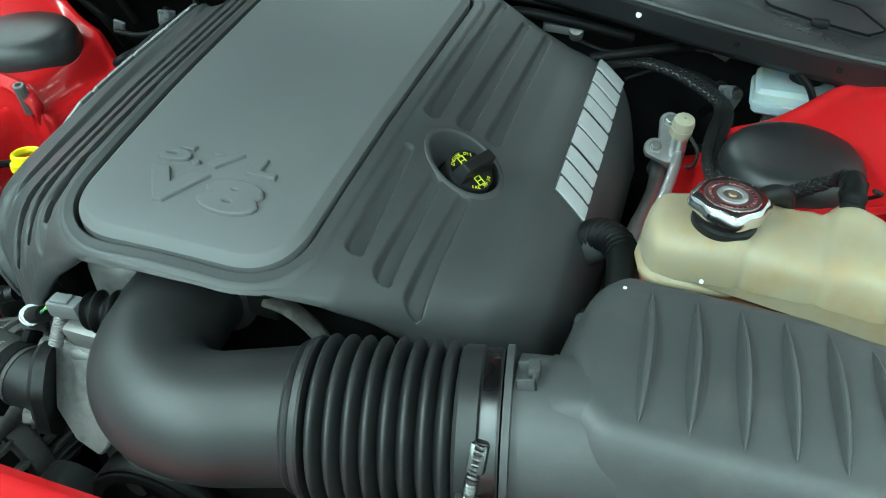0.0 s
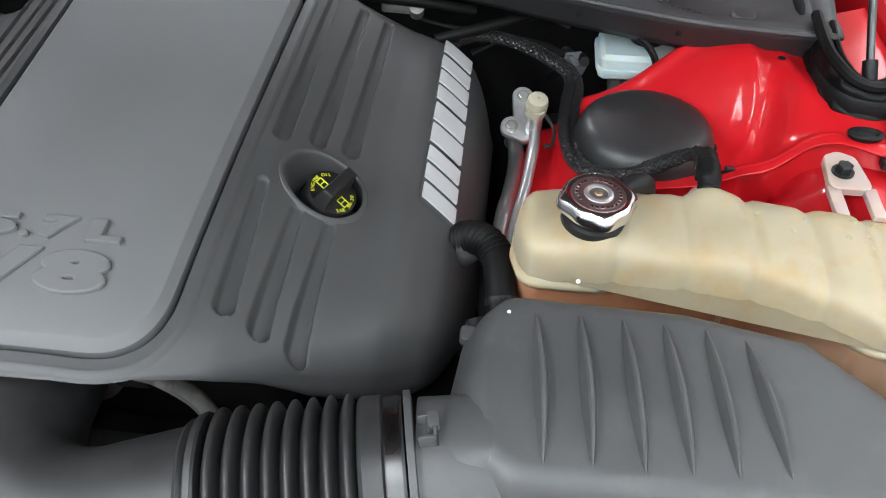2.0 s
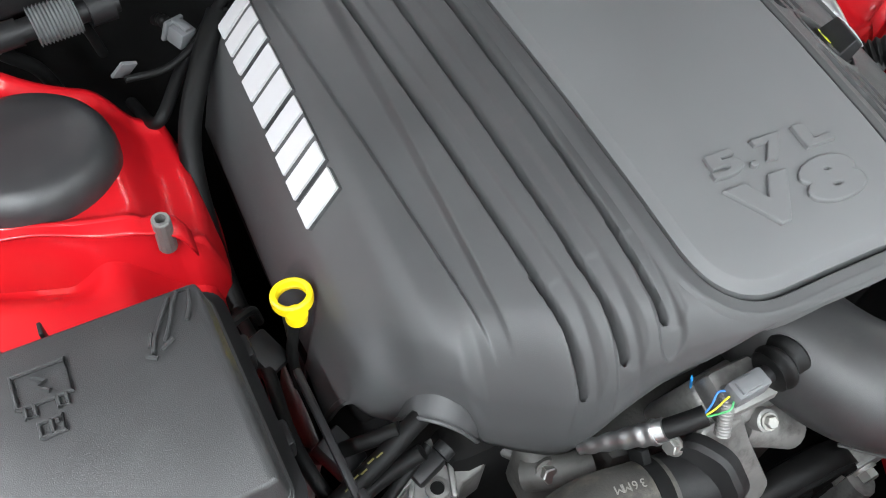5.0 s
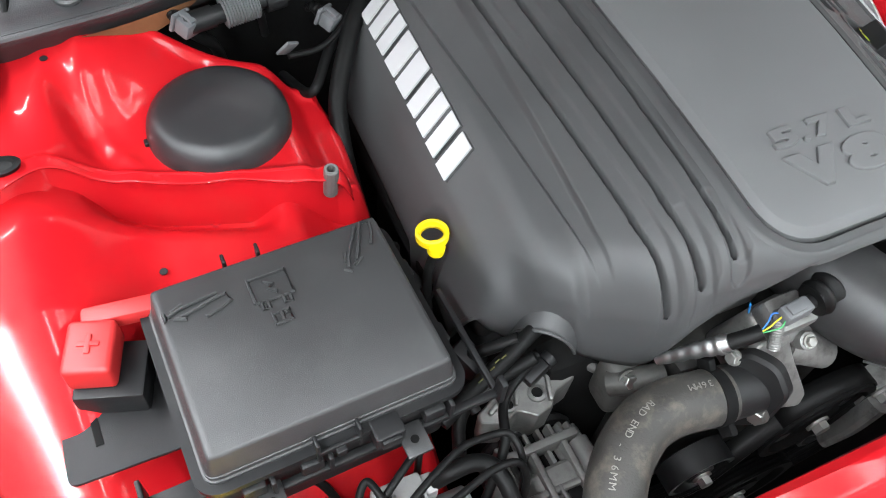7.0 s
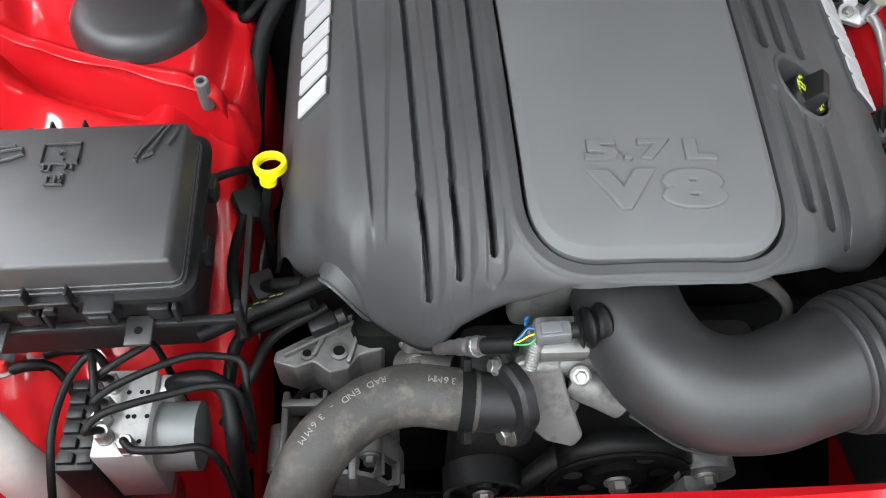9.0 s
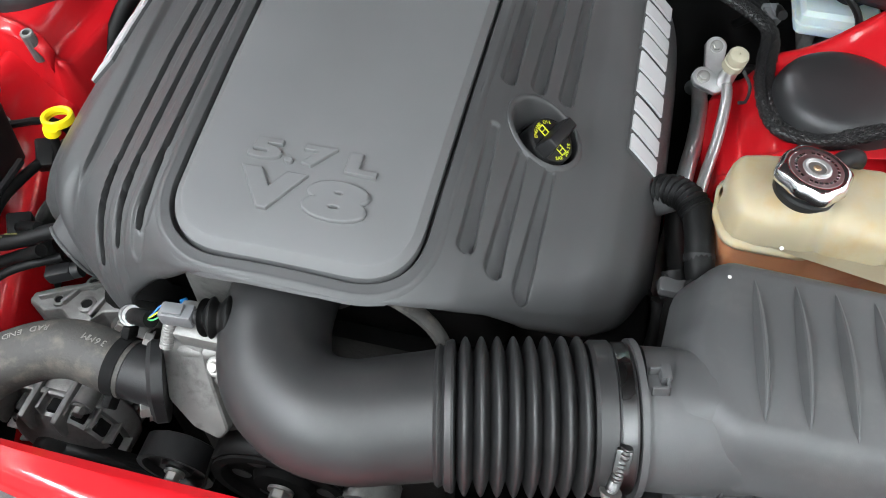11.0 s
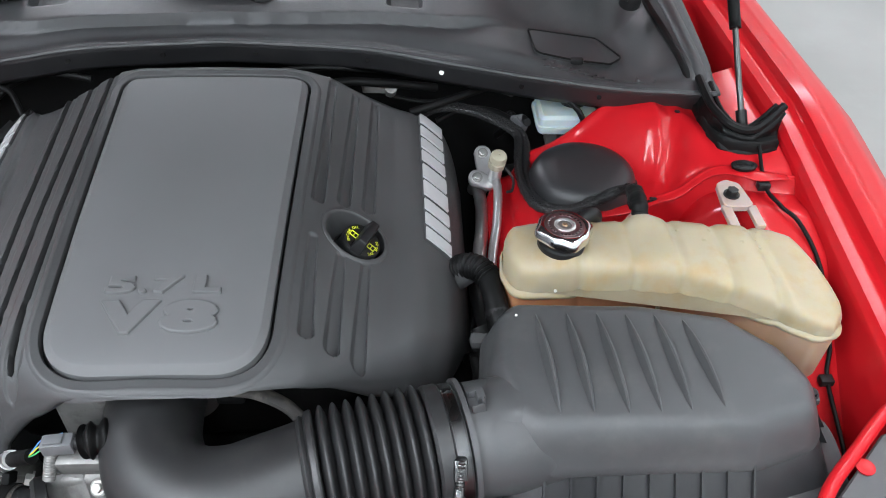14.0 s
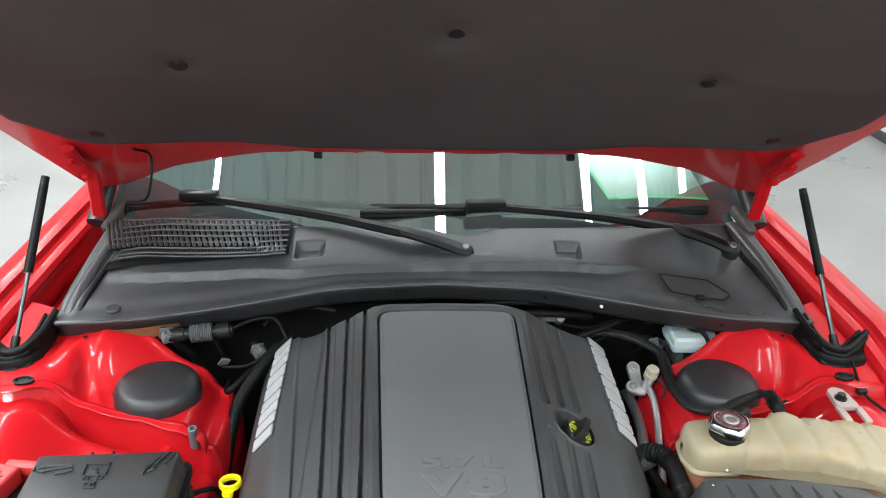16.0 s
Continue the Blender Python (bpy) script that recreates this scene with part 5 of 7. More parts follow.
part("side_bracket", join(box(0.662, 0.700, 0.06, 0.0625, 0.70, 0.79, 0.0008), box(0.662, 0.706, 0.125, 0.1275, 0.70, 0.79, 0.0008), box(0.698, 0.707, 0.05, 0.130, 0.775, 0.782, 0.002)), BLACK, airbox)

catch = thing("front_bracket", (0.43, -0.05, 0.80), "pale cast metal bracket with a bolt before the air box", "bracket")
catch_m = frame_at((0.429, -0.043, 0.900), (0.05, -0.42, 0.9))
foot = puck(round_poly([Vector(p) for p in ((-0.026, -0.030), (0.026, -0.034), (0.022, 0.006), (0.010, 0.018), (-0.010, 0.018), (-0.026, 0.004))], 0.009, 4), [(0.001, -0.004), (0, -0.003), (0, 0.003), (0.002, 0.005)])
bmesh.ops.transform(foot, matrix=catch_m, verts=foot.verts)
part("plate", foot, CAST, catch, sharp=30)
part("leg", box(-0.022, 0.022, -0.034, -0.028, -0.10, 0.0, 0.002, m=catch_m), CAST, catch)
part("washer", lathe([(0.0055, 0.004), (0.0105, 0.004), (0.0105, 0.0065), (0.0055, 0.0068)], 24, catch_m), STEEL, catch)
part("bolt", hexbolt(catch_m @ Vector((0, 0, 0.0066)), tuple(catch_m.to_3x3() @ Vector((0, 0, 1))), 0.0052, 0.007), STEEL, catch)

gap_loom = thing("coil_wiring", (0.35, 0.23, 0.70), "black coil wiring and plugs in the gap beside the cover", "wiring")
for pts, r in (([(0.352, 0.205, 0.60), (0.350, 0.212, 0.74), (0.346, 0.222, 0.815), (0.338, 0.245, 0.832)], 0.011), ([(0.360, 0.236, 0.60), (0.357, 0.238, 0.76), (0.352, 0.262, 0.800), (0.346, 0.33, 0.790), (0.350, 0.43, 0.76)], 0.012), ([(0.340, 0.20, 0.66), (0.338, 0.216, 0.77), (0.333, 0.232, 0.80)], 0.008), ([(0.372, 0.232, 0.60), (0.366, 0.236, 0.72), (0.364, 0.30, 0.745), (0.362, 0.40, 0.70)], 0.015)):
    part("loom", tube(pts, r, 30, 12), SEAL, gap_loom)
for p, a in (((0.343, 0.236, 0.822), 30), ((0.354, 0.222, 0.790), 70)):
    part("plug", box(-0.015, 0.015, -0.010, 0.010, -0.011, 0.011, 0.003, m=pose(*p, 15, 10, a)), BLACK, gap_loom, "black coil plug")

# ---- coolant tank ----
tank = thing("coolant_tank", (0.55, 0.28, 0.68), "milky yellowed plastic coolant expansion tank", "coolant tank")
TANK = [(0.366, 0.290), (0.376, 0.258), (0.42, 0.258), (0.481, 0.259), (0.535, 0.256), (0.587, 0.247), (0.632, 0.228), (0.674, 0.203), (0.704, 0.184), (0.733, 0.192), (0.741, 0.225), (0.734, 0.29), (0.725, 0.345), (0.64, 0.345), (0.53, 0.352), (0.40, 0.346), (0.370, 0.332)]


def dense(poly, radius, gap=0.006):
    ring = round_poly([Vector(p) for p in poly][::1], radius, 6)
    out = []
    for a, b in zip(ring, ring[1:] + ring[:1]):
        n = max(1, int((b - a).length / gap))
        out += [a + (b - a) * (k / n) for k in range(n)]
    return [p for i, p in enumerate(out) if (p - out[i - 1]).length > 1e-5]


def tank_line():
    ring = dense(TANK, 0.02)
    out = []
    for p in ring:
        d = sum(math.exp(-((p.x - c) / 0.006) ** 2) for c in (0.452, 0.512, 0.566, 0.620, 0.668))
        d *= 0.0045
        out.append(Vector((p.x, p.y + (d if p.y < 0.29 else -d))))
    return out


TL = tank_line()
if sum((b.x - a.x) * (b.y + a.y) for a, b in zip(TL, TL[1:] + TL[:1])) > 0:
    TL = TL[::-1]


TANK_F = curve_of([(0.366, 0.300), (0.370, 0.276), (0.380, 0.262), (0.40, 0.258), (0.48, 0.259), (0.535, 0.256), (0.587, 0.247), (0.632, 0.228), (0.674, 0.203), (0.703, 0.186), (0.720, 0.186), (0.734, 0.200), (0.740, 0.222)], 0.004)
TANK_B = curve_of([(0.366, 0.306), (0.370, 0.328), (0.380, 0.341), (0.40, 0.347), (0.53, 0.352), (0.64, 0.347), (0.70, 0.347), (0.720, 0.338), (0.733, 0.295), (0.740, 0.238)], 0.004)


def tank_over(u, v):
    x = 0.366 + 0.374 * u
    ribs = sum(math.exp(-((x - c) / 0.0055) ** 2) for c in (0.452, 0.512, 0.566, 0.620, 0.668))
    f, b = float(TANK_F(x)) + 0.0035 * ribs, float(TANK_B(x)) - 0.003 * ribs
    end = math.sqrt(max(0, 1 - max(0, (0.385 - x) / 0.019, (x - 0.716) / 0.024) ** 2))
    th = math.pi * v
    c, sn = math.cos(th), math.sin(th)
    yy = -math.copysign(abs(c) ** 0.55, c)
    zz = sn ** 0.42
    high = (0.044 - 0.018 * max(0, (x - 0.60) / 0.13) - 0.0035 * ribs) * (0.45 + 0.55 * end)
    mid, half = (f + b) / 2, (b - f) / 2
    y = mid + half * yy * (1 - 0.10 * zz * (1 - abs(yy)))
    z = 0.8745 + high * zz + 0.003 * math.sin(60 * x) * zz * zz
    z += 0.010 * math.exp(-((x - 0.532) / 0.020) ** 2 - ((y - 0.335) / 0.020) ** 2)
    return (x, y, z)


def tank_top(x, y, z):
    best = min((abs(tank_over((x - 0.366) / 0.374, v / 60)[1] - y), tank_over((x - 0.366) / 0.374, v / 60)[2]) for v in range(8, 53))
    return best[1] + z - 0.9165


part("upper_shell", sheet(tank_over, 110, 44), TANK_UP, tank, "milky cream upper shell", sharp=80)
part("weld_seam", puck(TL, [(0.002, 0.8655), (-0.0030, 0.8675), (-0.0036, 0.8705), (-0.0030, 0.8735), (0.004, 0.8765)]), TANK_UP, tank, sharp=80)
part("lower_shell", puck(TL, [(0.012, 0.70), (0.005, 0.72), (0.003, 0.79), (0.001, 0.850), (0.0005, 0.8656)]), TANK_LOW, tank, "orange-stained lower shell", sharp=80)
part("level_mark", box(0.5435, 0.5475, 0.249, 0.254, 0.848, 0.862, 0.001), TANK_UP, tank)
part("paint_dot", lathe([(0, 0.0008), (0.0019, 0.0008), (0.0019, 0), (0, 0)], 14, aim((0.4225, 0.2555, 0.881), (0, -0.8, 0.5))), WHITEPL, tank, "small white paint dot")
part("nipple", lathe([(0.019, -0.014), (0.016, 0.000), (0.012, 0.006), (0, 0.007)], 28, pose(0.532, 0.338, 0.914)), mat("pink_stained_plastic", (0.44, 0.20, 0.16), 0.45), tank, "pink-stained hose nipple")
for bx, by in ((0.572, 0.318), (0.60, 0.302), (0.612, 0.322), (0.645, 0.300), (0.655, 0.322), (0.664, 0.308), (0.675, 0.326), (0.684, 0.312), (0.665, 0.295)):
    part("moulded_stud", lathe([(0.0030, -0.002), (0.0026, 0.0002), (0.0016, 0.0008), (0, 0.0009)], 10, pose(bx, by, tank_top(bx, by, 0.9165))), TANK_UP, tank)
br = round_poly([Vector(p) for p in ((0.648, 0.372), (0.688, 0.372), (0.682, 0.420), (0.666, 0.428), (0.652, 0.420))], 0.010, 4)
tab = part("mounting_tab", join(box(0.6465, 0.6585, 0.338, 0.377, 0.900, 0.9065, 0.001), box(0.6790, 0.6905, 0.338, 0.377, 0.900, 0.9065, 0.001), puck(br, [(0, 0.9005), (0, 0.9075), (0.001, 0.9085)])), BRACKET, tank, "pale pink mounting tab")
part("tab_bolt", hexbolt((0.664, 0.395, 0.908), (0, 0, 1), 0.0075, 0.010), BLACK, tab)
# pressure cap
cap = thing("pressure_cap", (0.431, 0.297, 0.91), "scalloped chrome pressure cap with embossed writing", "radiator cap")
cap_m = pose(0.431, 0.297, 0.918, -3, 3, 0)
part("neck", lathe([(0.026, -0.012), (0.0275, -0.006), (0.0275, 0.002), (0.025, 0.004), (0.025, 0.012), (0.0265, 0.014), (0.0265, 0.018)], 40, cap_m), BLACK, cap, "black threaded neck ring")
scallop = lambda a: 0.030 * math.cos(8 * (a - 0.21)) + 0.050 * math.cos(4 * (a - 0.21))
lobes = lambda a, i: 1 + (scallop(a) if i in (1, 2, 3) else 0.5 * scallop(a) if i == 4 else 0)
part("chrome_shell", lathe([(0.024, 0.012), (0.0315, 0.012), (0.0325, 0.015), (0.0315, 0.022), (0.0285, 0.0255), (0.0255, 0.0262), (0.0235, 0.0250), (0, 0.0250)], 96, cap_m, lobes), CHROME, cap, sharp=70)
part("warning_disc", lathe([(0.0125, 0.0256), (0.0232, 0.0256), (0.0232, 0.0248), (0.0125, 0.0248)], 48, cap_m), DISC, cap, "embossed tinplate disc")
part("hub_ring", lathe([(0.0078, 0.0252), (0.0082, 0.0268), (0.0105, 0.0276), (0.0124, 0.0268), (0.0128, 0.0250)], 36, cap_m), PIPE, cap, "pale tinplate ring")
part("centre_plate", lathe([(0.0035, 0.0258), (0.0080, 0.0258), (0.0080, 0.0250), (0, 0.0250)], 28, cap_m), STEEL, cap)
part("centre_rivet", lathe([(0, 0.0272), (0.0026, 0.0270), (0.0036, 0.0258), (0, 0.0256)], 20, cap_m), mat("tarnished_brass", (0.30, 0.20, 0.12), 0.5, metal=0.6), cap, "brown tarnished rivet")
for k in range(26):
    if k % 9 == 8:
        continue
    a = 2 * math.pi * k / 26
    part("writing_bar", box(-0.0012, 0.0012, -0.0016, 0.0016, 0.0255, 0.0259, 0, m=cap_m @ pose(0.0185 * math.cos(a), 0.0185 * math.sin(a), 0, 0, 0, math.degrees(a))), CHROME, cap, smooth=False)
hose = thing("overflow_hose", (0.47, 0.335, 0.90), "short black overflow hose behind the pressure cap", "hose")
part("hose_body", tube([(0.448, 0.318, 0.920), (0.462, 0.330, 0.928), (0.476, 0.340, 0.924), (0.482, 0.352, 0.900), (0.482, 0.36, 0.86)], 0.0085, 24, 14), BLACK, hose)

# ---- braided twin hose ----
braid = mat("braided_sleeve", (0.007, 0.007, 0.007), 0.42, bump=1.0, grain=520, var=0.5, patch=420)
RUN = [(0.534, 0.358, 0.918), (0.535, 0.388, 0.922), (0.530, 0.408, 0.908), (0.512, 0.416, 0.892), (0.486, 0.421, 0.872), (0.459, 0.427, 0.861), (0.434, 0.438, 0.857), (0.422, 0.462, 0.857), (0.417, 0.505, 0.857), (0.419, 0.545, 0.859), (0.423, 0.578, 0.862), (0.416, 0.600, 0.868), (0.382, 0.620, 0.878), (0.345, 0.634, 0.884), (0.305, 0.640, 0.884), (0.262, 0.63, 0.872)]
braid_yarn = mat("braid_yarn", (0.006, 0.006, 0.0063), 0.38, var=0.2, spec=0.3)


def weave(points, r, half, count, pitch):
    """Flat strands wound both ways round a hose."""
    path = spline(points, 520)
    frames, nrm, gone = [], None, 0.0
    for i, c in enumerate(path):
        d = (path[min(i + 1, len(path) - 1)] - path[max(i - 1, 0)]).normalized()
        nrm = d.cross(Vector((0, 0, 1))).normalized() if nrm is None else (nrm - d * nrm.dot(d)).normalized()
        gone += (c - path[i - 1]).length if i else 0.0
        frames.append((c, nrm, d.cross(nrm), d, gone))
    strands = []
    for way in (1, -1):
        for k in range(count):
            verts, faces = [], []
            for i, (c, n, b, d, s) in enumerate(frames):
                a = way * 2 * math.pi * s / pitch + 2 * math.pi * k / count
                lift = 0.00045 * math.sin(count * 2 * math.pi * s / pitch + math.pi * k) * way
                out = math.cos(a) * n + math.sin(a) * b
                turn = (math.cos(a) * b - math.sin(a) * n) * way
                edge = (d * 0.85 - turn * 0.5).normalized() * half
                for o, e in ((0.0, -1.0), (0.0006, 0.0), (0.0, 1.0)):
                    verts.append(c + out * (r + lift + o) + edge * e)
                if i:
                    q = len(verts) - 6
                    faces += [(q, q + 1, q + 4, q + 3), (q + 1, q + 2, q + 5, q + 4)]
            strands.append((verts, faces))
    return strands


def strand_mesh(verts, faces):
    me = bpy.data.meshes.new("strand")
    me.from_pydata(verts, [], faces)
    bm = bmesh.new()
    bm.from_mesh(me)
    bpy.data.meshes.remove(me)
    return bm


harness = thing("braided_hose", (0.45, 0.45, 0.86), "black braided twin hose round the strut tower", "hose")
for k, (ox, oz) in enumerate(((-0.0042, 0.0015), (0.0042, -0.0015))):
    run = []
    for i, p in enumerate(RUN):
        a, b = Vector(RUN[max(0, i - 1)]), Vector(RUN[min(len(RUN) - 1, i + 1)])
        d = (b - a).normalized()
        side = d.cross(Vector((0, 0, 1))).normalized()
        run.append(Vector(p) + side * ox * 1.3 + Vector((0, 0, oz)))
    part("sleeve", tube(run, 0.0054, 160, 14), braid, harness)
    for strand in weave(run, 0.0056, 0.00060, 8, 0.060):
        part("braid_strand", strand_mesh(*strand), braid_yarn, harness)
part("hose_end", tube([(0.533, 0.342, 0.918), (0.534, 0.358, 0.926), (0.535, 0.386, 0.923)], lambda u: 0.0098 + 0.0008 * (math.sin(u * 22) > 0.3), 30, 18), SEAL, harness)
part("spring_clip", tube([(0.548, 0.362, 0.930), (0.556, 0.366, 0.926), (0.556, 0.374, 0.918), (0.548, 0.376, 0.912)], 0.0018, 12, 6), BLACK, harness)

# ---- strut tower caps ----
for s in (1, -1):
    cx, cy = s * 0.497, 0.492
    c = thing("strut_tower_cap", (cx, cy, 0.85), "smooth black domed plastic strut tower cap", "strut cap", "strut tower caps")
    part("dome", lathe([(0.0735, -0.012), (0.0745, 0.002), (0.0740, 0.010), (0.0718, 0.0195), (0.0680, 0.0270), (0.0630, 0.0318), (0.0565, 0.0342), (0.0450, 0.0354), (0.020, 0.0366), (0.0, 0.0370)], 64, pose(cx, cy, 0.849) @ Matrix.Diagonal((1, 0.96, 1, 1))), DOME, c, sharp=60)
    part("clip", box(cx + s * 0.072, cx + s * 0.078, cy - 0.004, cy + 0.004, 0.852, 0.857, 0.001), BLACK, c)

# ---- strut brackets of moulded rubber ----
for s in (1, -1):
    seal = thing("corner_seal", (s * 0.71, 0.51, 0.91), "folded black rubber seal round the gas strut foot", "seal", "corner seals")
    low = spline([(0.666, 0.592, 0.918), (0.665, 0.540, 0.910), (0.673, 0.508, 0.906), (0.692, 0.488, 0.904), (0.722, 0.481, 0.904), (0.756, 0.488, 0.906)], 40)
    crest = spline([(0.671, 0.604, 0.950), (0.671, 0.548, 0.945), (0.679, 0.520, 0.940), (0.696, 0.502, 0.933), (0.724, 0.498, 0.934), (0.763, 0.520, 0.956)], 40)
    inner = spline([(0.690, 0.606, 0.944), (0.690, 0.562, 0.936), (0.696, 0.540, 0.930), (0.708, 0.527, 0.924), (0.728, 0.524, 0.925), (0.762, 0.540, 0.948)], 40)

    def fold(u, v):
        k = int(round(u * 40))
        a, b, c = low[k], crest[k], inner[k]
        p = a.lerp(b, v / 0.6) if v < 0.6 else b.lerp(c, (v - 0.6) / 0.4)
        out = 0.003 * math.sin(v / 0.6 * 9.4) if v < 0.6 else 0.002 * math.sin((v - 0.6) * 16)
        return (s * (p.x + OUT[s] + 0.0015 * math.sin(k * 0.9)), p.y - out, p.z + 0.0012 * math.sin(k * 0.7 + v * 5))
    thicken(part("folded_skirt", sheet(fold, 40, 20), SEAL, seal, sharp=80), 0.009)
    ring = [Vector((s * (p.x + OUT[s]), p.y + 0.002)) for p in low[::4]] + [Vector((s * (p.x + OUT[s]), p.y - 0.001)) for p in inner[::-4]]
    if sum((b.x - a.x) * (b.y + a.y) for a, b in zip(ring, ring[1:] + ring[:1])) > 0:
        ring = ring[::-1]
    part("rubber_block", puck(ring, [(0.002, 0.895), (0, 0.898), (0, 0.922), (0.003, 0.926)]), SEAL, seal)
    part("crest_lip", tube([(s * (p.x + OUT[s]), p.y + 0.002, p.z + 0.004) for p in crest[::4]], 0.0060, 40, 8), SEAL, seal)
    part("inner_lip", tube([(s * (p.x + OUT[s]), p.y, p.z + 0.002) for p in inner[::4]], 0.0035, 40, 8), SEAL, seal)

# ---- release cable on the fender wall ----
cable = thing("release_cable", (0.75, 0.35, 0.80), "thin black bonnet release cable with clips", "cable")
cable_xy = [(0.728, 0.492), (0.7195, 0.424), (0.724, 0.380), (0.740, 0.350), (0.750, 0.29), (0.750, 0.22), (0.742, 0.185)]
part("cable_run", tube([(x, y, tower_height(x, y) + (0.013 if y > 0.40 else 0.006)) for x, y in cable_xy] + [(0.742, 0.10, 0.76), (0.735, 0.05, 0.72)], 0.0026, 90, 8), SEAL, cable)
for p in ((0.7195, 0.424, tower_height(0.7195, 0.424) + 0.012), (0.742, 0.185, tower_height(0.742, 0.185) + 0.006)):
    part("cable_clip", box(p[0] - 0.010, p[0] + 0.006, p[1] - 0.006, p[1] + 0.006, p[2] - 0.005, p[2] + 0.005, 0.0015), BLACK, cable)

# ---- air conditioning pipes ----
ac = thing("air_conditioning_pipes", (0.37, 0.45, 0.75), "pair of bare aluminium air conditioning pipes with fittings", "pipe")
part("wide_pipe", tube([(0.357, 0.590, 0.768), (0.361, 0.570, 0.786), (0.364, 0.522, 0.786), (0.360, 0.470, 0.788), (0.354, 0.427, 0.785), (0.350, 0.37, 0.745), (0.35, 0.34, 0.66)], 0.0096, 50, 18), PIPE, ac)
part("thin_pipe", tube([(0.370, 0.585, 0.800), (0.378, 0.552, 0.826), (0.382, 0.504, 0.838), (0.376, 0.440, 0.828), (0.367, 0.390, 0.814), (0.360, 0.33, 0.785), (0.358, 0.29, 0.70)], 0.0062, 50, 16), PIPE, ac)
def lug(p, q, axis, r0, r1, thick):
    """A flat plate round a bolt hole, running out to a narrower end."""
    m = aim(p, axis)
    e = m.inverted() @ Vector(q)
    a, far = math.atan2(e.y, e.x), math.hypot(e.x, e.y)
    line = [Vector((r0 * math.cos(a + t), r0 * math.sin(a + t))) for t in np.linspace(1.75, 2 * math.pi - 1.75, 18)]
    line += [Vector((far * math.cos(a) + r1 * math.cos(a + t), far * math.sin(a) + r1 * math.sin(a + t))) for t in np.linspace(-1.5, 1.5, 12)]
    bm = puck(line, [(0.001, -thick), (0, -thick + 0.001), (0, -0.001), (0.001, 0)])
    bmesh.ops.transform(bm, matrix=m, verts=bm.verts)
    return bm


for p, q in (((0.366, 0.573, 0.848), (0.368, 0.538, 0.842)), ((0.3555, 0.530, 0.836), (0.372, 0.520, 0.838))):
    fl = part("flange", lug(p, q, (0.05, -0.5, 0.86), 0.0125, 0.0095, 0.009), PIPE, ac)
    part("flange_bolt", hexbolt(p, (0.05, -0.5, 0.86), 0.0056, 0.006), STEEL, fl)
part("pipe_union", tube([(0.369, 0.548, 0.826), (0.371, 0.562, 0.806), (0.368, 0.580, 0.775)], 0.0100, 10, 16), PIPE, ac)
part("valve_cap", lathe([(0.0122, -0.012), (0.0122, -0.002), (0.0106, -0.0012), (0.0106, 0.0005), (0.0122, 0.0012), (0.0120, 0.0065), (0.0108, 0.010), (0.006, 0.0118), (0.0012, 0.0118), (0.0010, 0.0100), (0, 0.0100)], 12, aim((0.381, 0.517, 0.876), (0.1, -0.25, 1))), mat("tan_plastic_cap", (0.34, 0.31, 0.23), 0.5), ac, "tan plastic valve cap")
part("valve_stem", tube([(0.381, 0.520, 0.866), (0.380, 0.530, 0.830)], 0.009, 2, 14, smooth_path=False), PIPE, ac)
part("cap_strap", tube([(0.392, 0.512, 0.866), (0.402, 0.500, 0.856), (0.400, 0.485, 0.848), (0.392, 0.480, 0.848)], 0.002, 16, 6), BLACK, ac)

# ---- breather hose beside the cover ----
breather = thing("breather_hose", (0.35, 0.27, 0.80), "black ribbed breather hose beside the engine cover", "hose")
part("ribbed_end", tube([(0.318, 0.334, 0.845), (0.330, 0.325, 0.856), (0.343, 0.312, 0.861), (0.352, 0.298, 0.860)], lambda u: 0.0150 + 0.0016 * math.sin(u * 60), 90, 18), SEAL, breather)
part("smooth_end", tube([(0.350, 0.302, 0.861), (0.354, 0.285, 0.857), (0.358, 0.262, 0.848), (0.361, 0.243, 0.836), (0.362, 0.226, 0.79)], lambda u: 0.0140 if u < 0.75 else 0.0130, 30, 18), SEAL, breather)
part("hose_band", tube([(0.3585, 0.259, 0.8465), (0.3595, 0.253, 0.8430)], 0.0150, 2, 20, smooth_path=False), BLACK, breather)

# ---- brake fluid reservoir ----
brake = thing("brake_fluid_reservoir", (0.49, 0.64, 0.80), "translucent white brake fluid reservoir by the firewall", "reservoir")
part("bottle", puck(round_poly([Vector(p) for p in ((0.452, 0.612), (0.545, 0.612), (0.545, 0.685), (0.452, 0.685))], 0.010, 5), [(0.006, 0.850), (0.0, 0.855), (0.0, 0.861), (-0.003, 0.862), (-0.003, 0.867), (0.0, 0.868), (0.001, 0.878), (0.006, 0.883)]), RESV, brake)
part("filler_cap", lathe([(0.019, 0.0), (0.020, 0.004), (0.020, 0.018), (0.017, 0.021), (0, 0.021)], 28, pose(0.508, 0.658, 0.880)), BLACK, brake)
part("master_cylinder", tube([(0.50, 0.56, 0.795), (0.50, 0.60, 0.797), (0.50, 0.72, 0.80)], 0.022, 12, 18), ALU, brake)
for x in (0.470, 0.512):
    part("outlet_foot", box(x, x + 0.016, 0.635, 0.660, 0.815, 0.852, 0.003), ALU, brake)
part("sensor_wire", tube([(0.515, 0.604, 0.82), (0.519, 0.602, 0.862), (0.508, 0.606, 0.896), (0.480, 0.625, 0.914), (0.45, 0.66, 0.918)], 0.0042, 24, 8), SEAL, brake)

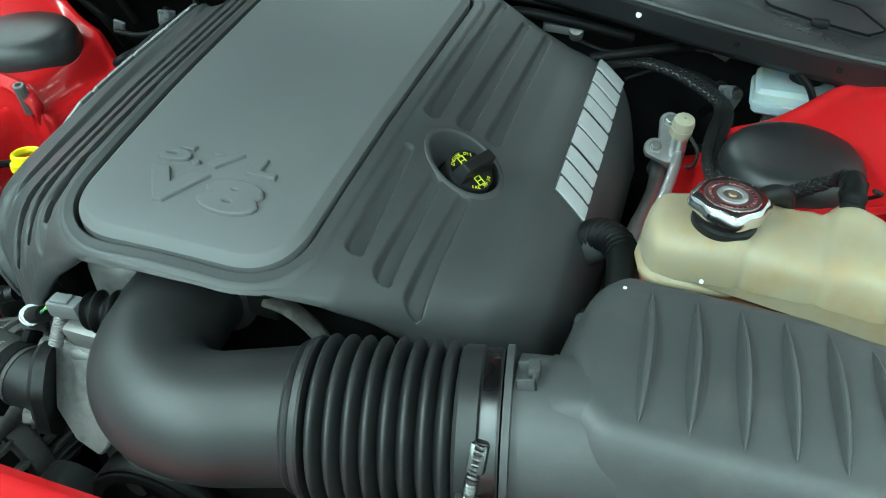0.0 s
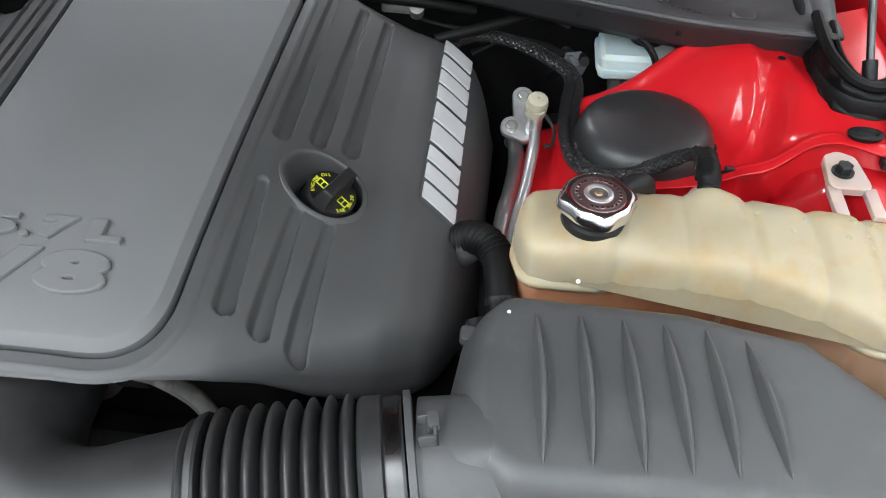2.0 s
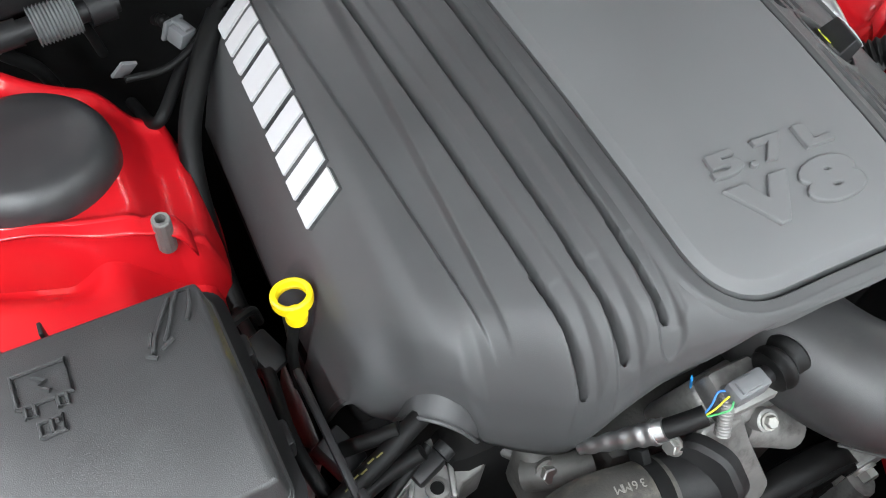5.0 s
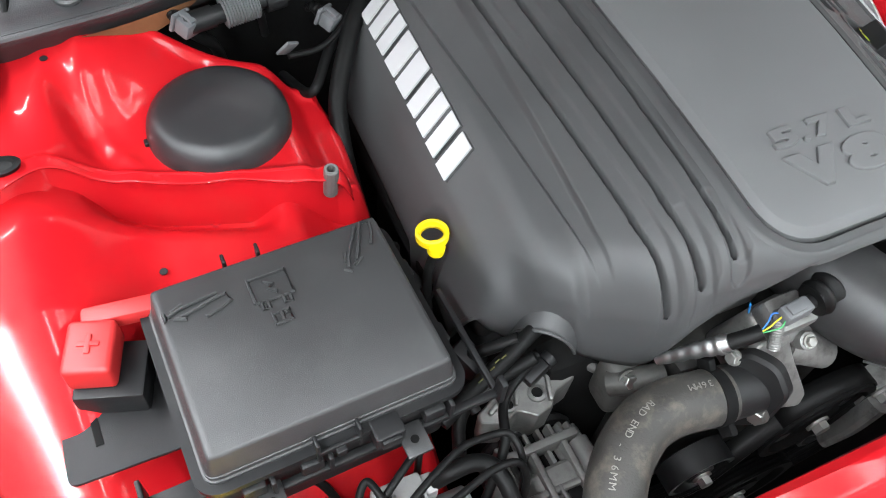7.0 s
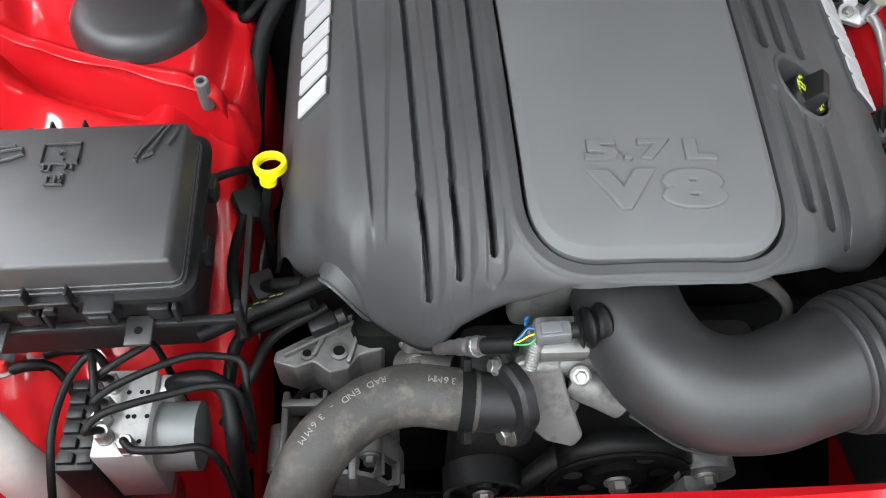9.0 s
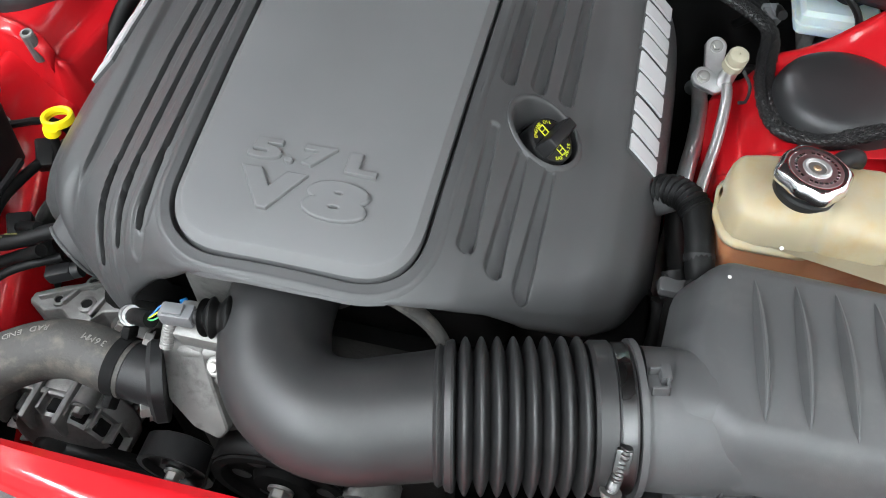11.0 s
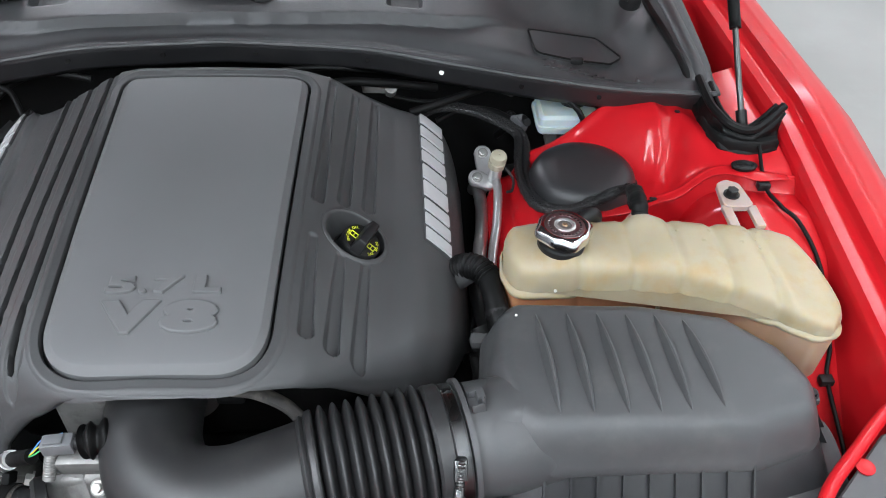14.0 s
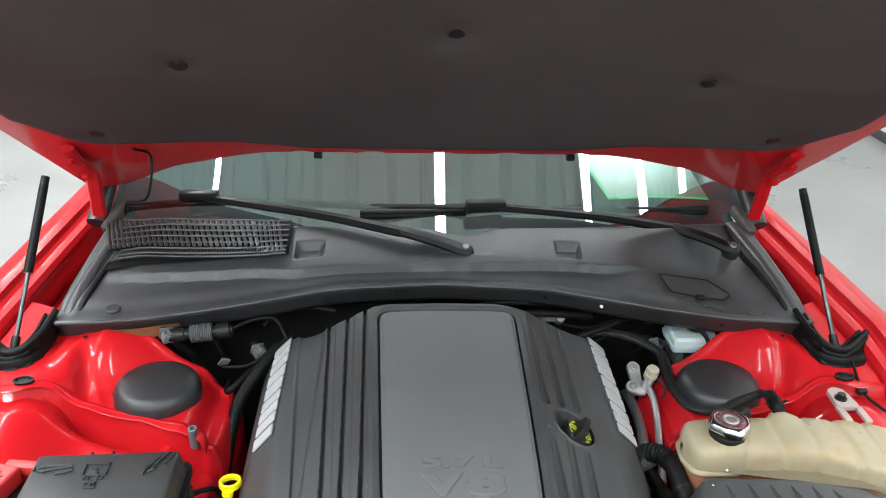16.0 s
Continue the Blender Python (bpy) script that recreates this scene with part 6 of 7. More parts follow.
# ---- rear of the bay: pipes, plugs and wiring under the cowl ----
clutter = thing("firewall_wiring", (0.1, 0.68, 0.80), "dark hoses and wiring along the firewall", "wiring")
for k, (pts, r) in enumerate((
        ([(0.12, 0.60, 0.93), (0.16, 0.625, 0.935), (0.22, 0.64, 0.925), (0.30, 0.67, 0.90)], 0.0065),
        ([(0.02, 0.64, 0.93), (0.10, 0.655, 0.94), (0.20, 0.67, 0.93), (0.34, 0.70, 0.90), (0.42, 0.70, 0.88)], 0.0045),
        ([(-0.30, 0.60, 0.88), (-0.33, 0.56, 0.86), (-0.365, 0.50, 0.82), (-0.375, 0.42, 0.76), (-0.37, 0.33, 0.70)], 0.011),
        ([(-0.28, 0.62, 0.89), (-0.345, 0.575, 0.85), (-0.385, 0.53, 0.83), (-0.40, 0.60, 0.80)], 0.006),
        ([(-0.20, 0.66, 0.92), (-0.26, 0.66, 0.93), (-0.31, 0.66, 0.915), (-0.335, 0.64, 0.90)], 0.005),
        ([(0.40, 0.69, 0.80), (0.43, 0.66, 0.85), (0.435, 0.62, 0.87)], 0.006),
        ([(0.56, 0.66, 0.80), (0.54, 0.64, 0.86), (0.47, 0.70, 0.90)], 0.005),
        ([(-0.385, 0.602, 0.917), (-0.35, 0.62, 0.925), (-0.31, 0.63, 0.92), (-0.285, 0.60, 0.895)], 0.004),
        ([(-0.40, 0.560, 0.862), (-0.36, 0.565, 0.860), (-0.32, 0.585, 0.870), (-0.29, 0.60, 0.882)], 0.0035),
        ([(-0.50, 0.60, 0.905), (-0.49, 0.61, 0.88), (-0.47, 0.62, 0.85), (-0.46, 0.64, 0.80)], 0.007),
        ([(-0.42, 0.60, 0.905), (-0.415, 0.605, 0.885), (-0.41, 0.62, 0.85)], 0.005),
        ([(0.26, 0.60, 0.90), (0.30, 0.615, 0.905), (0.34, 0.64, 0.905), (0.39, 0.68, 0.90)], 0.006),
        ([(0.38, 0.62, 0.78), (0.42, 0.60, 0.80), (0.47, 0.60, 0.80), (0.53, 0.62, 0.79)], 0.008))):
    part("hose_run", tube(pts, r, 40, 10), SEAL, clutter)
def connector(at, spin):
    m = pose(*at, 15, 10, spin)
    body = part("plug", join(box(-0.010, 0.010, -0.014, 0.004, -0.009, 0.009, 0.002, m=m), box(-0.012, 0.012, 0.004, 0.009, -0.011, 0.011, 0.002, m=m), box(-0.004, 0.004, -0.012, 0.006, 0.009, 0.0125, 0.001, m=m)), GREYPL, clutter, "dark grey ribbed wiring plug")
    part("boot", tube([m @ Vector((0, 0.008, 0)), m @ Vector((0, 0.020, 0)), m @ Vector((0.004, 0.030, -0.010))], lambda u: 0.0075 - 0.003 * u + 0.0005 * math.sin(u * 40), 24, 12), SEAL, body)


connector((0.424, 0.640, 0.855), 30)
part("cast_lug", join(box(-0.020, 0.020, -0.008, 0.008, -0.006, 0.006, 0.003, m=pose(0.210, 0.650, 0.912, 10, 8, 12)), lathe([(0.009, -0.008), (0.009, 0.008), (0.005, 0.009), (0, 0.009)], 16, aim((0.232, 0.650, 0.908), (0.1, -0.6, 0.8)))), ALU, clutter, "bright cast metal lug")
part("metal_clip", box(-0.010, 0.010, -0.0015, 0.0015, -0.008, 0.008, 0.001, m=pose(0.410, 0.650, 0.904, 25, 30, 20)), STEEL, clutter)
part("hose_run", tube([(0.30, 0.64, 0.86), (0.34, 0.655, 0.872), (0.385, 0.65, 0.872), (0.414, 0.642, 0.862)], 0.004, 24, 8), SEAL, clutter)
part("hose_run", tube([(0.22, 0.65, 0.905), (0.25, 0.655, 0.890), (0.30, 0.66, 0.882), (0.36, 0.67, 0.895), (0.41, 0.655, 0.90)], 0.0032, 24, 8), SEAL, clutter)
part("white_tag", box(-0.008, 0.008, -0.002, 0.002, -0.012, 0.012, 0.001, m=pose(-0.398, 0.569, 0.866, 30, 25, 20)), GREYPL, clutter, "small pale wiring tag")
for p in ((-0.50, 0.588, 0.913), (-0.34, 0.60, 0.87)):
    connector(p, 35)
part("metal_clip", tube([(0.145, 0.612, 0.95), (0.147, 0.605, 0.92), (0.15, 0.60, 0.90)], 0.004, 8, 8), PIPE, clutter)
solenoid = thing("purge_valve", (-0.37, 0.61, 0.88), "small black purge valve with a ribbed grey band", "valve")
pv = Vector((1, 0.12, 0.04)).normalized()
for name, a, b, r, m in (("valve_body", -0.055, 0.055, 0.010, BLACK), ("band", -0.019, 0.019, lambda u: 0.0165 + 0.0012 * math.sin(u * 75), GREYPL), ("end_cap", 0.028, 0.050, 0.015, BLACK), ("end_cap", -0.062, -0.030, 0.012, BLACK)):
    o = Vector((-0.439, 0.594, 0.914))
    part(name, tube([o + pv * (a + (b - a) * k / 48) for k in range(49)], r, 48, 20, smooth_path=False), m, solenoid)

# ---- fuse box ----
fuse = thing("fuse_box", (-0.508, 0.22, 0.75), "black plastic fuse box with raised pictograms on its lid", "fuse box")
fm = pose(-0.4985, 0.204, -0.2394, 0, 0, 2.2) @ Matrix.Diagonal((1.07, 1.07, 1.297, 1))
fline = round_poly([Vector(p) for p in ((-0.110, -0.084), (0.102, -0.084), (0.102, 0.088), (-0.110, 0.088))], 0.018, 6)


def fuse_part(name, bm, m, parent=None, label=""):
    for v in bm.verts:   # a shallow lid over a deep base
        if v.co.z > 0.838:
            v.co.z = max(v.co.z, 0.8592 - 0.35 * (0.8592 - v.co.z))
        elif v.co.z > 0.78:
            v.co.z += 0.0138
    bmesh.ops.transform(bm, matrix=fm, verts=bm.verts)
    return part(name, bm, m, parent or fuse, label)


lid_ob = fuse_part("lid", puck(fline, [(0.0045, 0.838), (0.0045, 0.847), (0.0060, 0.8478), (0.0062, 0.858), (0.0070, 0.8592), (0.0108, 0.8755), (0.0118, 0.8775), (0.0138, 0.8785)]), FUSE)
fuse_part("base", puck(fline, [(0.010, 0.77), (0.006, 0.80), (0.003, 0.832), (-0.003, 0.833), (-0.003, 0.839)]), BLACK)


def line_icon(runs, cx, cy, k=1.0, r=0.0015):
    out = None
    for run in runs:
        b = tube([(cx + x * k, cy + y * k, 0.8796) for x, y in run], r, len(run) * 4, 6, smooth_path=False)
        out = b if out is None else join(out, b)
    return out


fuse_part("pictogram", line_icon([[(-0.012, -0.008), (-0.012, 0.010), (0.012, 0.010), (0.012, -0.008), (-0.012, -0.008)], [(-0.003, 0.006), (0.002, 0.002), (-0.002, 0.000), (0.003, -0.004)], [(-0.009, -0.008), (-0.009, -0.014), (-0.005, -0.014), (-0.005, -0.008)], [(0.005, -0.008), (0.005, -0.014), (0.009, -0.014), (0.009, -0.008)]], -0.012, 0.042, 1.28), FUSE, lid_ob, "raised vehicle pictogram")
fuse_part("pictogram", line_icon([[(-0.006, -0.004), (-0.006, 0.005), (0.006, 0.005), (0.006, -0.004), (-0.006, -0.004)], [(0, -0.004), (0, 0.005)], [(0.002, 0.003), (0.004, 0.003)]], -0.012, 0.0130, 1.1), FUSE, lid_ob, "raised book pictogram")
for cx, cy, a in ((-0.068, 0.0475, 0), (0.066, 0.0530, 52)):
    ca, sa = math.cos(radians(a)), math.sin(radians(a))
    runs = [[(-0.020, 0.0), (-0.012, 0.003), (0.0, 0.0045), (0.014, 0.006)], [(-0.012, -0.003), (0.0, -0.001), (0.010, 0.002), (0.019, 0.003), (0.021, -0.003), (0.012, -0.007), (0.003, -0.009)], [(-0.022, 0.003), (-0.022, -0.003)], [(-0.017, 0.003), (-0.009, 0.006)], [(-0.017, -0.003), (-0.009, -0.006)]]
    fuse_part("pictogram", line_icon([[(x * ca - y * sa, x * sa + y * ca) for x, y in run] for run in runs], cx, cy, 1.18), FUSE, lid_ob, "raised cable pictogram")
for x, y, w in ((-0.008, -0.084, 0.018), (-0.022, 0.096, 0.016)):
    fuse_part("latch", join(box(x - w, x - w + 0.003, y - 0.006, y + 0.004, 0.828, 0.866, 0.001), box(x + w - 0.003, x + w, y - 0.006, y + 0.004, 0.828, 0.866, 0.001), box(x - w, x + w, y - 0.006, y - 0.003, 0.836, 0.848, 0.001), box(x - 0.004, x + 0.004, y - 0.010, y - 0.003, 0.832, 0.842, 0.001)), BLACK)
fuse_part("front_socket", join(box(0.018, 0.042, -0.098, -0.080, 0.822, 0.840, 0.002), box(0.022, 0.038, -0.101, -0.097, 0.826, 0.836, 0.001)), BLACK)
for x in (-0.075, -0.03, 0.072):
    fuse_part("clip", join(box(x - 0.009, x + 0.009, -0.090, -0.078, 0.815, 0.828, 0.002), box(x + 0.012, x + 0.016, -0.092, -0.078, 0.812, 0.830, 0.001)), BLACK)
for y in (-0.03, 0.04):
    fuse_part("clip", box(-0.112, -0.100, y - 0.012, y + 0.012, 0.812, 0.834, 0.003), BLACK)
    fuse_part("clip", box(0.099, 0.110, y - 0.010, y + 0.010, 0.815, 0.834, 0.003), BLACK)
for x in (-0.066, 0.052):
    tabm = fuse_part("foot", box(x - 0.011, x + 0.011, -0.108, -0.080, 0.806, 0.809, 0.001), FUSE, None, "dark grey steel mounting foot")
    fuse_part("foot_hole", lathe([(0, 0), (0.0036, 0), (0.0036, 0.0005), (0, 0.0005)], 14, pose(x, -0.095, 0.8092)), DARK, tabm)
fuse_part("tray", join(box(-0.108, 0.138, -0.088, -0.080, 0.800, 0.806, 0.002), box(0.132, 0.138, -0.088, 0.03, 0.796, 0.802, 0.002), box(0.132, 0.138, -0.092, -0.080, 0.796, 0.824, 0.002)), BLACK)
fuse_part("side_bracket", puck(round_poly([Vector(p) for p in ((-0.200, -0.018), (-0.10, -0.022), (-0.10, 0.060), (-0.195, 0.046))], 0.008, 4), [(0, 0.800), (0, 0.802), (0.0005, 0.8025)]), BLACK, None, "flat black steel bracket")
fuse_part("bracket_slot", box(-0.174, -0.168, 0.006, 0.034, 0.8026, 0.8032, 0.0), DARK)
fuse_part("low_bracket", join(box(-0.150, -0.10, -0.070, -0.052, 0.806, 0.809, 0.001), box(-0.152, -0.148, -0.080, -0.045, 0.800, 0.826, 0.001), box(-0.150, -0.128, -0.080, -0.077, 0.803, 0.822, 0.001)), BLACK)
post = thing("jump_terminal", (-0.64, 0.27, 0.80), "red plastic positive terminal cover with a plus sign", "terminal cover")
tm = pose(-0.664, 0.264, 0.868, 0, 0, -18)
part("cover", box(-0.020, 0.020, -0.026, 0.024, -0.020, 0.012, 0.005, 3, m=tm), REDCAP, post)
part("plus_sign", join(box(-0.009, 0.009, -0.0022, 0.0022, 0.0115, 0.0135, 0.0005, m=tm), box(-0.0022, 0.0022, -0.009, 0.009, 0.0115, 0.0136, 0.0005, m=tm)), REDCAP, post)
part("arm", box(-0.006, 0.062, 0.022, 0.040, -0.010, 0.008, 0.004, 2, m=tm @ pose(0, 0, 0, 0, 0, 12)), REDCAP, post)
part("block", box(-0.018, 0.040, -0.034, 0.020, -0.066, -0.020, 0.003, m=tm), BLACK, post)

# stud on the tower
stud = thing("threaded_stud", (-0.413, 0.386, 0.83), "grey hollow hexagonal stud on the red tower", "stud")
part("stud_body", lathe([(0.0078, -0.010), (0.0078, 0.030), (0.0068, 0.0315), (0.0045, 0.0315), (0.0045, 0.020), (0, 0.020)], 12, aim((-0.413, 0.388, 0.834), (0.02, -0.12, 1))), ALTCAST, stud, sharp=20)
ground = thing("ground_lead", (-0.40, 0.33, 0.80), "black ground lead bolted to the tower", "cable")
part("lead", tube([(-0.425, 0.300, 0.795), (-0.405, 0.306, 0.797), (-0.385, 0.312, 0.800), (-0.368, 0.322, 0.792), (-0.362, 0.33, 0.76)], 0.0045, 24, 8), SEAL, ground)
part("lead_bolt", hexbolt((-0.424, 0.300, 0.798), (0.5, -0.6, 0.6), 0.008, 0.010), STEEL, ground)

# ---- red studs with leads on the lower panel ----
for x, y, ex in ((-0.578, 0.145, -0.520), (-0.608, 0.128, -0.555)):
    g = thing("battery_lead", (x, y, 0.69), "black battery lead under a red-tipped terminal stud", "cable", "battery leads")
    part("ring", lathe([(0.004, 0), (0.011, 0), (0.0115, 0.002), (0.004, 0.003)], 20, pose(x, y, 0.712, -15, 0, 0)), STEEL, g)
    part("red_tip", lathe([(0.006, 0), (0.006, 0.006), (0.004, 0.010), (0, 0.010)], 12, pose(x, y, 0.714, -15, 0, 0)), REDCAP, g, "red stud tip")
    part("lead", tube([(x + 0.008, y, 0.714), (x + 0.03, y + 0.002, 0.718), (ex, y - 0.002, 0.712), (ex + 0.018, y - 0.03, 0.67), (ex + 0.018, y - 0.06, 0.62)], lambda u: 0.0062 if u < 0.4 else 0.0045, 30, 10), SEAL, g)
    part("strap", tube([(x, y + 0.006, 0.714), (x + 0.004, y + 0.03, 0.730), (x + 0.008, y + 0.035, 0.79)], 0.008, 14, 8, flat=0.3), BLACK, g)

# ---- washer bottle ----
washer = thing("washer_bottle", (-0.597, 0.053, 0.60), "white washer bottle neck with a yellow cap", "washer bottle")
wm = pose(-0.608, 0.052, 0.797, 8, -4, 0)
part("cap_top", lathe([(0.0325, -0.012), (0.034, -0.006), (0.034, 0.0), (0.032, 0.003), (0.0, 0.0045)], 48, wm), YELLOW, washer, "yellow snap-on cap")
part("pull_tab", tube([tuple(wm @ Vector(p)) for p in ((-0.010, 0.030, 0), (-0.009, 0.044, 0.002), (0, 0.050, 0.003), (0.009, 0.044, 0.002), (0.010, 0.030, 0))], 0.0045, 24, 8), YELLOW, washer)
part("neck", tube([(-0.608, 0.054, 0.790), (-0.600, 0.050, 0.75), (-0.575, 0.03, 0.68), (-0.55, 0.02, 0.55)], lambda u: 0.029 - 0.004 * math.sin(u * 3), 24, 28), WHITEPL, washer)
part("strap", tube([tuple(wm @ Vector(p)) for p in ((0, 0.043, -0.002), (0.004, 0.058, 0.004), (0.012, 0.060, -0.01), (0.014, 0.045, -0.03))], 0.006, 16, 8, flat=0.4), WHITEPL, washer)
fan = [(-0.017, -0.004), (-0.009, -0.018), (0.009, -0.018), (0.017, -0.004), (0.009, -0.0005), (0, 0.0008), (-0.009, -0.0005), (-0.017, -0.004)]
part("symbol", tube([tuple(wm @ Vector((x, y, 0.0046))) for x, y in fan], 0.0011, 30, 6, smooth_path=False), BLACK, washer, "black windscreen symbol")
for k, (x, y) in enumerate(((-0.012, 0.006), (-0.008, 0.011), (-0.003, 0.013), (0.003, 0.013), (0.008, 0.011), (0.012, 0.006), (0, 0.008), (0, 0.003), (0, -0.003), (0, -0.009))):
    part("symbol_drop", box(-0.0017, 0.0017, -0.001, 0.001, 0.004, 0.0052, 0, m=wm @ pose(x, y, 0, 0, 0, 35 * (x > 0) - 35 * (x < 0))), BLACK, washer, smooth=False)

# ---- brake pressure unit ----
abs_unit = thing("brake_hydraulic_unit", (-0.46, 0.06, 0.60), "aluminium brake hydraulic block with black bent pipes", "hydraulic unit")
part("valve_block", box(-0.484, -0.436, 0.012, 0.098, 0.66, 0.766, 0.003, m=pose(0, 0, 0)), CASTPALE, abs_unit)
part("side_step", box(-0.4355, -0.424, 0.076, 0.096, 0.70, 0.758, 0.002), CASTPALE, abs_unit)
module = part("control_module", box(-0.524, -0.488, 0.010, 0.100, 0.62, 0.740, 0.004), BLACK, abs_unit, "black finned control module")
for k in range(6):
    part("fin", box(-0.521, -0.506, 0.016 + 0.0145 * k, 0.026 + 0.0145 * k, 0.738, 0.746, 0.001), BLACK, module)
    part("fin", box(-0.503, -0.490, 0.016 + 0.0145 * k, 0.026 + 0.0145 * k, 0.738, 0.745, 0.001), BLACK, module)
part("pump_motor", tube([(-0.436, 0.048, 0.722), (-0.430, 0.048, 0.722), (-0.402, 0.048, 0.722), (-0.398, 0.048, 0.722)], 0.033, 8, 28), mat("grey_motor_steel", (0.15, 0.158, 0.158), 0.5, metal=0.4, var=0.15), abs_unit, "grey pump motor")
BRAKE_RUNS = (
    ((-0.474, 0.057, 0.770), [(-0.476, 0.050, 0.800), (-0.460, 0.062, 0.804), (-0.430, 0.077, 0.806), (-0.398, 0.090, 0.804), (-0.367, 0.091, 0.800), (-0.351, 0.086, 0.796), (-0.347, 0.064, 0.78), (-0.348, 0.045, 0.72)]),
    ((-0.472, 0.030, 0.770), [(-0.478, 0.022, 0.800), (-0.467, 0.035, 0.804), (-0.442, 0.045, 0.804), (-0.412, 0.054, 0.802), (-0.381, 0.062, 0.800), (-0.357, 0.061, 0.796), (-0.349, 0.050, 0.77), (-0.352, 0.040, 0.70)]),
    ((-0.473, 0.080, 0.770), [(-0.479, 0.076, 0.796), (-0.463, 0.086, 0.802), (-0.443, 0.099, 0.804), (-0.434, 0.106, 0.800), (-0.432, 0.106, 0.76), (-0.432, 0.104, 0.66)]),
    ((-0.476, 0.046, 0.770), [(-0.478, 0.060, 0.798), (-0.481, 0.078, 0.804), (-0.487, 0.094, 0.803), (-0.498, 0.084, 0.800), (-0.507, 0.058, 0.796), (-0.509, 0.018, 0.790), (-0.51, -0.03, 0.75)]),
    ((-0.450, 0.020, 0.770), [(-0.440, 0.012, 0.782), (-0.410, 0.010, 0.784), (-0.380, 0.012, 0.780), (-0.366, 0.002, 0.75), (-0.366, -0.01, 0.66)]))
for (x, y, z), run in BRAKE_RUNS:
    pipe = part("brake_pipe", tube([(x, y, 0.766), (x, y, 0.784)] + run, 0.0036, 60, 10), SEAL, abs_unit)
    part("pipe_nut", hexbolt((x, y, 0.766), (0, 0, 1), 0.0080, 0.016, 1.0), STEEL, pipe)
part("wide_hose", tube([(-0.424, 0.086, 0.755), (-0.410, 0.084, 0.768), (-0.385, 0.082, 0.772), (-0.368, 0.068, 0.765), (-0.362, 0.030, 0.74), (-0.36, 0.00, 0.68)], 0.0085, 40, 12), SEAL, abs_unit, "wide black hose")
for k in range(9):
    part("bore_plug", lathe([(0, 0.0006), (0.0022, 0.0006), (0.0022, 0), (0, 0)], 10, pose(-0.459 + 0.0085 * (k % 3) + 0.003 * (k % 2), 0.026 + 0.024 * (k // 3), 0.7661)), DARK, abs_unit)

# ---- radiator hose and thermostat housing ----
rad = thing("radiator_hose", (-0.22, 0.03, 0.75), "dusty curved radiator hose with printed marking", "hose")
RADRUN = [(-0.138, 0.047, 0.785), (-0.150, 0.048, 0.786), (-0.165, 0.050, 0.787), (-0.196, 0.054, 0.787), (-0.226, 0.050, 0.783), (-0.255, 0.034, 0.780), (-0.278, 0.012, 0.776), (-0.294, -0.015, 0.766), (-0.306, -0.05, 0.745), (-0.315, -0.09, 0.70)]
part("hose_body", tube(RADRUN, 0.0285, 70, 32), RUBBER, rad)
clampm = part("spring_clamp", tube([(-0.142, 0.0473, 0.7854), (-0.154, 0.0484, 0.7862)], 0.0296, 2, 32, smooth_path=False), DARK, rad, "dark spring clamp")
for a in (40, 200):
    part("clamp_ear", box(-0.004, 0.004, -0.010, 0.010, 0.028, 0.040, 0.002, m=aim((-0.148, 0.048, 0.7858), (1, 0, -0.05)) @ pose(0, 0, 0, 0, 90, a)), DARK, clampm)
# printed marking laid on the hose
path_pts = spline(RADRUN, 200)
lens_ = [0.0]
for a, b in zip(path_pts, path_pts[1:]):
    lens_.append(lens_[-1] + (b - a).length)


def on_hose(text, start, size, angle):
    for i, ch in enumerate(text):
        if ch == " ":
            continue
        s0 = start + i * size * 0.66
        j = min(range(len(lens_)), key=lambda q: abs(lens_[q] - s0))
        j = min(max(j, 1), len(path_pts) - 2)
        d = (path_pts[j + 1] - path_pts[j - 1]).normalized()
        up = Vector((math.cos(radians(angle)) * 0.0 - d.y * math.sin(radians(angle)) * 0, 0, 1))
        side = d.cross(up).normalized()
        nrm = (up * math.cos(radians(angle)) + side * math.sin(radians(angle)))
        nrm = (nrm - d * nrm.dot(d)).normalized()
        m = Matrix((d, nrm.cross(d), nrm)).transposed().to_4x4()
        m.translation = path_pts[j] + nrm * 0.0288
        g = lettering(ch, size, 0.0002)
        bmesh.ops.transform(g, matrix=m, verts=g.verts)
        part("printed_letter", g, PRINT, rad, smooth=False)


on_hose("36MM", 0.024, 0.0095, 8)
on_hose("RAD END", 0.079, 0.0095, 14)
on_hose("- 36MM", 0.128, 0.0095, 18)

thermo = thing("thermostat_housing", (-0.08, 0.05, 0.72), "cast aluminium thermostat housing with black hose outlet", "housing")
part("casting", join(box(-0.036, 0.040, -0.018, 0.030, -0.050, 0.034, 0.010, 3, m=pose(-0.060, 0.082, 0.795, 14, 4, 6)), box(-0.020, 0.030, -0.018, 0.018, 0.0, 0.030, 0.006, 2, m=pose(-0.070, 0.082, 0.826, 12, 0, 0)), tube([(-0.05, 0.070, 0.790), (-0.025, 0.060, 0.782), (0.0, 0.050, 0.770)], lambda u: 0.022 - 0.004 * u, 10, 18)), ALU, thermo, sharp=30)
gusset = puck(round_poly([Vector(p) for p in ((-0.024, 0.040), (0.020, 0.046), (0.030, 0.012), (0.052, -0.040), (0.042, -0.052), (0.012, -0.044), (-0.016, -0.020))], 0.008, 4)[::-1], [(0.001, -0.007), (0, -0.006), (0, 0.003), (0.002, 0.005)])
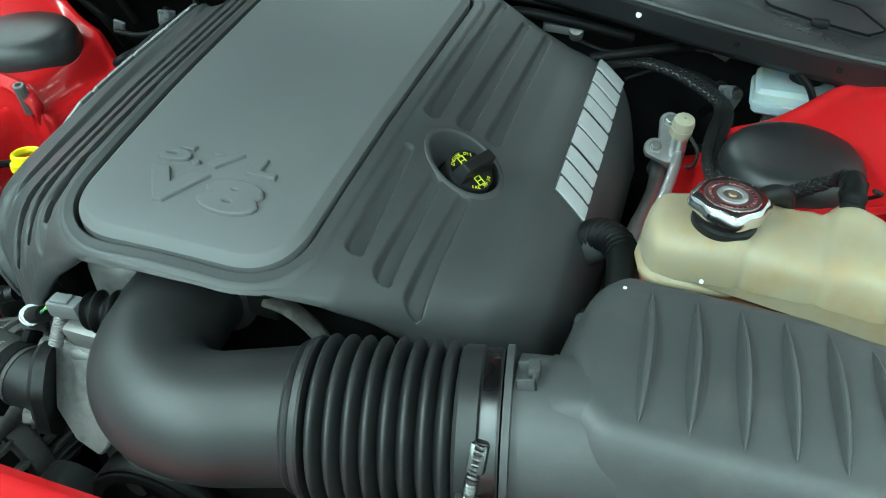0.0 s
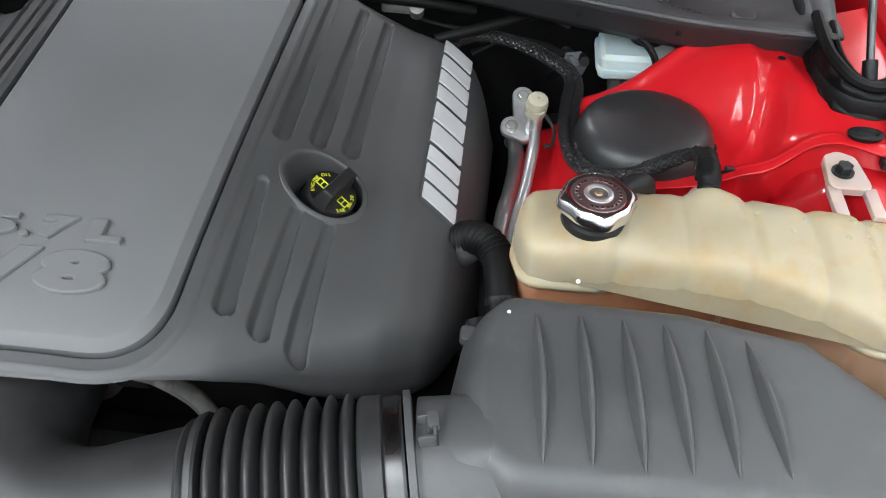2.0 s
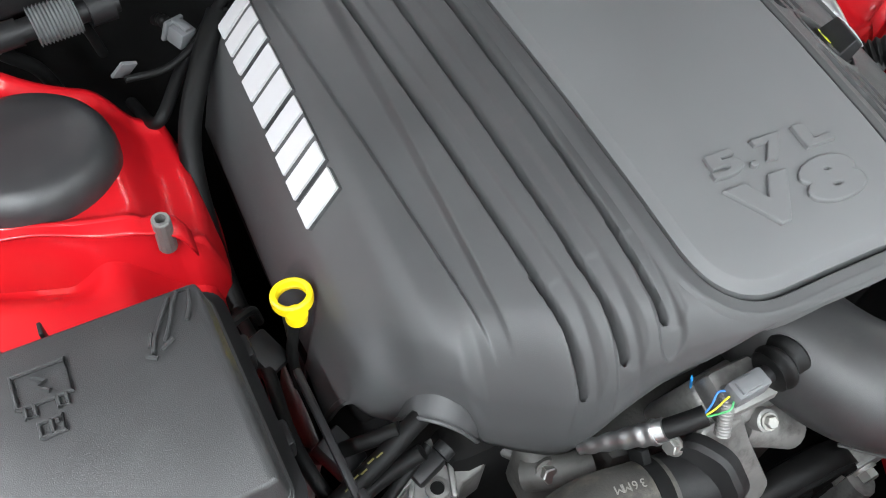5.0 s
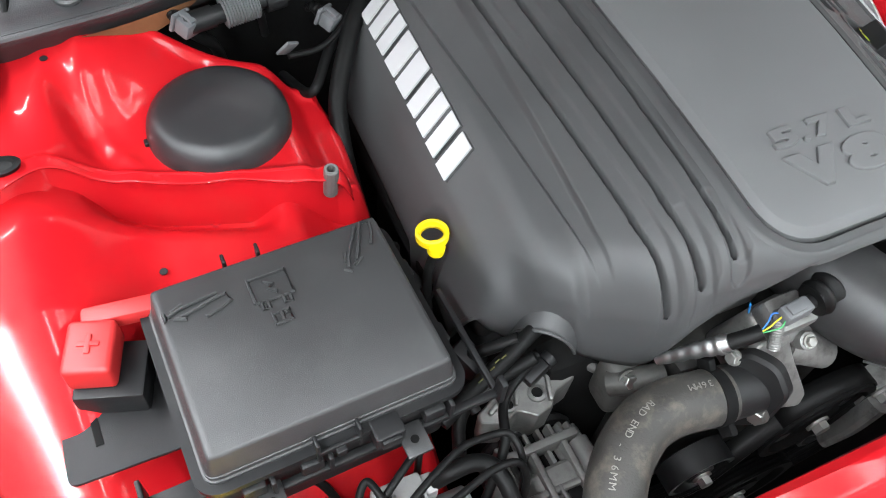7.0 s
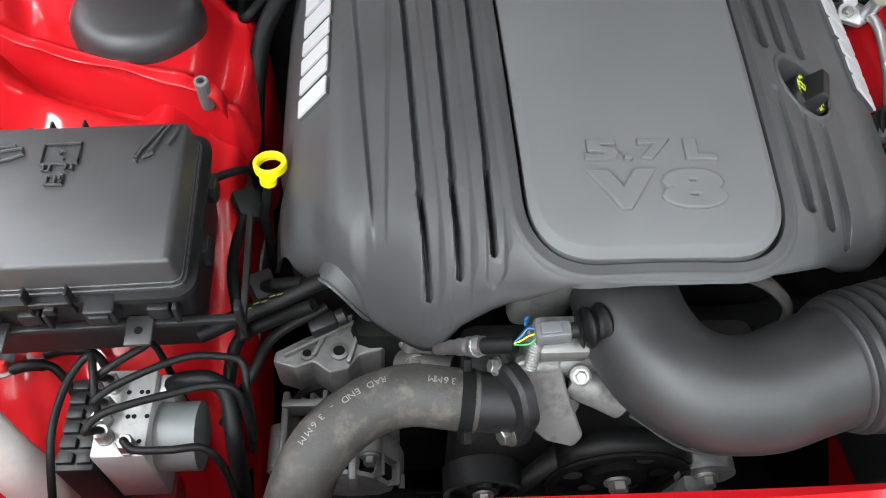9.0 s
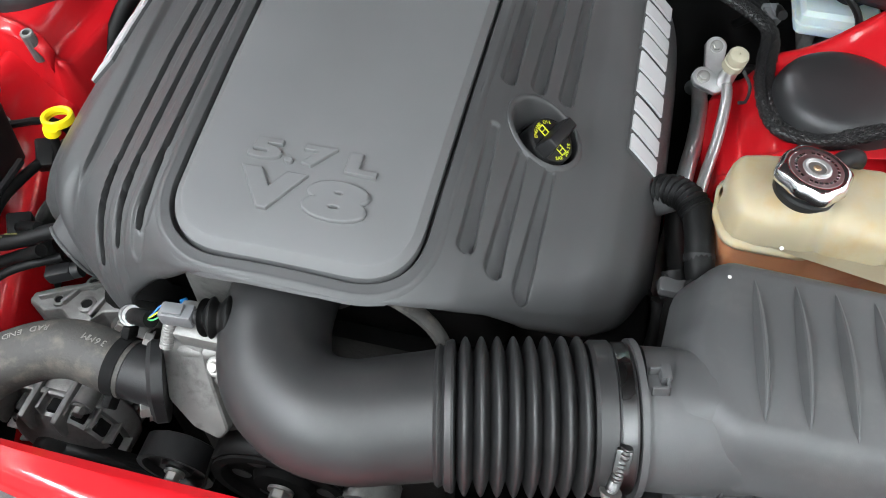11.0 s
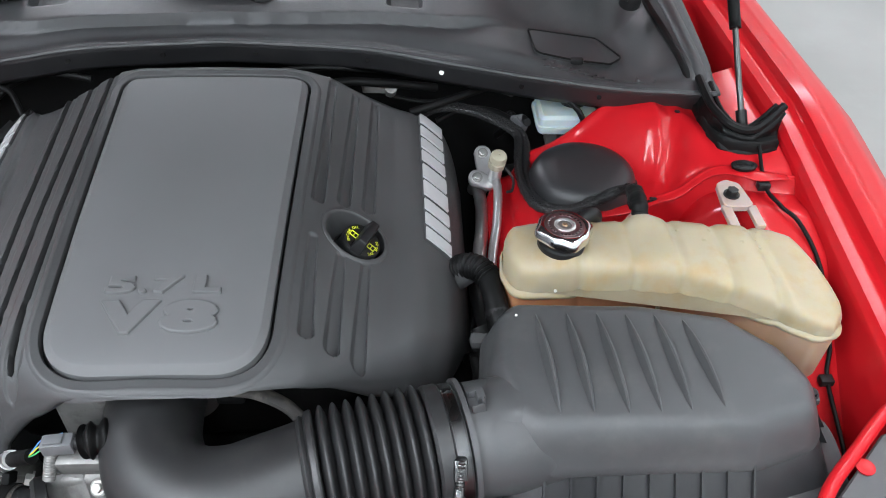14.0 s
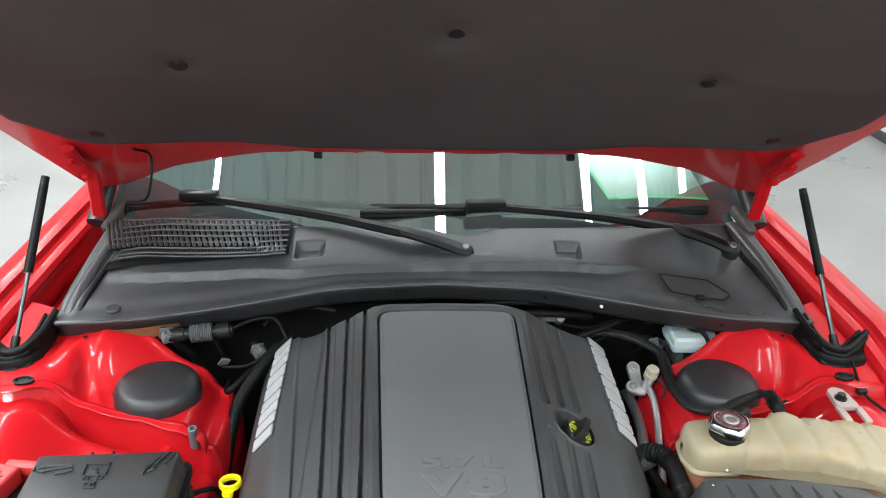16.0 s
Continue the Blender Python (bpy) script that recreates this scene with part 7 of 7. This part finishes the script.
bmesh.ops.transform(gusset, matrix=Matrix.Translation((-0.084, 0.046, 0.790)) @ Matrix.Diagonal((0.88, 0.88, 0.88, 1)) @ Matrix(((1, 0, 0), (0, 0.6, -1), (0, 1, 0.6))).to_4x4(), verts=gusset.verts)
part("gusset", gusset, ALU, thermo, "cast aluminium gusset plate", sharp=30)
flange = puck(round_poly([Vector(p) for p in ((-0.028, -0.046), (0.012, -0.050), (0.030, -0.020), (0.030, 0.025), (0.008, 0.046), (-0.024, 0.040))], 0.02, 6), [(0, -0.006), (0, 0.004), (0.003, 0.008), (0.006, 0.008)])
fl_m = aim((-0.108, 0.042, 0.785), (-0.92, -0.40, 0.16)) @ Matrix.Diagonal((1.08, 1.06, 1, 1))
bmesh.ops.transform(flange, matrix=fl_m, verts=flange.verts)
part("outlet_flange", flange, BLACK, thermo, "black plastic outlet flange")
part("outlet_tube", tube([(-0.104, 0.044, 0.784), (-0.140, 0.0472, 0.7852)], 0.0275, 3, 30, smooth_path=False), BLACK, thermo)
part("flange_bolt", hexbolt((-0.109, 0.020, 0.773), (-0.85, -0.45, 0.25), 0.0086, 0.011), STEEL, thermo)
part("flange_bolt", hexbolt((-0.120, 0.068, 0.812), (-0.9, -0.1, 0.4), 0.0065, 0.008), STEEL, thermo)
part("pipe_plug", hexbolt((-0.050, 0.060, 0.758), (0.1, -0.75, 0.5), 0.0095, 0.016), STEEL, thermo)
part("stud_bolt", tube([(-0.087, 0.074, 0.866), (-0.091, 0.064, 0.850), (-0.094, 0.055, 0.834)], lambda u: 0.0060 + 0.0003 * math.sin(u * 90), 40, 12), ALU, thermo)

for x, y, z, a in ((-0.048, 0.052, 0.822, (-0.1, -0.6, 0.8)), (-0.036, 0.078, 0.832, (0, -0.3, 1)), (-0.022, 0.052, 0.786, (0.3, -0.5, 0.8))):
    boss = part("boss", lathe([(0.010, -0.012), (0.0095, 0.002), (0.008, 0.003), (0, 0.003)], 18, aim((x, y, z), a)), ALU, thermo)
    part("boss_bolt", hexbolt(Vector((x, y, z)) + Vector(a).normalized() * 0.003, a, 0.0052, 0.006), STEEL, boss)
sensor = thing("air_temperature_sensor", (-0.085, 0.078, 0.86), "grey sensor plug with thin coloured wires", "sensor")
sm = aim((-0.078, 0.068, 0.872), (1, 0.05, 0.06)) @ Matrix.Diagonal((0.78, 0.78, 1.1, 1))
part("plug_body", join(box(-0.010, 0.010, -0.010, 0.010, -0.014, 0.014, 0.003, m=sm), box(-0.007, 0.007, 0.009, 0.013, -0.010, 0.006, 0.001, m=sm)), GREYPL, sensor)
part("sensor_neck", tube([(-0.064, 0.0695, 0.872), (-0.050, 0.071, 0.8725)], 0.007, 2, 16, smooth_path=False), BLACK, sensor)
part("grommet", tube([(-0.056, 0.071, 0.871), (-0.048, 0.072, 0.872), (-0.032, 0.076, 0.870)], lambda u: 0.0135 + 0.003 * math.sin(u * 16) + 0.004 * u, 24, 22), SEAL, sensor)
for k, (dy, m) in enumerate(((0.0, mat("yellow_wire", (0.6, 0.55, 0.03), 0.5)), (0.004, mat("blue_wire", (0.03, 0.16, 0.5), 0.5)), (-0.004, mat("green_wire", (0.05, 0.3, 0.1), 0.5)))):
    part("wire", tube([(-0.092, 0.068 + dy, 0.871), (-0.098, 0.067 + dy * 1.8, 0.869), (-0.104, 0.066 + dy, 0.863), (-0.112, 0.067, 0.854)], 0.0008, 16, 6), m, sensor)
part("conduit", tube([(-0.108, 0.067, 0.855), (-0.116, 0.069, 0.850), (-0.129, 0.073, 0.842), (-0.142, 0.078, 0.833)], 0.0078, 16, 12), SEAL, sensor)
part("foil_sleeve", tube([(-0.138, 0.076, 0.836), (-0.148, 0.083, 0.823), (-0.160, 0.094, 0.801), (-0.172, 0.105, 0.777)], lambda u: 0.0098 - 0.0045 * u + 0.0005 * math.sin(u * 31), 30, 14), FOIL, sensor, "crinkled silver foil sleeve")
part("foil_band", tube([(-0.134, 0.0740, 0.841), (-0.140, 0.077, 0.835)], 0.0088, 2, 14, smooth_path=False), FOIL, sensor)
part("blue_tape", tube([(-0.094, 0.098, 0.846), (-0.0935, 0.096, 0.838)], 0.0035, 2, 8, smooth_path=False, flat=0.3), mat("blue_tape", (0.02, 0.22, 0.55), 0.5), sensor)

# ---- front of the engine ----
tb = thing("throttle_body", (0.0, 0.14, 0.80), "cast aluminium throttle body below the engine cover", "throttle body")
part("body", join(tube([(0.004, 0.150, 0.858), (0.004, 0.165, 0.858), (0.004, 0.20, 0.858)], 0.056, 4, 32), box(-0.105, -0.045, 0.118, 0.17, 0.79, 0.878, 0.012, 3)), ALU, tb, sharp=30)
part("worm_clamp", tube([(0.004, 0.138, 0.8575), (0.004, 0.150, 0.858)], 0.0552, 2, 36, smooth_path=False), STEEL, tb)
part("wiring_sleeve", tube([(0.075, 0.135, 0.865), (0.10, 0.128, 0.868), (0.13, 0.118, 0.858), (0.148, 0.105, 0.842), (0.152, 0.10, 0.81)], lambda u: 0.009 - 0.002 * u, 24, 10, flat=0.6), RUBBER, tb)
part("plug", box(0.055, 0.085, 0.130, 0.150, 0.845, 0.872, 0.004), DARK, tb)
front = thing("timing_chain_case", (0.0, 0.10, 0.50), "grimy cast engine front behind the belts", "engine front")
part("timing_cover", box(-0.15, 0.16, 0.085, 0.149, 0.34, 0.76, 0.02), GRIME, front)
part("bracket_casting", join(box(-0.205, -0.16, 0.105, 0.149, 0.66, 0.742, 0.012, 3), tube([(-0.205, 0.120, 0.722), (-0.185, 0.108, 0.735), (-0.155, 0.100, 0.742)], 0.014, 8, 14)), CAST, front, sharp=30)
# near-black head: shade of the gap is in its colour
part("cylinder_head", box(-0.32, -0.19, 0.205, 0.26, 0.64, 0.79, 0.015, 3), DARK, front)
for x, z in ((-0.192, 0.738), (-0.17, 0.720)):
    part("casting_bolt", hexbolt((x, 0.112, z), (-0.1, -0.8, 0.6), 0.008, 0.012), STEEL, front)


def pulley(name, c, r, w, label, m=BLACK, grooves=5):
    p = thing(name, c, label, "pulley")
    prof = [(r * 0.35, -w / 2), (r * 0.9, -w / 2), (r, -w / 2 + 0.002)]
    for k in range(grooves):
        a = -w / 2 + 0.004 + (w - 0.008) * k / grooves
        prof += [(r - 0.001, a), (r - 0.003, a + (w - 0.008) / grooves / 2)]
    prof += [(r, w / 2 - 0.003), (r, w / 2), (r * 0.86, w / 2), (r * 0.82, w / 2 - 0.008), (r * 0.45, w / 2 - 0.010), (r * 0.40, w / 2 - 0.002), (0, w / 2 - 0.002)]
    part("wheel", lathe(prof, 48, aim(c, (0, -1, 0.0))), m, p)
    part("hub_bolt", hexbolt(Vector(c) + Vector((0, -w / 2 + 0.001, 0)), (0, -1, 0), min(0.010, r * 0.2), 0.012), STEEL, p)
    return p


pulley("idler_pulley", (-0.123, 0.026, 0.630), 0.042, 0.030, "black smooth idler pulley with steel bolt", BLACK, 0)
big = pulley("pump_pulley", (0.007, 0.018, 0.680), 0.072, 0.030, "dark water pump pulley behind the belt", DARK)
for k in range(6):
    a = math.pi / 3 * k
    part("lightening_hole", lathe([(0, 0), (0.010, 0), (0.010, 0.001), (0, 0.001)], 16, aim((0.007 + 0.044 * math.cos(a), 0.0115, 0.680 + 0.044 * math.sin(a)), (0, -1, 0))), BLACK, big)
pulley("tensioner_pulley", (0.066, 0.018, 0.60), 0.036, 0.028, "black belt tensioner pulley", BLACK, 0)
pulley("crank_pulley", (0.0, 0.018, 0.45), 0.085, 0.035, "grimy crankshaft pulley darkened for shade behind belt", DARK)
arm = thing("belt_tensioner", (0.12, 0.03, 0.64), "cast aluminium belt tensioner arm", "tensioner")
part("arm_casting", join(tube([(0.060, 0.000, 0.60), (0.075, -0.002, 0.645), (0.090, 0.002, 0.685)], lambda u: 0.017 + 0.010 * u, 14, 14, flat=0.6), tube([(0.094, 0.030, 0.688), (0.094, 0.003, 0.688)], 0.030, 2, 24, smooth_path=False)), ALU, arm, sharp=30)
part("arm_bolt", hexbolt((0.094, 0.003, 0.688), (0, -1, 0), 0.009, 0.012), STEEL, arm)


def belt(y0=0.006, y1=0.030, inside=0.0):
    """A belt strip round the pulleys, in the plane across the engine."""
    pts = []
    for (cx, cz, r, a0, a1) in ((0.007, 0.680, 0.0745, 150, 30), (0.066, 0.60, 0.038, 120, 60), (0.16, 0.50, 0.05, 60, -60), (0.0, 0.45, 0.0875, -30, -150), (-0.24, 0.56, 0.04, -90, -190), (-0.278, 0.578, 0.032, 190, 100), (-0.123, 0.630, 0.044, 240, 300)):
        for k in range(9):
            a = radians(a0 + (a1 - a0) * k / 8)
            pts.append((cx + (r + inside) * math.cos(a), cz + (r + inside) * math.sin(a)))
    bm = bmesh.new()
    rows = []
    for x, z in pts + pts[:1]:
        rows.append([bm.verts.new((x, y, z)) for y in (y0, y1)])
    for a, b in zip(rows, rows[1:]):
        bm.faces.new((a[0], a[1], b[1], b[0]))
    return bm


bt = thing("drive_belt", (0, 0.045, 0.55), "black serpentine drive belt", "belt")
thicken(part("belt_strip", belt(), SEAL, bt), 0.003, 0)
for k in range(4):
    thicken(part("belt_rib", belt(0.0075 + 0.0056 * k, 0.0108 + 0.0056 * k, -0.0026), SEAL, bt), 0.0016, 0)

# ---- alternator ----
alt = thing("alternator", (-0.285, 0.07, 0.60), "grey finned aluminium alternator under the hose", "alternator")
am = aim((-0.275, 0.060, 0.590), (0, -1, 0.10)) @ Matrix.Diagonal((0.97, 0.97, 1.0, 1))
polar = lambda r, a, h: tuple(am @ Vector((r * math.cos(radians(a)), r * math.sin(radians(a)), h)))
part("core", lathe([(0.040, -0.085), (0.052, -0.078), (0.055, -0.030), (0.055, 0.020), (0.048, 0.032), (0.020, 0.034), (0, 0.034)], 40, am), DARK, alt, "black windings behind the fins")
part("rear_ring", lathe([(0.050, -0.078), (0.060, -0.080), (0.064, -0.074), (0.062, -0.068), (0.050, -0.066)], 44, am), BLACK, alt)
part("front_ring", lathe([(0.046, 0.012), (0.070, 0.010), (0.072, 0.004), (0.072, -0.012), (0.069, -0.016), (0.056, -0.018)], 44, am), ALTCAST, alt, sharp=30)
part("nose", lathe([(0.062, 0.010), (0.064, 0.022), (0.058, 0.034), (0.046, 0.038), (0.020, 0.040), (0, 0.040)], 44, am), ALTCAST, alt, sharp=30)
for k in range(26):
    a = 360 * k / 26
    part("fin", box(-0.0028, 0.0028, 0.048, 0.0675, -0.062, -0.017, 0.0014, m=am @ pose(0, 0, 0, 0, 0, a)), ALTCAST, alt)
for k in range(14):
    a = 360 * k / 14 + 8
    part("front_rib", box(-0.0022, 0.0022, 0.040, 0.0725, 0.008, 0.034, 0.0014, m=am @ pose(0, 0, 0, 0, 0, a)), ALTCAST, alt)
    # solid near-black blocks painted as the shaded slots
    part("vent_slot", box(-0.0085, 0.0085, 0.044, 0.0652, 0.014, 0.030, 0.002, m=am @ pose(0, 0, 0, 0, 0, a + 12.8)), DARK, alt)
for a in (62, 150, 265):
    lug = part("lug", tube([polar(0.076, a, -0.03), polar(0.076, a, -0.004), polar(0.076, a, 0.02)], 0.012, 4, 14, smooth_path=False), ALTCAST, alt)
    part("lug_bolt", hexbolt(polar(0.076, a, 0.02), tuple(am.to_3x3() @ Vector((0, 0, 1))), 0.007, 0.010), STEEL, lug)
for x0, x1, y0, y1 in ((-0.334, -0.326, 0.020, 0.120), (-0.262, -0.254, 0.020, 0.108), (-0.300, -0.292, 0.020, 0.112)):
    part("housing_rib", box(x0, x1, y0, y1, 0.628, 0.664, 0.003), ALTCAST, alt)
part("housing_bar", box(-0.334, -0.240, -0.005, 0.005, 0.640, 0.668, 0.003, m=pose(0, 0.104, 0, 0, 0, 0)), ALTCAST, alt)
part("housing_bar", box(-0.334, -0.254, 0.052, 0.060, 0.636, 0.660, 0.003), ALTCAST, alt)
part("foil_label", box(-0.020, 0.020, 0.0705, 0.0722, -0.011, 0.002, 0.0003, m=am @ pose(0, 0, 0, 0, 0, -150)), SILVER, alt)
part("pulley", lathe([(0.012, 0.040), (0.020, 0.042), (0.020, 0.058), (0.014, 0.060), (0, 0.060)], 30, am), DARK, alt)
# cast bracket above the alternator
plate = [Vector(p) for p in ((-0.343, 0.140), (-0.318, 0.131), (-0.300, 0.137), (-0.282, 0.124), (-0.262, 0.128), (-0.250, 0.142), (-0.228, 0.146), (-0.212, 0.160), (-0.218, 0.184), (-0.228, 0.197), (-0.268, 0.190), (-0.291, 0.173), (-0.309, 0.167), (-0.341, 0.152))]
lift = thing("alternator_bracket", (-0.27, 0.16, 0.60), "rough pale cast bracket above the alternator", "bracket")
plate_z = lambda x, y, z: z + 0.14 * (y - 0.16) + 0.05 * (x + 0.27)
part("plate", puck(round_poly(plate, 0.005, 3), [(0.003, 0.640), (0.001, 0.650), (0, 0.694), (0.0015, 0.698), (0.003, 0.699)], plate_z), ALTCAST, lift, sharp=30)
for x0, y0, x1, y1 in ((-0.330, 0.145, -0.240, 0.186), (-0.300, 0.143, -0.286, 0.168), (-0.262, 0.134, -0.246, 0.186)):
    rib_d = Vector((x1 - x0, y1 - y0, 0))
    part("plate_rib", box(0, rib_d.length, -0.0026, 0.0026, -0.002, 0.007, 0.002, m=pose(x0, y0, plate_z(x0, y0, 0.699), 0, -5, math.degrees(math.atan2(rib_d.y, rib_d.x)))), ALTCAST, lift)
for x, y, r in ((-0.306, 0.147, 0.0050), (-0.272, 0.148, 0.0065), (-0.276, 0.174, 0.0055), (-0.238, 0.172, 0.0060)):
    boss = part("plate_boss", lathe([(r * 1.7, -0.004), (r * 1.6, 0.002), (r, 0.003), (r, 0.0008), (0, 0.0008)], 18, pose(x, y, plate_z(x, y, 0.699))), ALTCAST, lift)
    part("plate_hole", lathe([(0, 0), (r * 0.96, 0), (r * 0.96, 0.0005), (0, 0.0005)], 14, pose(x, y, plate_z(x, y, 0.6998))), DARK, boss)
part("nose_pin", tube([(-0.222, 0.172, 0.704), (-0.208, 0.160, 0.702), (-0.197, 0.147, 0.698)], lambda u: 0.010 - 0.0045 * u, 10, 12), ALU, lift)
wires = thing("engine_harness", (-0.33, 0.14, 0.70), "black wiring loom and plugs beside the engine", "wiring")
for pts, r in (([(-0.30, 0.17, 0.80), (-0.335, 0.18, 0.78), (-0.36, 0.20, 0.74), (-0.37, 0.24, 0.68)], 0.0065), ([(-0.29, 0.15, 0.79), (-0.33, 0.15, 0.765), (-0.37, 0.14, 0.74), (-0.385, 0.10, 0.70)], 0.007), ([(-0.36, 0.13, 0.76), (-0.375, 0.20, 0.78), (-0.372, 0.28, 0.77), (-0.375, 0.36, 0.74)], 0.006), ([(-0.38, 0.06, 0.72), (-0.35, 0.09, 0.76), (-0.33, 0.13, 0.765), (-0.28, 0.16, 0.77)], 0.005)):
    part("loom", tube(pts, r, 30, 10), SEAL, wires)
for k in range(5):
    part("yellow_tape", box(-0.003, 0.003, -0.0006, 0.0006, 0.0062, 0.0070, 0, m=pose(-0.352 + 0.0075 * k, 0.146 + 0.003 * k + 0.002 * (k % 2), 0.786 + 0.0015 * k, 0, 0, 20)), mat("faded_yellow_tape", (0.10, 0.09, 0.025), 0.7) if k == 0 else bpy.data.materials["faded_yellow_tape"], wires, smooth=False)
part("loom", tube([(-0.40, 0.128, 0.775), (-0.355, 0.146, 0.783), (-0.320, 0.158, 0.789), (-0.285, 0.172, 0.797), (-0.25, 0.185, 0.795)], 0.0085, 30, 10), SEAL, wires)
part("plug", box(-0.018, 0.018, -0.010, 0.010, -0.010, 0.010, 0.004, m=pose(-0.284, 0.150, 0.752, 0, -10, 20) @ Matrix.Diagonal((0.8, 0.8, 0.8, 1))), BLACK, wires, "black sensor plug")
part("plug_nose", tube([(-0.270, 0.155, 0.754), (-0.262, 0.158, 0.756)], 0.009, 2, 16, smooth_path=False), BLACK, wires)
for p in ((-0.345, 0.185, 0.765), (-0.37, 0.29, 0.77)):
    part("plug", box(-0.013, 0.013, -0.018, 0.018, -0.010, 0.010, 0.003, m=pose(*p, 20, 10, 30)), BLACK, wires)
shield = thing("heat_shield", (-0.365, 0.25, 0.65), "dull grey metal bracket in the gap beside the engine", "bracket")
thicken(part("plate", sheet(lambda u, v: (-0.355 - 0.02 * u, 0.20 + 0.10 * v, 0.74 - 0.13 * u + 0.01 * math.sin(v * 5)), 6, 8), ALU, shield), 0.002)
